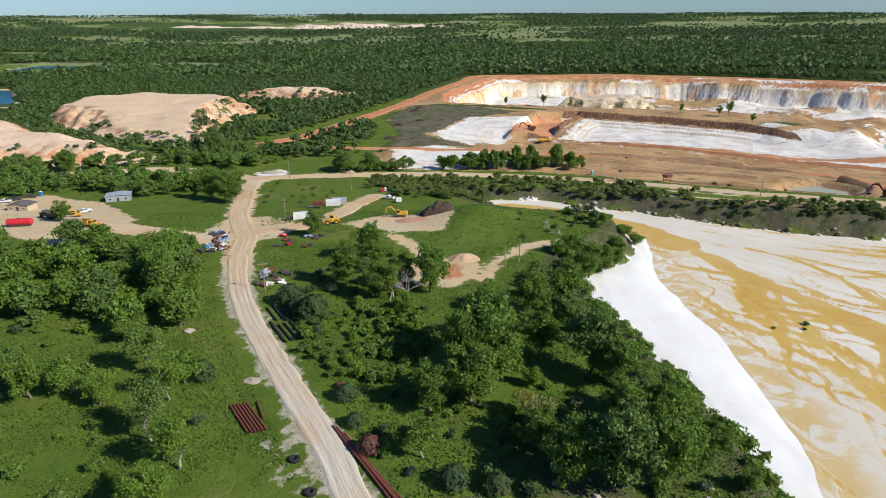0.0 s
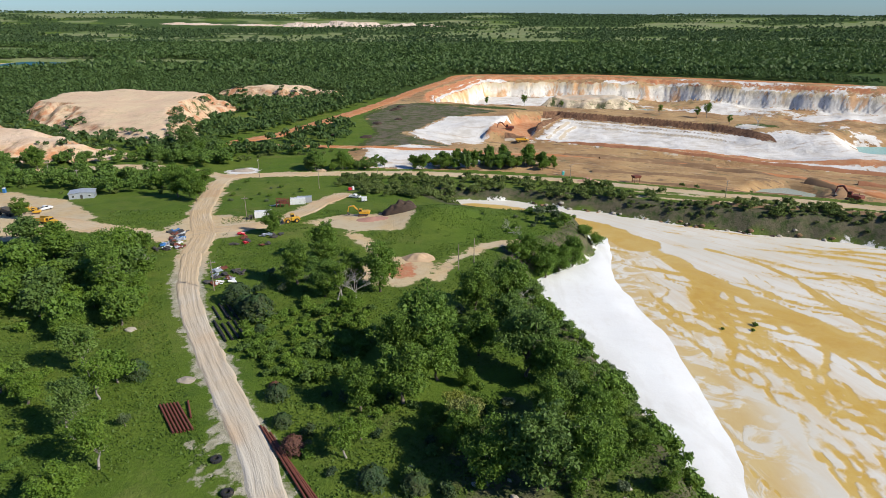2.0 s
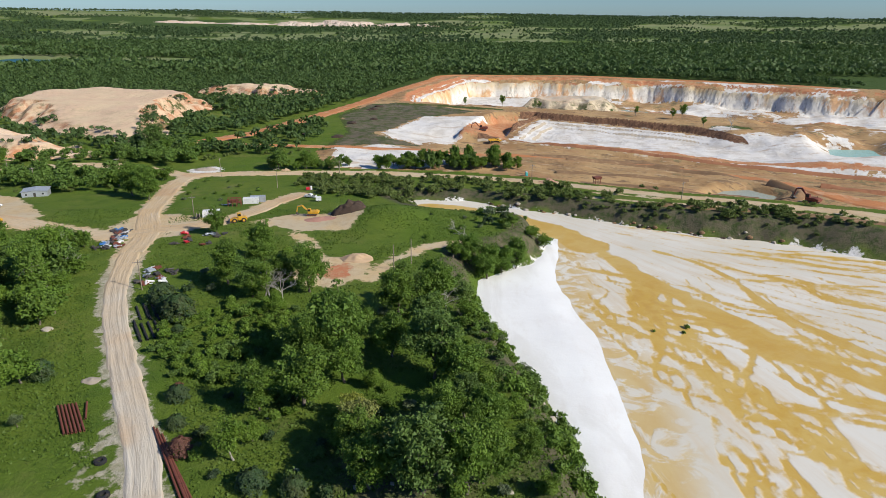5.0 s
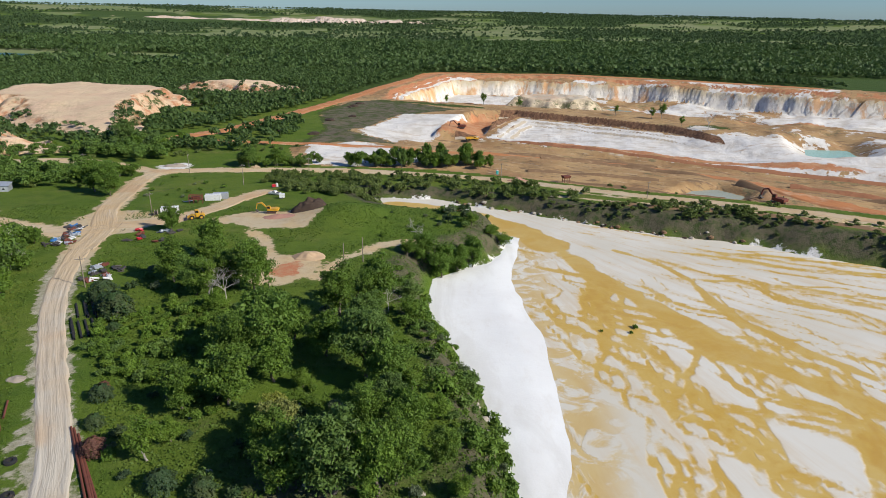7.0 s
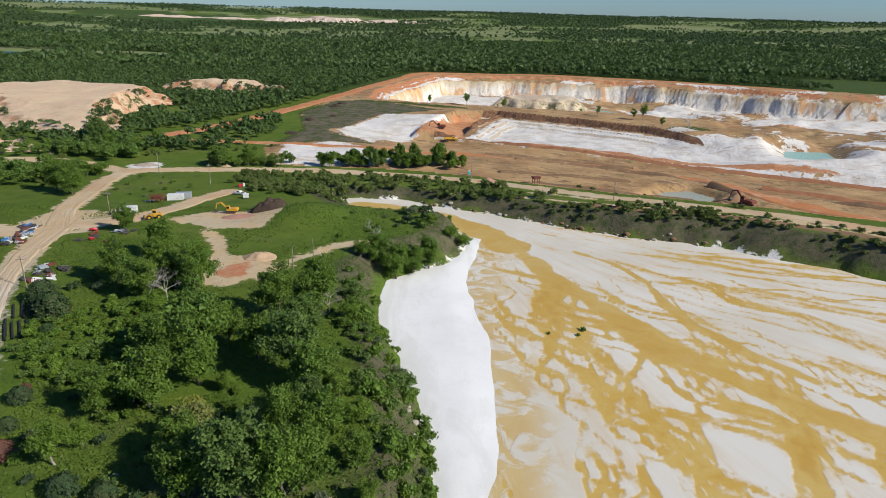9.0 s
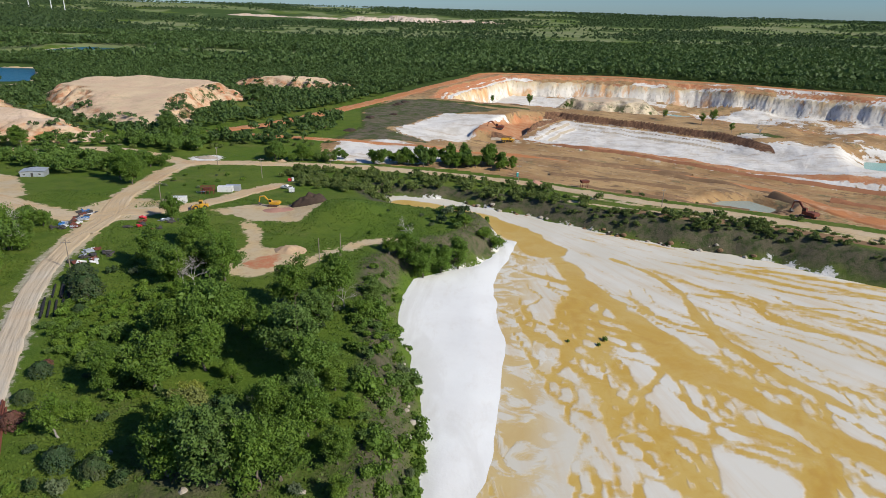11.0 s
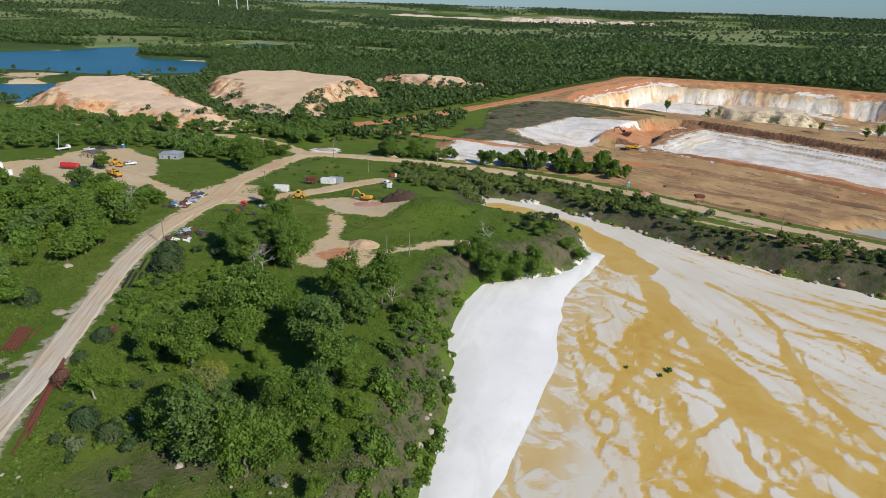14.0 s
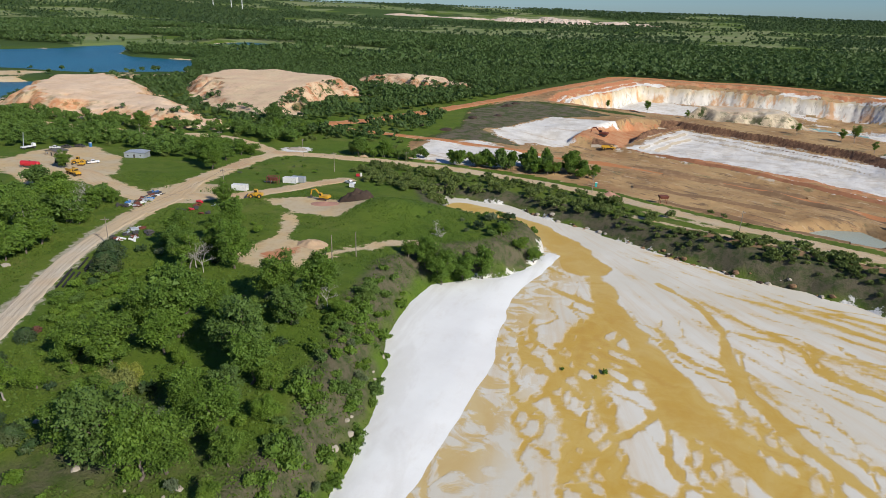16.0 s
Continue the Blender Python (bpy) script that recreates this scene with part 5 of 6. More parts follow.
def forest(name, xmin, xmax, ymin, ymax, step, templates, label, scale=1.0):
    ax, ay = np.meshgrid(np.arange(xmin, xmax, step), np.arange(ymin, ymax, step))
    x, y = ax.ravel() + rng.uniform(-0.5, 0.5, ax.size) * step, ay.ravel() + rng.uniform(-0.5, 0.5, ax.size) * step
    r = np.hypot(x - 45, y)
    keep = (x > -1.5 * y - 60) & (x < 0.86 * y + 160) & (r < 4850)
    keep &= within(x, y, QUARRY_EDGE) < -14
    keep &= (segdist(x, y, PIT_ROAD) > 15) & (segdist(x, y, PIT_TRACK) > 9) & (segdist(x, y, WEST_ROAD) > 12)
    for lk in (LAKE_EDGE, LAKE_ARM, LAGOON):
        keep &= within(x, y, lk) < -24 - 10 * rough(x, y, 60, 2, 71)
    keep &= (within(x, y, FLATS) < -5) | (rng.random(len(x)) < 0.05)
    for hp in HEAPS:
        keep &= within(x, y, hp) < -4
    keep &= within(x, y, mine) < -30
    hedge = np.abs(rough(x, y * 1.5, 330, 2, 14)) < 0.05
    keep &= (open_land(x, y) < 0) | (rng.random(len(x)) < 0.03) | hedge
    keep &= (y > 640) | (x > -120) | (rough(x, y, 60, 3, 72) > -0.35)
    x, y = x[keep], y[keep]
    z = height(x, y)
    k = rng.integers(len(templates), size=len(x))
    s = scale * rng.uniform(0.65, 1.2, len(x)) * (1 + 0.25 * rough(x, y, 90, 2, 73))
    turn = rng.uniform(0, 2 * np.pi, len(x))
    vs, fs, n = [], [], 0
    for t, (tv, tf) in enumerate(templates):
        i = np.where(k == t)[0]
        c, sn = np.cos(turn[i])[:, None], np.sin(turn[i])[:, None]
        px = (tv[None, :, 0] * c - tv[None, :, 1] * sn) * s[i, None] + x[i, None]
        py = (tv[None, :, 0] * sn + tv[None, :, 1] * c) * s[i, None] + y[i, None]
        pz = tv[None, :, 2] * s[i, None] + z[i, None]
        vs.append(np.stack([px, py, pz], 2).reshape(-1, 3))
        fs.append((tf[None] + (np.arange(len(i)) * len(tv))[:, None, None]).reshape(-1, 3) + n)
        n += len(i) * len(tv)
    return tagged(new(name, mesh_from(name, np.concatenate(vs), np.concatenate(fs), CANOPY, flat=True)), label, "woods", kind="stuff")


def heap_brush(n):
    """Brush that has taken root on the flanks of the spoil heaps."""
    shapes = [clump(240 + i, 34, 3.2, 0.95) for i in range(4)]
    out = []
    for edge, (ax, ay, top), share in zip(HEAPS[:3], HEAP_TOPS, (0.25, 0.45, 0.3)):
        x, y = rng.uniform(ax[0], ax[-1], 40 * n), rng.uniform(ay[0], ay[-1], 40 * n)
        d = within(x, y, edge)
        ok = (d > -6) & (d < 19) & (rough(x, y, 24, 3, 74) > 0.12)
        for px, py in list(zip(x[ok], y[ok]))[:int(n * share)]:
            tv, tf = shapes[int(rng.integers(4))]
            z = top[min(int((py - ay[0]) / 2.4), len(ay) - 1), min(int((px - ax[0]) / 2.4), len(ax) - 1)]
            out.append((tv * rng.uniform(0.35, 1.0) + (px, py, max(z, at(px, py)) - 0.6), tf))
    return join(out)


tagged(new("brush", mesh_from("brush", *heap_brush(620), CANOPY, flat=True)), "green brush grown over the spoil heaps' flanks", "brush", kind="stuff")
near_t = [clump(200 + i, 50, 4.2, 1.2) for i in range(6)]
mid_t = [clump(210 + i, 20, 5.6, 2.5) for i in range(6)]
far_t = [clump(220 + i, 8, 8.0, 5.4) for i in range(6)]
forest("far_woods", -900, 560, 395, 960, 6.9, near_t, "dense green oak woods round the quarry")
forest("far_woods", -1900, 1300, 960, 1900, 9.6, mid_t, "unbroken dark-green woods stretching into the distance")
forest("far_woods", -4800, 4300, 1900, 4850, 25, far_t, "wooded country reaching up to the horizon", 0.75)


# ---- things ----
def paint(name, c, rough=0.45, wear=0.3, metal=0.0, scale=1.2):
    return simple(name, c, rough, metal, wear, scale)


WHITE = paint("white_paint", (0.72, 0.72, 0.70))
GREY = paint("grey_sheet_metal", (0.42, 0.45, 0.48), 0.4, 0.3, 0.3)
YELLOW_PAINT = paint("machine_yellow", (0.62, 0.34, 0.03))
BLACK = paint("black_rubber", (0.022, 0.022, 0.023), 0.8, 0.35)
DARK = paint("dark_steel", (0.06, 0.055, 0.05), 0.6, 0.4)
GLASS_DARK = simple("dark_window_glass", (0.015, 0.02, 0.025), 0.08, 0, 0.1)
RED = paint("red_tank_paint", (0.55, 0.03, 0.04), 0.35, 0.15)
RUST = simple("rusty_steel", (0.20, 0.065, 0.04), 0.8, 0.2, 0.6, 0.8, (0.10, 0.04, 0.03))
TAN = paint("tan_siding", (0.50, 0.40, 0.27), 0.8)
SHINGLE = simple("brown_shingle", (0.13, 0.12, 0.11), 0.9, 0, 0.4, 3.0)
BLUE = paint("blue_plastic", (0.04, 0.17, 0.42), 0.4, 0.15)
AQUA = paint("teal_plastic", (0.06, 0.42, 0.38), 0.4, 0.15)
WOODEN = bark_material("weathered_pole_wood", (0.20, 0.16, 0.12), (0.33, 0.28, 0.22))
STONE = simple("pale_limestone", (0.40, 0.35, 0.28), 0.95, 0, 0.5, 2.0, (0.3, 0.24, 0.17))
DARK_SOIL = simple("dark_topsoil", (0.055, 0.036, 0.024), 0.95, 0, 0.5, 0.7, (0.14, 0.085, 0.05))
TAN_SAND = simple("tan_sand", (0.47, 0.33, 0.20), 0.95, 0, 0.5, 0.4, (0.48, 0.30, 0.18))
PINK_SHALE = simple("pink_shale", (0.45, 0.24, 0.17), 0.95, 0, 0.5, 0.6, (0.36, 0.17, 0.10))
PALE_RUBBLE = simple("pale_rubble", (0.37, 0.31, 0.24), 0.95, 0, 0.4, 0.8, (0.45, 0.38, 0.3))
CHROME = simple("galvanised_steel", (0.5, 0.5, 0.5), 0.35, 0.9, 0.2)


def part(name, bm, material, parent=None, label=""):
    me = bpy.data.meshes.new(name)
    bm.to_mesh(me)
    bm.free()
    me.materials.append(material)
    ob = new(name, me)
    if parent:
        ob.parent = parent
    return tagged(ob, label)


def thing(name, label, category, m, group=""):
    ob = tagged(new(name), label, category, group)
    ob.matrix_basis = m
    return ob


def box(x0, x1, y0, y1, z0, z1, bevel=0.04, bm=None, top=None):
    """A bevelled box; top: (shrink in x, shrink in y) of its upper face."""
    bm = bm or bmesh.new()
    tx, ty = top or (0, 0)
    v = [bm.verts.new(p) for p in ((x0, y0, z0), (x1, y0, z0), (x1, y1, z0), (x0, y1, z0),
                                   (x0 + tx, y0 + ty, z1), (x1 - tx, y0 + ty, z1), (x1 - tx, y1 - ty, z1), (x0 + tx, y1 - ty, z1))]
    fs = [bm.faces.new([v[i] for i in q]) for q in ((3, 2, 1, 0), (4, 5, 6, 7), (0, 1, 5, 4), (1, 2, 6, 5), (2, 3, 7, 6), (3, 0, 4, 7))]
    if bevel:
        es = list({e for f in fs for e in f.edges})
        bmesh.ops.bevel(bm, geom=es, offset=bevel, segments=1, affect="EDGES")
    return bm


def prism(profile, y0, y1, bevel=0.0, bm=None):
    """A side profile in x and z, drawn out along y."""
    bm = bm or bmesh.new()
    a = [bm.verts.new((x, y0, z)) for x, z in profile]
    b = [bm.verts.new((x, y1, z)) for x, z in profile]
    n = len(a)
    fs = [bm.faces.new(a[::-1]), bm.faces.new(b)] + [bm.faces.new((a[i], a[(i + 1) % n], b[(i + 1) % n], b[i])) for i in range(n)]
    bmesh.ops.recalc_face_normals(bm, faces=fs)
    if bevel:
        bmesh.ops.bevel(bm, geom=list({e for f in fs for e in f.edges}), offset=bevel, segments=1, affect="EDGES")
    return bm


def rod(p0, p1, r, sides=10, r1=None, bm=None, bevel=0.0):
    bm = bm or bmesh.new()
    p0, p1 = Vector(p0), Vector(p1)
    d = p1 - p0
    m = Matrix.Translation((p0 + p1) / 2) @ d.to_track_quat("Z", "Y").to_matrix().to_4x4()
    bmesh.ops.create_cone(bm, cap_ends=True, segments=sides, radius1=r, radius2=r if r1 is None else r1, depth=d.length, matrix=m)
    return bm


def ring(centre, axis, r, width, hole, sides=16):
    """A wheel tyre: a lathe-turned ring with rounded shoulders."""
    bm = bmesh.new()
    prof = [(hole, -width / 2), (r * 0.9, -width / 2), (r, -width * 0.28), (r, width * 0.28), (r * 0.9, width / 2), (hole, width / 2)]
    q = Vector(axis).to_track_quat("Z", "Y").to_matrix().to_4x4()
    loops = []
    for i in range(sides):
        t = 2 * math.pi * i / sides
        loops.append([bm.verts.new(Vector(centre) + q @ Vector((a * math.cos(t), a * math.sin(t), b))) for a, b in prof])
    for i in range(sides):
        a, b = loops[i], loops[(i + 1) % sides]
        for k in range(len(prof)):
            bm.faces.new((a[k], b[k], b[(k + 1) % len(prof)], a[(k + 1) % len(prof)]))
    bmesh.ops.recalc_face_normals(bm, faces=bm.faces)
    return bm


def add_wheel(parent, c, r, w, rim=CHROME, axis=(0, 1, 0)):
    tyre = part("wheel", ring(c, axis, r, w, r * 0.55), BLACK, parent, "black rubber tyre")
    a = Vector(axis) * w * 0.4
    part("rim", rod(Vector(c) - a, Vector(c) + a, r * 0.56, 12), rim, tyre)
    return tyre


def mat_at(x, y, turn, lift=0.0):
    return pose(x, y, at(x, y) + lift, 0, 0, turn)


def container(x, y, turn, length=6.1, material=WHITE, label="white steel shipping container on the grass", name="shipping_container"):
    r = thing(name, label, "container", mat_at(x, y, turn))
    part("body", box(-length / 2, length / 2, -1.2, 1.2, 0.12, 2.55, 0.03), material, r)
    n = int(length / 0.42)
    for s in (-1, 1):
        bm = bmesh.new()
        for i in range(n):
            cx = -length / 2 + 0.3 + i * (length - 0.6) / (n - 1)
            box(cx - 0.09, cx + 0.09, s * 1.215 - 0.02, s * 1.215 + 0.02, 0.3, 2.4, 0, bm)
        part("side_panel", bm, material, r)
    for s in (-1, 1):
        d = part("door", box(length / 2 + 0.002, length / 2 + 0.05, s * 0.6 - 0.56, s * 0.6 + 0.56, 0.25, 2.42, 0.02), material, r)
        part("lock_rod", rod((length / 2 + 0.08, s * 0.35, 0.3), (length / 2 + 0.08, s * 0.35, 2.4), 0.03, 6), CHROME, d)
    part("roof", box(-length / 2 + 0.05, length / 2 - 0.05, -1.15, 1.15, 2.552, 2.6, 0.02), material, r)
    for sx in (-1, 1):
        for sy in (-1, 1):
            part("corner_post", box(sx * length / 2 - 0.1, sx * length / 2 + 0.1, sy * 1.2 - 0.1, sy * 1.2 + 0.1, 0, 2.62, 0.02), material, r)
    return r


def shed(x, y, turn, lx, ly, h, wall, roof, label, rise=0.5, name="shed", lift=0.0):
    """A low building with a pitched roof, an opening and a window."""
    r = thing(name, label, "building", mat_at(x, y, turn, lift))
    part("wall", prism([(-lx / 2, -0.6), (lx / 2, -0.6), (lx / 2, h), (0, h + rise), (-lx / 2, h)], -ly / 2, ly / 2), wall, r)
    for s in (-1, 1):
        bm = prism([(0, h + rise + 0.04), (s * (lx / 2 + 0.4), h - 0.1), (s * (lx / 2 + 0.4), h + 0.03), (0, h + rise + 0.17)], -ly / 2 - 0.35, ly / 2 + 0.35)
        slope = part("roof", bm, roof, r)
        bm = bmesh.new()
        for i in range(8):
            yy = -ly / 2 + (i + 0.5) * ly / 8
            prism([(0, h + rise + 0.16), (s * (lx / 2 + 0.4), h + 0.02), (s * (lx / 2 + 0.4), h + 0.07), (0, h + rise + 0.21)], yy - 0.04, yy + 0.04, 0, bm)
        part("roof_rib", bm, roof, slope)
    d = part("door", box(-0.5, 0.5, -ly / 2 - 0.06, -ly / 2 - 0.005, 0, 2.05, 0.02), DARK, r)
    part("door_handle", box(0.32, 0.42, -ly / 2 - 0.1, -ly / 2 - 0.061, 0.95, 1.05, 0.01), CHROME, d)
    for s in (-1, 1):
        w = part("window", box(s * lx * 0.32 - 0.55, s * lx * 0.32 + 0.55, -ly / 2 - 0.05, -ly / 2 - 0.005, 1.0, 1.9, 0.02), WHITE, r)
        part("pane", box(s * lx * 0.32 - 0.45, s * lx * 0.32 + 0.45, -ly / 2 - 0.065, -ly / 2 - 0.052, 1.1, 1.8, 0), GLASS_DARK, w)
    return r


def pickup(x, y, turn, colour, label):
    r = thing("pickup_truck", label, "pickup truck", mat_at(x, y, turn), "parked vehicles")
    part("body", prism([(-2.75, 0.5), (2.6, 0.5), (2.75, 0.75), (2.65, 1.15), (1.2, 1.25), (-2.7, 1.25), (-2.75, 1.0)], -0.95, 0.95, 0.05), colour, r)
    c = part("cabin", prism([(-0.9, 1.24), (1.25, 1.24), (0.6, 1.85), (-0.6, 1.85)], -0.85, 0.85, 0.05), colour, r)
    part("windscreen", prism([(1.22, 1.3), (0.68, 1.8), (0.7, 1.82), (1.26, 1.31)], -0.72, 0.72), GLASS_DARK, c)
    for s in (-1, 1):
        part("side_window", prism([(-0.7, 1.32), (0.95, 1.32), (0.5, 1.76), (-0.5, 1.76)], s * 0.862 - 0.01, s * 0.862 + 0.01), GLASS_DARK, c)
        part("headlight", box(2.68, 2.76, s * 0.7 - 0.16, s * 0.7 + 0.16, 0.82, 1.0, 0.02), CHROME, r)
        for ax in (1.75, -1.7):
            add_wheel(r, (ax, s * 0.84, 0.38), 0.38, 0.26)
    part("bed", box(-2.55, -0.95, -0.78, 0.78, 1.252, 1.262, 0), DARK, r)
    part("bumper", box(2.7, 2.85, -0.9, 0.9, 0.45, 0.62, 0.03), CHROME, r)
    return r


def excavator(x, y, turn, label, scale=1.0, lift=0.0, colour=None):
    colour = colour or YELLOW_PAINT
    r = thing("excavator", label, "excavator", mat_at(x, y, turn, lift) @ Matrix.Scale(scale, 4), "earth movers")
    for s in (-1, 1):
        t = part("track", prism([(-1.9, 0.25), (-1.6, 0), (1.6, 0), (1.9, 0.25), (1.9, 0.6), (1.6, 0.85), (-1.6, 0.85), (-1.9, 0.6)], s * 1.2 - 0.3, s * 1.2 + 0.3, 0.03), DARK, r)
        for i in range(5):
            part("roller", rod((-1.4 + 0.7 * i, s * 1.2 - 0.34, 0.4), (-1.4 + 0.7 * i, s * 1.2 + 0.34, 0.4), 0.22, 8), RUST, t)
    part("undercarriage", box(-0.8, 0.8, -1, 1, 0.4, 1.0), DARK, r)
    b = part("body", prism([(-2.3, 1.02), (1.4, 1.02), (1.4, 1.7), (0.4, 1.95), (-2.0, 2.1), (-2.3, 1.9)], -1.35, 1.35, 0.06), colour, r)
    part("counterweight", box(-2.7, -2.25, -1.3, 1.3, 1.05, 2.0, 0.1), colour, r)
    part("exhaust", rod((-1.2, -0.6, 2.0), (-1.2, -0.6, 2.6), 0.07, 8), DARK, b)
    c = part("cab", box(0.1, 1.5, 0.35, 1.3, 1.72, 3.0, 0.06, top=(0.12, 0.04)), colour, r)
    for nm, bx in (("windscreen", (1.42, 1.52, 0.45, 1.2, 1.9, 2.8)), ("side_window", (0.3, 1.3, 1.27, 1.33, 2.0, 2.8))):
        part(nm, box(*bx, 0.0), GLASS_DARK, c)
    part("boom", prism([(1.1, 1.4), (1.5, 1.4), (3.9, 3.6), (5.6, 3.2), (5.65, 3.5), (3.8, 4.15), (3.3, 3.9)], -0.45, -0.05, 0.04), colour, r)
    part("stick", prism([(5.3, 3.6), (5.7, 3.5), (6.1, 1.4), (5.8, 1.3)], -0.4, -0.1, 0.03), colour, r)
    for a, b2 in (((1.5, -0.25, 1.5), (3.4, -0.25, 3.3)), ((3.9, -0.25, 4.1), (5.5, -0.25, 3.75))):
        part("hydraulic_ram", rod(a, b2, 0.09, 8), CHROME, r)
    part("bucket", prism([(5.8, 1.35), (6.2, 1.3), (6.1, 0.6), (5.6, 0.25), (5.0, 0.5), (5.1, 0.7), (5.55, 0.6), (5.8, 0.9)], -0.75, 0.25, 0.03), DARK, r)
    return r


def loader(x, y, turn, label):
    r = thing("wheel_loader", label, "wheel loader", mat_at(x, y, turn), "earth movers")
    part("body", prism([(-3.2, 0.9), (-0.2, 0.8), (0, 1.5), (-0.2, 2.1), (-3.0, 2.0), (-3.3, 1.6)], -0.95, 0.95, 0.06), YELLOW_PAINT, r)
    part("front_frame", prism([(0, 0.7), (1.8, 0.6), (1.9, 1.4), (0.8, 1.9), (0, 1.6)], -0.6, 0.6, 0.05), YELLOW_PAINT, r)
    c = part("cab", box(-1.3, 0.2, -0.75, 0.75, 2.05, 3.5, 0.06, top=(0.1, 0.06)), YELLOW_PAINT, r)
    part("windscreen", box(0.1, 0.2, -0.6, 0.6, 2.3, 3.2, 0), GLASS_DARK, c)
    for s in (-1, 1):
        part("side_window", box(-1.1, 0.0, s * 0.74 - 0.02, s * 0.74 + 0.02, 2.35, 3.2, 0), GLASS_DARK, c)
        part("lift_arm", prism([(0.6, 1.7), (0.9, 2.0), (3.0, 1.0), (3.1, 0.6), (2.8, 0.6)], s * 0.75 - 0.12, s * 0.75 + 0.12, 0.02), YELLOW_PAINT, r)
        for ax in (1.3, -2.0):
            add_wheel(r, (ax, s * 1.15, 0.85), 0.85, 0.62, YELLOW_PAINT)
    part("exhaust", rod((-2.2, 0.4, 2.0), (-2.2, 0.4, 2.8), 0.08, 8), DARK, r)
    part("bucket", prism([(2.9, 1.2), (3.3, 1.3), (3.2, 0.6), (4.3, 0.15), (4.3, 0.05), (3.1, 0.1), (2.8, 0.5)], -1.5, 1.5, 0.03), DARK, r)
    return r


def dump_truck(x, y, turn, label, colour=YELLOW_PAINT, empty=True):
    r = thing("dump_truck", label, "dump truck", mat_at(x, y, turn), "earth movers")
    part("chassis", box(-4.6, 4.2, -0.7, 0.7, 0.8, 1.2), DARK, r)
    part("hood", prism([(2.6, 1.2), (4.9, 1.1), (5.0, 1.9), (2.8, 2.3)], -1.1, 1.1, 0.08), colour, r)
    c = part("cab", box(1.3, 2.9, -1.15, 1.15, 1.25, 3.1, 0.08, top=(0.15, 0.1)), colour, r)
    part("windscreen", box(2.74, 2.84, -0.95, 0.95, 2.1, 2.9, 0), GLASS_DARK, c)
    for s in (-1, 1):
        part("side_window", box(1.6, 2.5, s * 1.1 - 0.02, s * 1.1 + 0.02, 2.1, 2.85, 0), GLASS_DARK, c)
        part("bed_side", prism([(-4.9, 1.6), (0.9, 1.4), (1.1, 2.9), (-4.4, 2.6)], s * 1.42 - 0.07, s * 1.42 + 0.07, 0.02), colour, r)
        for ax in (3.4, -1.6, -3.4):
            add_wheel(r, (ax, s * 1.15, 0.75), 0.75, 0.6, colour)
    part("bed_floor", prism([(-4.9, 1.55), (0.9, 1.35), (0.95, 1.5), (-4.85, 1.7)], -1.36, 1.36), DARK, r)
    part("bed_front", box(0.85, 1.05, -1.36, 1.36, 1.5, 3.0, 0.02), colour, r)
    return r


def tanker(x, y, turn, label):
    r = thing("tank_trailer", label, "tank", mat_at(x, y, turn))
    part("barrel", rod((-4.2, 0, 1.75), (4.2, 0, 1.75), 1.25, 24), RED, r)
    for s in (-1, 1):
        part("end_cap", rod((s * 4.2, 0, 1.75), (s * 4.55, 0, 1.75), 1.25, 24, 0.8), RED, r)
        part("band", rod((s * 2.2 - 0.08, 0, 1.75), (s * 2.2 + 0.08, 0, 1.75), 1.29, 24), RED, r)
        part("skid", box(-3.8, 3.8, s * 0.8 - 0.12, s * 0.8 + 0.12, 0, 0.75, 0.02), DARK, r)
        add_wheel(r, (-3.0, s * 1.0, 0.5), 0.5, 0.4)
    part("manhole", rod((0, 0, 2.95), (0, 0, 3.2), 0.35, 12), DARK, r)
    return r


def toilet(x, y, turn, material, label):
    r = thing("portable_toilet", label, "portable toilet", mat_at(x, y, turn))
    b = part("body", box(-0.58, 0.58, -0.6, 0.6, 0, 2.1, 0.05), material, r)
    part("roof", box(-0.64, 0.64, -0.66, 0.66, 2.11, 2.38, 0.05, top=(0.2, 0.2)), WHITE, r)
    d = part("door", box(-0.42, 0.42, -0.65, -0.605, 0.12, 2.0, 0.02), material, r)
    part("door_handle", box(0.28, 0.34, -0.69, -0.652, 1.0, 1.15, 0.01), DARK, d)
    part("vent_pipe", rod((0.4, 0.4, 2.1), (0.4, 0.4, 2.7), 0.05, 8), DARK, r)
    return r


def pole(x, y, h, turn, label="weathered wooden utility pole with crossarm", arm=True):
    r = thing("utility_pole", label, "utility pole", mat_at(x, y, turn), "utility poles")
    part("pole_shaft", rod((0, 0, -0.5), (0, 0, h), 0.17, 9, 0.11), WOODEN, r)
    if arm:
        a = part("crossarm", box(-1.3, 1.3, -0.17, -0.05, h - 0.9, h - 0.72, 0.01), WOODEN, r)
        for k in (-1.15, -0.5, 0.5, 1.15):
            part("insulator", rod((k, -0.11, h - 0.72), (k, -0.11, h - 0.5), 0.06, 7, 0.035), GREY, a)
    return r


def wire(p, q, sag, label="thin dark overhead power line"):
    cu = bpy.data.curves.new("power_line", "CURVE")
    cu.dimensions, cu.bevel_depth, cu.bevel_resolution = "3D", 0.025, 0
    sp = cu.splines.new("POLY")
    sp.points.add(16)
    for i in range(17):
        t = i / 16
        v = Vector(p).lerp(Vector(q), t)
        sp.points[i].co = (v.x, v.y, v.z - sag * 4 * t * (1 - t), 1)
    cu.materials.append(DARK)
    tagged(new("power_line", cu), label, "power line", "power lines")


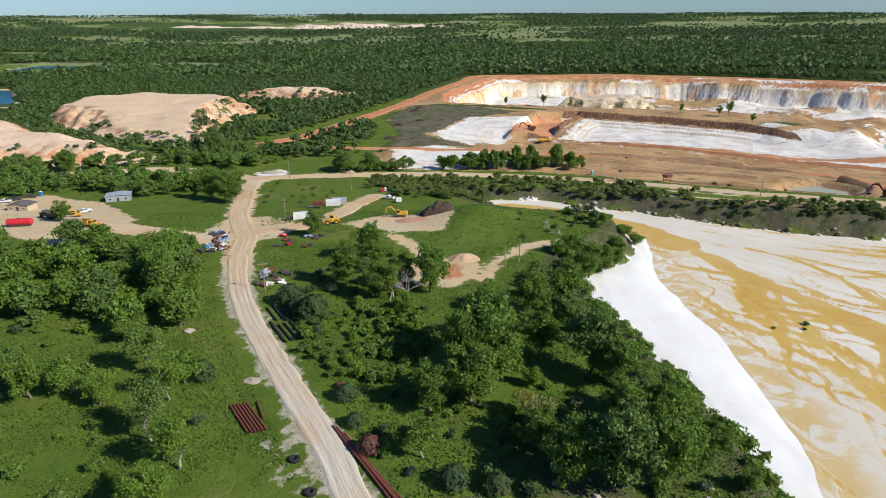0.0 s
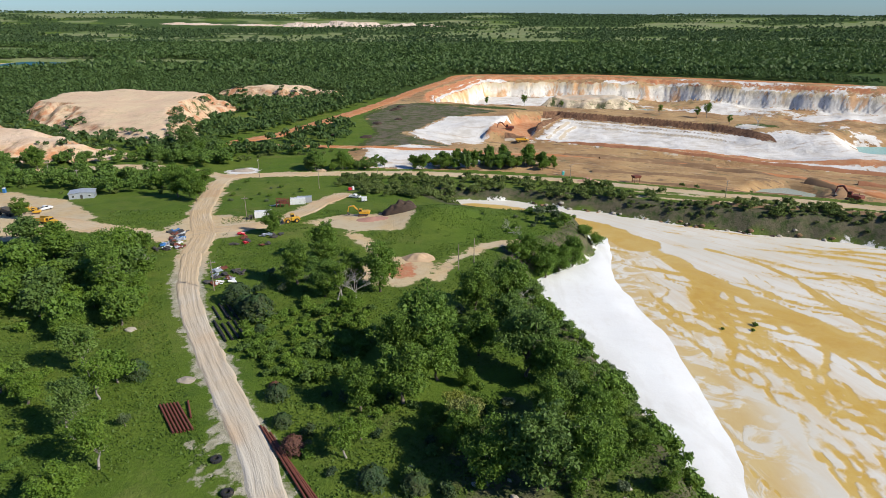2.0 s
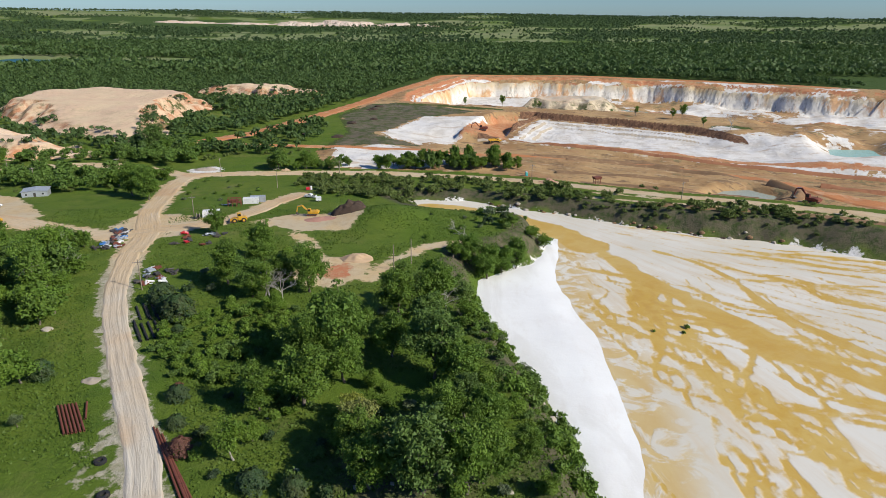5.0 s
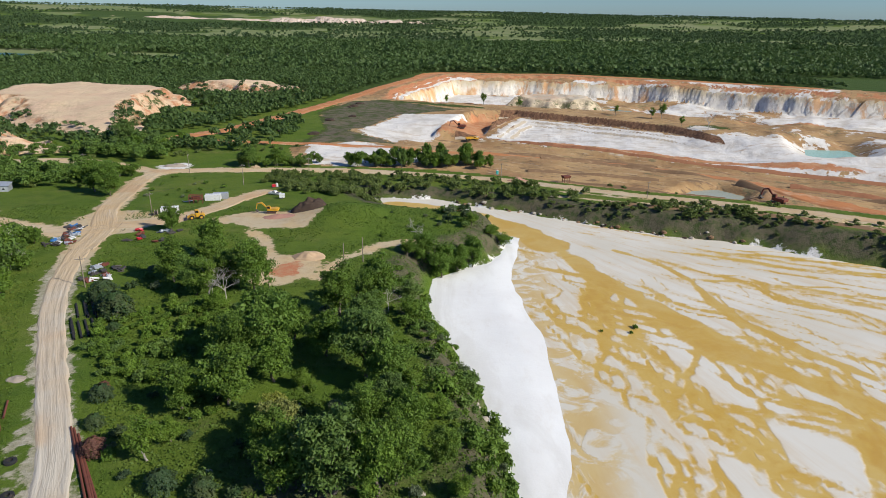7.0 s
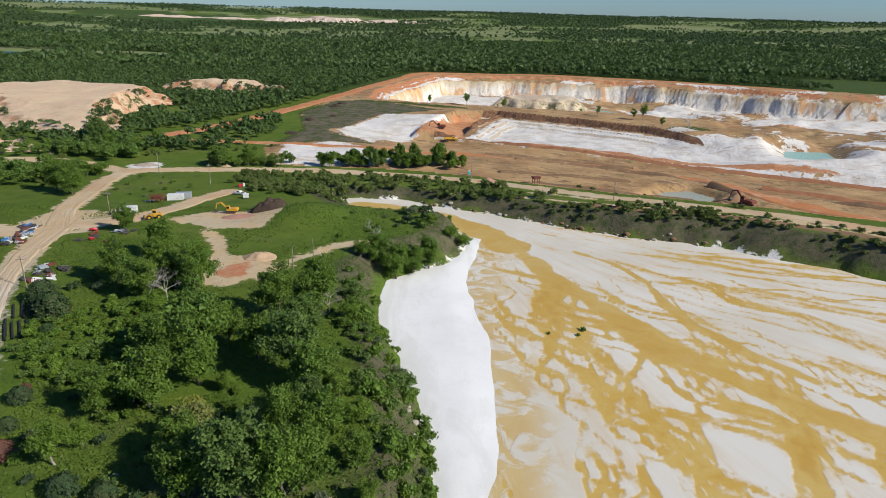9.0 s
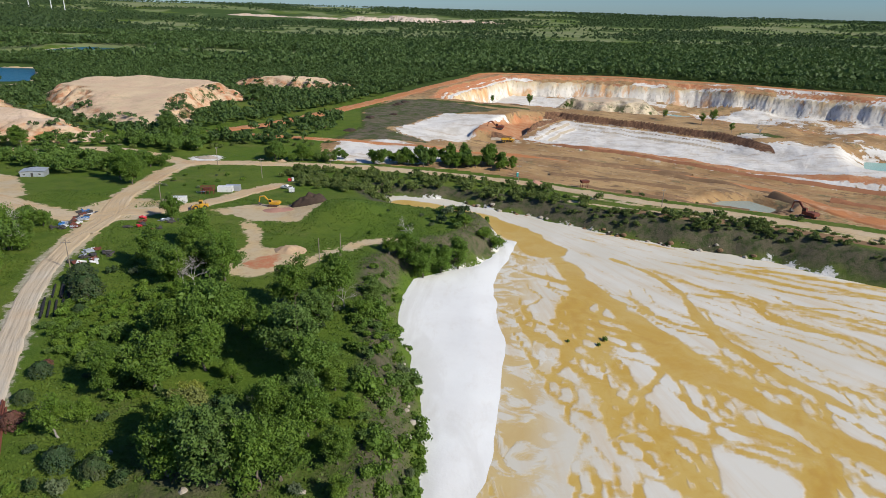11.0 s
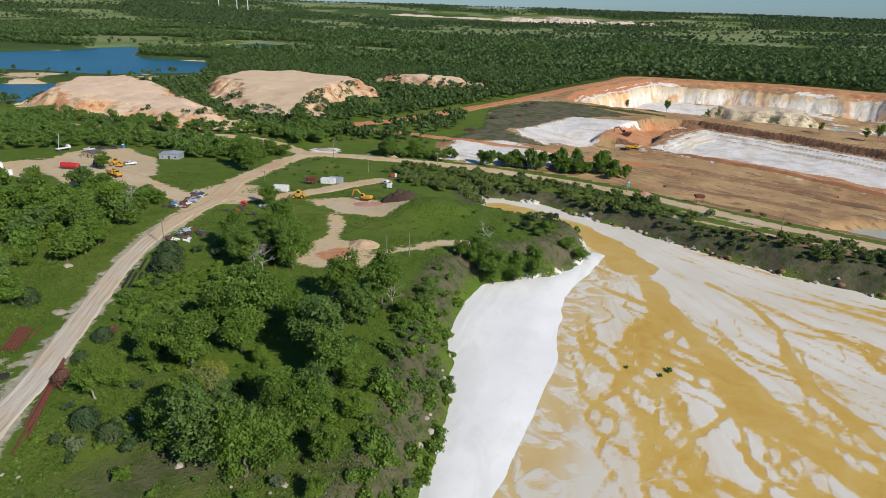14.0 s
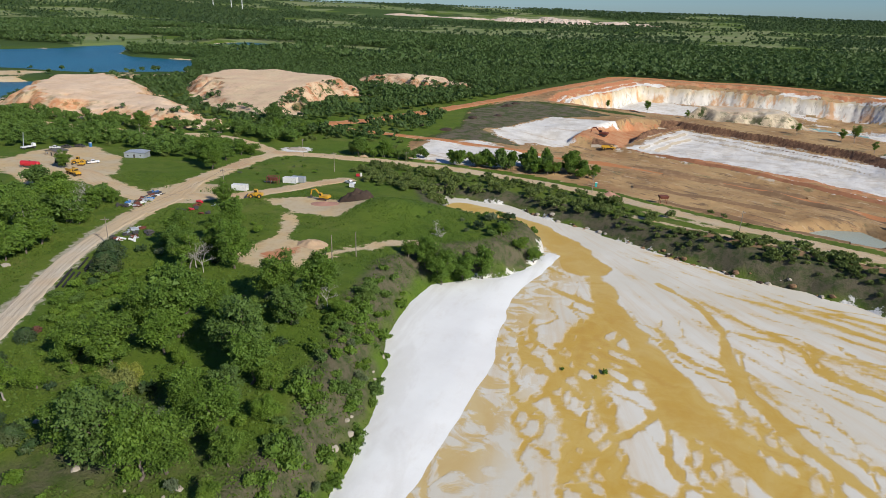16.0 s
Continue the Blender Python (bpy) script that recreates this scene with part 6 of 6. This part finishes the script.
def pipe(p, q, r, material=RUST, label="rusty red-brown steel pipe lying in the grass", group="stacked pipes"):
    bm = bmesh.new()
    p, q = Vector(p), Vector(q)
    rot = (q - p).to_track_quat("Z", "Y").to_matrix()
    prof = [(r, 0), (r, 1), (r * 0.86, 1), (r * 0.86, 0)]
    loops = [[bm.verts.new(p.lerp(q, t) + rot @ Vector((a * math.cos(k * math.pi / 5), a * math.sin(k * math.pi / 5), 0))) for a, t in prof] for k in range(10)]
    for k in range(10):
        a, b = loops[k], loops[(k + 1) % 10]
        for j in range(4):
            bm.faces.new((a[j], b[j], b[(j + 1) % 4], a[(j + 1) % 4]))
    bmesh.ops.recalc_face_normals(bm, faces=bm.faces)
    return tagged(part("steel_pipe", bm, material), label, "pipe", group)


def tyre(x, y, label="large worn black haul-truck tyre lying by the road", r=0.95):
    ob = tagged(part("tyre", ring((0, 0, 0), (0, 0, 1), r, 0.6, r * 0.5, 28), BLACK), label, "tyre", "tyres along the road")
    ob.matrix_basis = mat_at(x, y, rng.uniform(0, 360), 0.26)
    bm = bmesh.new()
    for i in range(24):
        t = 2 * math.pi * i / 24
        c = Vector((math.cos(t), math.sin(t), 0)) * r
        box(c.x - 0.05, c.x + 0.05, c.y - 0.05, c.y + 0.05, -0.26, 0.26, 0, bm)
    tread = part("tread", bm, BLACK, ob)
    return ob


def rock(x, y, s, material=STONE, label="pale limestone boulder in the grass", flat=0.6, name="boulder", category="boulder", lift=0.0):
    bm = bmesh.new()
    bmesh.ops.create_icosphere(bm, subdivisions=2, radius=1.0)
    off = Vector((x * 0.37, y * 0.53, s))
    for v in bm.verts:
        v.co *= 1 + 0.45 * noise.noise(v.co * 1.3 + off) + 0.15 * noise.noise(v.co * 3.1 + off)
        v.co.z *= flat
    ob = tagged(part(name, bm, material), label, category, "boulders" if name == "boulder" else "")
    ob.matrix_basis = mat_at(x, y, rng.uniform(0, 360), lift) @ Matrix.Scale(s, 4)
    return ob


def mound(x, y, rx, ry, h, material, label, name="soil_mound", seed=80, turn=0.0, sharp=1.0):
    """A tipped heap: a cone of loose material with a lumpy skin."""
    n = 33
    u = np.linspace(-1, 1, n)
    mx, my = np.meshgrid(u, u)
    mx, my = mx.ravel(), my.ravel()
    d = np.hypot(mx, my) * (1 + 0.28 * rough(mx, my, 0.8, 3, seed))
    z = np.clip(1 - d, 0, 1) ** sharp * h * (1 + 0.7 * rough(mx, my, 0.45, 4, seed + 1))
    c, s = math.cos(radians(turn)), math.sin(radians(turn))
    wx, wy = x + mx * rx * c - my * ry * s, y + mx * rx * s + my * ry * c
    z = height(wx, wy) + z - 0.35 * smooth(d, 0.85, 1.0)
    fc = grid_faces(n, n)
    fc = fc[(d[fc] < 1.15).all(1)]
    used, inv = np.unique(fc, return_inverse=True)
    return tagged(new(name, mesh_from(name, np.stack([wx, wy, z], 1)[used], inv.reshape(fc.shape), material)), label, "soil mound")


# by the junction
container(-55.5, 239, 12)
container(-47.5, 265, 8, 6.1, WHITE, "white steel storage container beside a rusty frame")
container(-45.5, 268.5, 8, 6.1, GREY, "grey steel storage container beside a rusty frame")
spool = thing("cable_spool", "weathered wooden cable spool standing on edge", "cable spool", mat_at(-59.5, 236, 15, 1.1))
for s in (-0.55, 0.55):
    part("flange", rod((s - 0.05, 0, 0), (s + 0.05, 0, 0), 1.15, 18), WOODEN, spool)
part("drum", rod((-0.5, 0, 0), (0.5, 0, 0), 0.6, 14), DARK, spool)
rig = thing("screening_rig", "rusty open steel screening frame", "screening rig", mat_at(-52.5, 259, 10))
for i in range(4):
    for j in (-1, 1):
        part("post", box(-2.6 + 1.7 * i - 0.1, -2.6 + 1.7 * i + 0.1, j * 1.1 - 0.1, j * 1.1 + 0.1, 0, 3.6 - 0.2 * (i % 2), 0.01), RUST, rig)
for j in (-1, 1):
    for z in (1.6, 3.3):
        part("beam", box(-2.8, 2.7, j * 1.1 - 0.09, j * 1.1 + 0.09, z, z + 0.2, 0.01), RUST, rig)
part("deck", box(-2.6, 2.6, -1, 1, 1.82, 1.92, 0), RUST, rig)
part("hopper", box(-1.4, 1.4, -0.9, 0.9, 1.93, 2.9, 0.03, top=(-0.5, -0.2)), RUST, rig)
loader(-43, 231, 200, "yellow wheel loader with a wide dark bucket")
excavator(-17, 239.5, 178, "yellow tracked excavator at the diggings", 1.0)
mound(-3, 240, 7.5, 5.0, 6.0, DARK_SOIL, "steep heap of dark freshly dug topsoil", seed=81, turn=20, sharp=1.0)
mound(-13, 233, 7, 3.5, 0.9, PINK_SHALE, "low spread of pink broken shale", seed=84)
mound(6, 190, 5.5, 4, 2.2, TAN_SAND, "small cone of tan sand", seed=82)
mound(88, 320, 6, 3.5, 1.8, PINK_SHALE, "small heap of pink shale beside the road", seed=85)
mound(-52, 352, 3, 2, 1.2, TAN_SAND, "small cone of tan sand", seed=86)
mound(-96, 353, 7, 4, 1.6, PALE_RUBBLE, "bank of pale gravel by the crossroads", seed=87)
mound(-40.5, 117, 2.4, 1.6, 0.5, PALE_RUBBLE, "small pile of pale rubble in the grass", seed=88)
rock(-62, 139.5, 1.2, STONE, "large pale boulder in the mown grass")
pickup(-25, 279, 160, WHITE, "white pickup truck parked on the grass")
box_t = thing("utility_box", "small white box trailer with a dark open end", "trailer", mat_at(-20, 271, 10))
part("body", box(-1.2, 1.2, -0.9, 0.9, 0.45, 2.1, 0.05), WHITE, box_t)
# flat dark panel painted in for the shaded inside of the open end
part("door", box(1.202, 1.24, -0.75, 0.75, 0.55, 2.0, 0.01), DARK, box_t)
for s in (-1, 1):
    add_wheel(box_t, (0, s * 0.95, 0.35), 0.35, 0.22)
pump = thing("pump_unit", "red and white pump unit on a skid", "pump", mat_at(-29, 297, 20))
part("engine", box(-1.4, 0.2, -0.6, 0.6, 0.3, 1.5, 0.08), RED, pump)
part("tank", rod((0.9, 0, 0.3), (0.9, 0, 1.9), 0.55, 14), WHITE, pump)
part("skid", box(-1.7, 1.7, -0.8, 0.8, 0, 0.3, 0.02), DARK, pump)
trough = thing("steel_trough", "pale metal trough lying in the grass", "trough", mat_at(-57, 262, 40))
part("basin", prism([(-1.8, 0), (1.8, 0), (2.0, 0.6), (1.88, 0.6), (1.7, 0.12), (-1.7, 0.12), (-1.88, 0.6), (-2.0, 0.6)], -0.5, 0.5), GREY, trough)
toilet(80, 341, 190, AQUA, "teal portable toilet beside the haul road")

# equipment yard
shed(-178, 261, -5, 9, 6, 2.6, TAN, SHINGLE, "tan site office with a brown roof", 0.7, "site_office")
shed(-147, 281, 20, 10, 7.5, 2.7, GREY, GREY, "low grey sheet-metal shed in the grass", 0.45, "metal_shed")
tanker(-160, 231, 8, "glossy red tank trailer in the yard")
dump_truck(-133, 229, -20, "yellow articulated dump truck parked at the yard's edge")
dump_truck(-156, 243, 150, "dark dump truck parked in the yard", DARK)
loader(-152, 250, 30, "yellow wheel loader parked with other machines")
excavator(-147, 246, 200, "small yellow excavator parked in the yard", 0.7)
pickup(-195, 275, 10, WHITE, "white pickup truck parked by the office")
pickup(-194, 281, 15, DARK, "black pickup truck parked by the office")
pickup(-191, 287, 12, DARK, "black pickup truck parked by the office")
pickup(-148, 254, 60, WHITE, "white pickup truck parked among machines")
toilet(-189, 292, 180, BLUE, "bright blue portable toilet at the yard's edge")
crane = thing("crane_truck", "white truck with a tall pale boom", "truck", mat_at(-204, 267, 80))
part("chassis", box(-3.6, 3.6, -0.9, 0.9, 0.7, 1.1, 0.03), DARK, crane)
c = part("cab", box(2.0, 3.7, -1.1, 1.1, 1.12, 2.7, 0.1, top=(0.2, 0.1)), WHITE, crane)
part("windscreen", box(3.56, 3.66, -0.9, 0.9, 1.8, 2.5, 0), GLASS_DARK, c)
part("deck", box(-3.6, 1.9, -1.1, 1.1, 1.12, 1.6, 0.03), WHITE, crane)
part("boom", rod((-2.4, 0, 1.6), (-1.2, 0, 9.0), 0.22, 8, 0.12), GREY, crane)
for s in (-1, 1):
    for ax in (2.6, -2.4):
        add_wheel(crane, (ax, s * 0.95, 0.5), 0.5, 0.35)
container(-190, 219, 60, 4.5, WHITE, "pale box container beside the western clearing", "storage_box")
wt = thing("water_tank", "white upright plastic water tank", "tank", mat_at(-173, 212, 0))
part("drum", rod((0, 0, 0), (0, 0, 2.2), 1.0, 18), WHITE, wt)
part("dome", rod((0, 0, 2.2), (0, 0, 2.6), 1.0, 18, 0.35), WHITE, wt)
part("lid", rod((0, 0, 2.6), (0, 0, 2.75), 0.3, 12), DARK, wt)

# quarry machines and trees
excavator(68, 505, 170, "dark excavator on the orange clay ramp", 1.5, colour=RUST)
dump_truck(75, 476, 10, "dusty dump truck on the orange clay ramp")
excavator(207, 290, 120, "dusty excavator on the red clay track", 1.5, colour=RUST)
conv = thing("loading_chute", "rusty loading chute beside the haul road", "chute", mat_at(112, 316, 20))
for sx in (-1, 1):
    for sy in (-1, 1):
        part("leg", box(sx * 1.4 - 0.1, sx * 1.4 + 0.1, sy - 0.1, sy + 0.1, 0, 2.4, 0.01), RUST, conv)
part("hopper", box(-1.7, 1.7, -1.3, 1.3, 2.4, 3.6, 0.03, top=(-0.4, -0.3)), RUST, conv)
for x, y, r in [(232, 549, 4.6), (240, 548, 5.0), (60, 632, 4.0), (95, 622, 4.4), (128, 610, 3.6), (206, 566, 3.4), (244, 512, 3.8)]:
    sparse(x, y, 0.8 * r, None, 1.35)

# poles and lines
line = [(-158, 299, 10), (-83, 337, 10), (-45, 302, 10), (-61, 236, 9), (-50, 164, 9), (18, 180, 8), (23, 186, 8), (80, 322, 9), (-135, 333, 10), (-190, 330, 10), (-20, 336, 9), (140, 276, 8)]
for i, (x, y, h) in enumerate(line):
    pole(x, y, h, 20 * (i % 3) + (70 if i in (0, 1) else 0), "slim weathered utility pole" if i in (5, 6) else "weathered wooden utility pole with crossarm", i not in (5, 6))
for a, b in ((2, 3), (3, 4), (1, 2), (0, 8)):
    (xa, ya, ha), (xb, yb, hb) = line[a], line[b]
    wire((xa, ya, at(xa, ya) + ha - 0.6), (xb, yb, at(xb, yb) + hb - 0.6), 1.2)

# pipes and tyres by the road
for k in range(6):
    x0, x1 = -42.2 + 0.62 * k, -36.0 + 0.62 * k
    pipe((x0, 107.6 + 0.15 * k, at(x0, 108) + 0.3), (x1, 98.4 + 0.2 * k, at(x1, 98.6) + 0.3), 0.22)
pipe((-37.2, 108.8, at(-37, 109) + 0.3), (-34.6, 103.2, at(-35, 103) + 0.3), 0.2)
for k, (x0, y0, x1, y1) in enumerate([(-20.9, 100.4, -8.4, 80.6), (-20.2, 100.0, -7.7, 80.9), (-18.6, 98.4, -6.9, 80.2), (-17.2, 95.2, -6.0, 78.2), (-16.6, 95.0, -5.2, 78.6), (-15.2, 92.8, -3.6, 74.4)]):
    pipe((x0, y0, at(x0, y0) + 0.32), (x1, y1, at(x1, y1) + 0.32), 0.2, RUST, "long rusty red-brown steel pipe beside the dirt road", "long pipes")
for x, y in ((-26, 91), (-21.7, 83), (-18.3, 75.8), (-13.2, 66.8)):
    tyre(x, y)
# black plastic pipe bundles
for k in range(7):
    x0, y0 = -46.6 + 0.75 * k + 0.2 * (k % 2), 152.6 + 0.9 * ((k * 5) % 3)
    pipe((x0, y0, at(x0, y0) + 0.25), (x0 + 4.4, y0 - 7.6, at(x0 + 4.4, y0 - 7.6) + 0.25), 0.26, BLACK, "black plastic pipe in a roadside stack", "black pipes")
for k in range(5):
    x0, y0 = -43.6 + 1.25 * k, 144.2 - 0.8 * ((k * 3) % 4)
    pipe((x0, y0, at(x0, y0) + 0.25), (x0 + 5.0, y0 - 8.2, at(x0 + 5.0, y0 - 8.2) + 0.25), 0.28, BLACK, "black plastic pipe in a roadside stack", "black pipes")


# scrap by the road
def scrap(x, y, material, label, seed):
    """A crumpled piece of scrap made of bent plates and bars."""
    gen = np.random.default_rng(seed)
    bm = bmesh.new()
    for _ in range(5):
        a, b, c = gen.uniform(0.3, 1.3), gen.uniform(0.15, 0.7), gen.uniform(0.1, 0.45)
        sub = bmesh.new()
        box(-a, a, -b, b, 0, c, 0.03, sub)
        sub.transform(pose(gen.uniform(-0.9, 0.9), gen.uniform(-0.8, 0.8), gen.uniform(0, 0.5), gen.uniform(-25, 25), gen.uniform(-25, 25), gen.uniform(0, 180)))
        me = bpy.data.meshes.new("scrap")
        sub.to_mesh(me)
        sub.free()
        bm.from_mesh(me)
        bpy.data.meshes.remove(me)
    ob = tagged(part("scrap_metal", bm, material), label, "scrap", "scrap beside the road")
    ob.matrix_basis = mat_at(x, y, gen.uniform(0, 360))


kinds = [(BLUE, "crumpled blue scrap metal"), (DARK, "dark twisted scrap metal"), (WHITE, "white sheet-metal scrap"), (RUST, "rusty broken scrap metal"), (GREY, "grey sheet-metal scrap"), (RED, "red scrap machine part")]
for i in range(30):
    t = rng.uniform(0, 1)
    mt, lb = kinds[[0, 1, 4, 3, 1, 1, 4, 1, 3, 2][i % 10]]
    scrap(-82 + 7 * t + rng.normal() * 1.6, 222 - 28 * t * 0.9 + rng.normal() * 2.5, mt, lb + " beside the road", 300 + i)
for i in range(14):
    mt, lb = kinds[[1, 3, 4, 2, 1][i % 5]]
    scrap(rng.uniform(-56, -46), rng.uniform(168, 182), mt, lb + " under the pole", 340 + i)
for i in range(12):
    mt, lb = kinds[[1, 3, 5, 4, 1][i % 5]]
    scrap(rng.uniform(-58, -42), rng.uniform(203, 216), mt, lb + " by the turning", 360 + i)
for i in range(16):
    x, y = rng.uniform(-5, 48), rng.uniform(70, 112)
    if clear(x, y, 1)[0]:
        rock(x, y, rng.uniform(0.3, 0.75))
for i in range(14):
    d = i / 13
    rock(56 - 10 * d + rng.normal() * 0.6, 104 + 60 * d + rng.normal() * 2, rng.uniform(0.4, 1.0), STONE, "pale rock on the steep bank above the sand")

# rocks and brush piles
for i in range(90):
    d = i / 89
    k = np.interp(d, [0, 0.25, 0.5, 0.75, 1], [45, 78, 108, 134, 165]), np.interp(d, [0, 0.25, 0.5, 0.75, 1], [290, 273, 256, 242, 232])
    rock(k[0] + rng.normal() * 1.0, k[1] + rng.normal() * 1.2 + 1.0, rng.uniform(0.3, 1.3), (STONE, DARK_SOIL, BROWN_EARTH)[i % 3], ("pale rock on the pond bank", "dark earth clod on the pond bank", "brown earth clod on the pond bank")[i % 3])
for x, y, s in ((-26, 600, 5), (-22, 618, 4), (-62, 469, 4), (-39, 461, 4.5), (-36, 520, 4), (-20, 540, 3.5)):
    rock(x, y, s, DARK_SOIL, "low dark pile of bulldozed brush", 0.4, "brush_pile", "brush pile")

# fallen branches
for x, y, s in ((39, 217, 1.3), (41, 219, 1.0), (37, 216, 0.9)):
    ob = tagged(new("fallen_tree", SNAGS[0]), "pile of bleached fallen branches on the knoll", "fallen tree", "fallen branches")
    ob.matrix_basis = pose(x, y, at(x, y) + 0.4, 84, 10, x * 70) @ Matrix.Scale(s * 0.6, 4)

# drifted bushes on the pond
for x, y, s in ((101, 162, 1.0), (99, 159, 0.7), (91, 160, 0.6)):
    ob = tagged(new("bush", BUSHES[1]), "small green bush stranded on the tailings flat", "bush")
    ob.matrix_basis = pose(x, y, POND_Z - 0.1, 0, 0, x) @ Matrix.Diagonal((s * 0.7, s * 0.45, s * 0.5, 1))


# wind turbines on the horizon
def turbine(x, y, turn):
    r = thing("wind_turbine", "tall white wind turbine on the horizon", "wind turbine", mat_at(x, y, turn), "wind turbines")
    part("tower", rod((0, 0, -2), (0, 0, 82), 2.4, 14, 1.4), WHITE, r)
    part("nacelle", box(-2, 2, -5, 4, 81, 85, 0.6), WHITE, r)
    hub = part("hub", rod((0, -6.5, 83), (0, -5, 83), 1.2, 12, 1.8), WHITE, r)
    for k in range(3):
        a = radians(30 + 120 * k)
        part("blade", prism([(-0.4, 1.5), (0.6, 1.5), (1.6, 9), (0.2, 42), (-0.2, 42), (-0.7, 9)], -0.25, 0.25), WHITE, r).matrix_basis = Matrix.Translation((0, -5.8, 83)) @ Matrix.Rotation(a, 4, "Y")
    return r


for x, y, t in ((-3300, 3000, 20), (-3120, 3040, 35), (-2240, 3130, 15), (-2090, 3080, 30), (-2010, 3060, 10)):
    turbine(x, y, t)
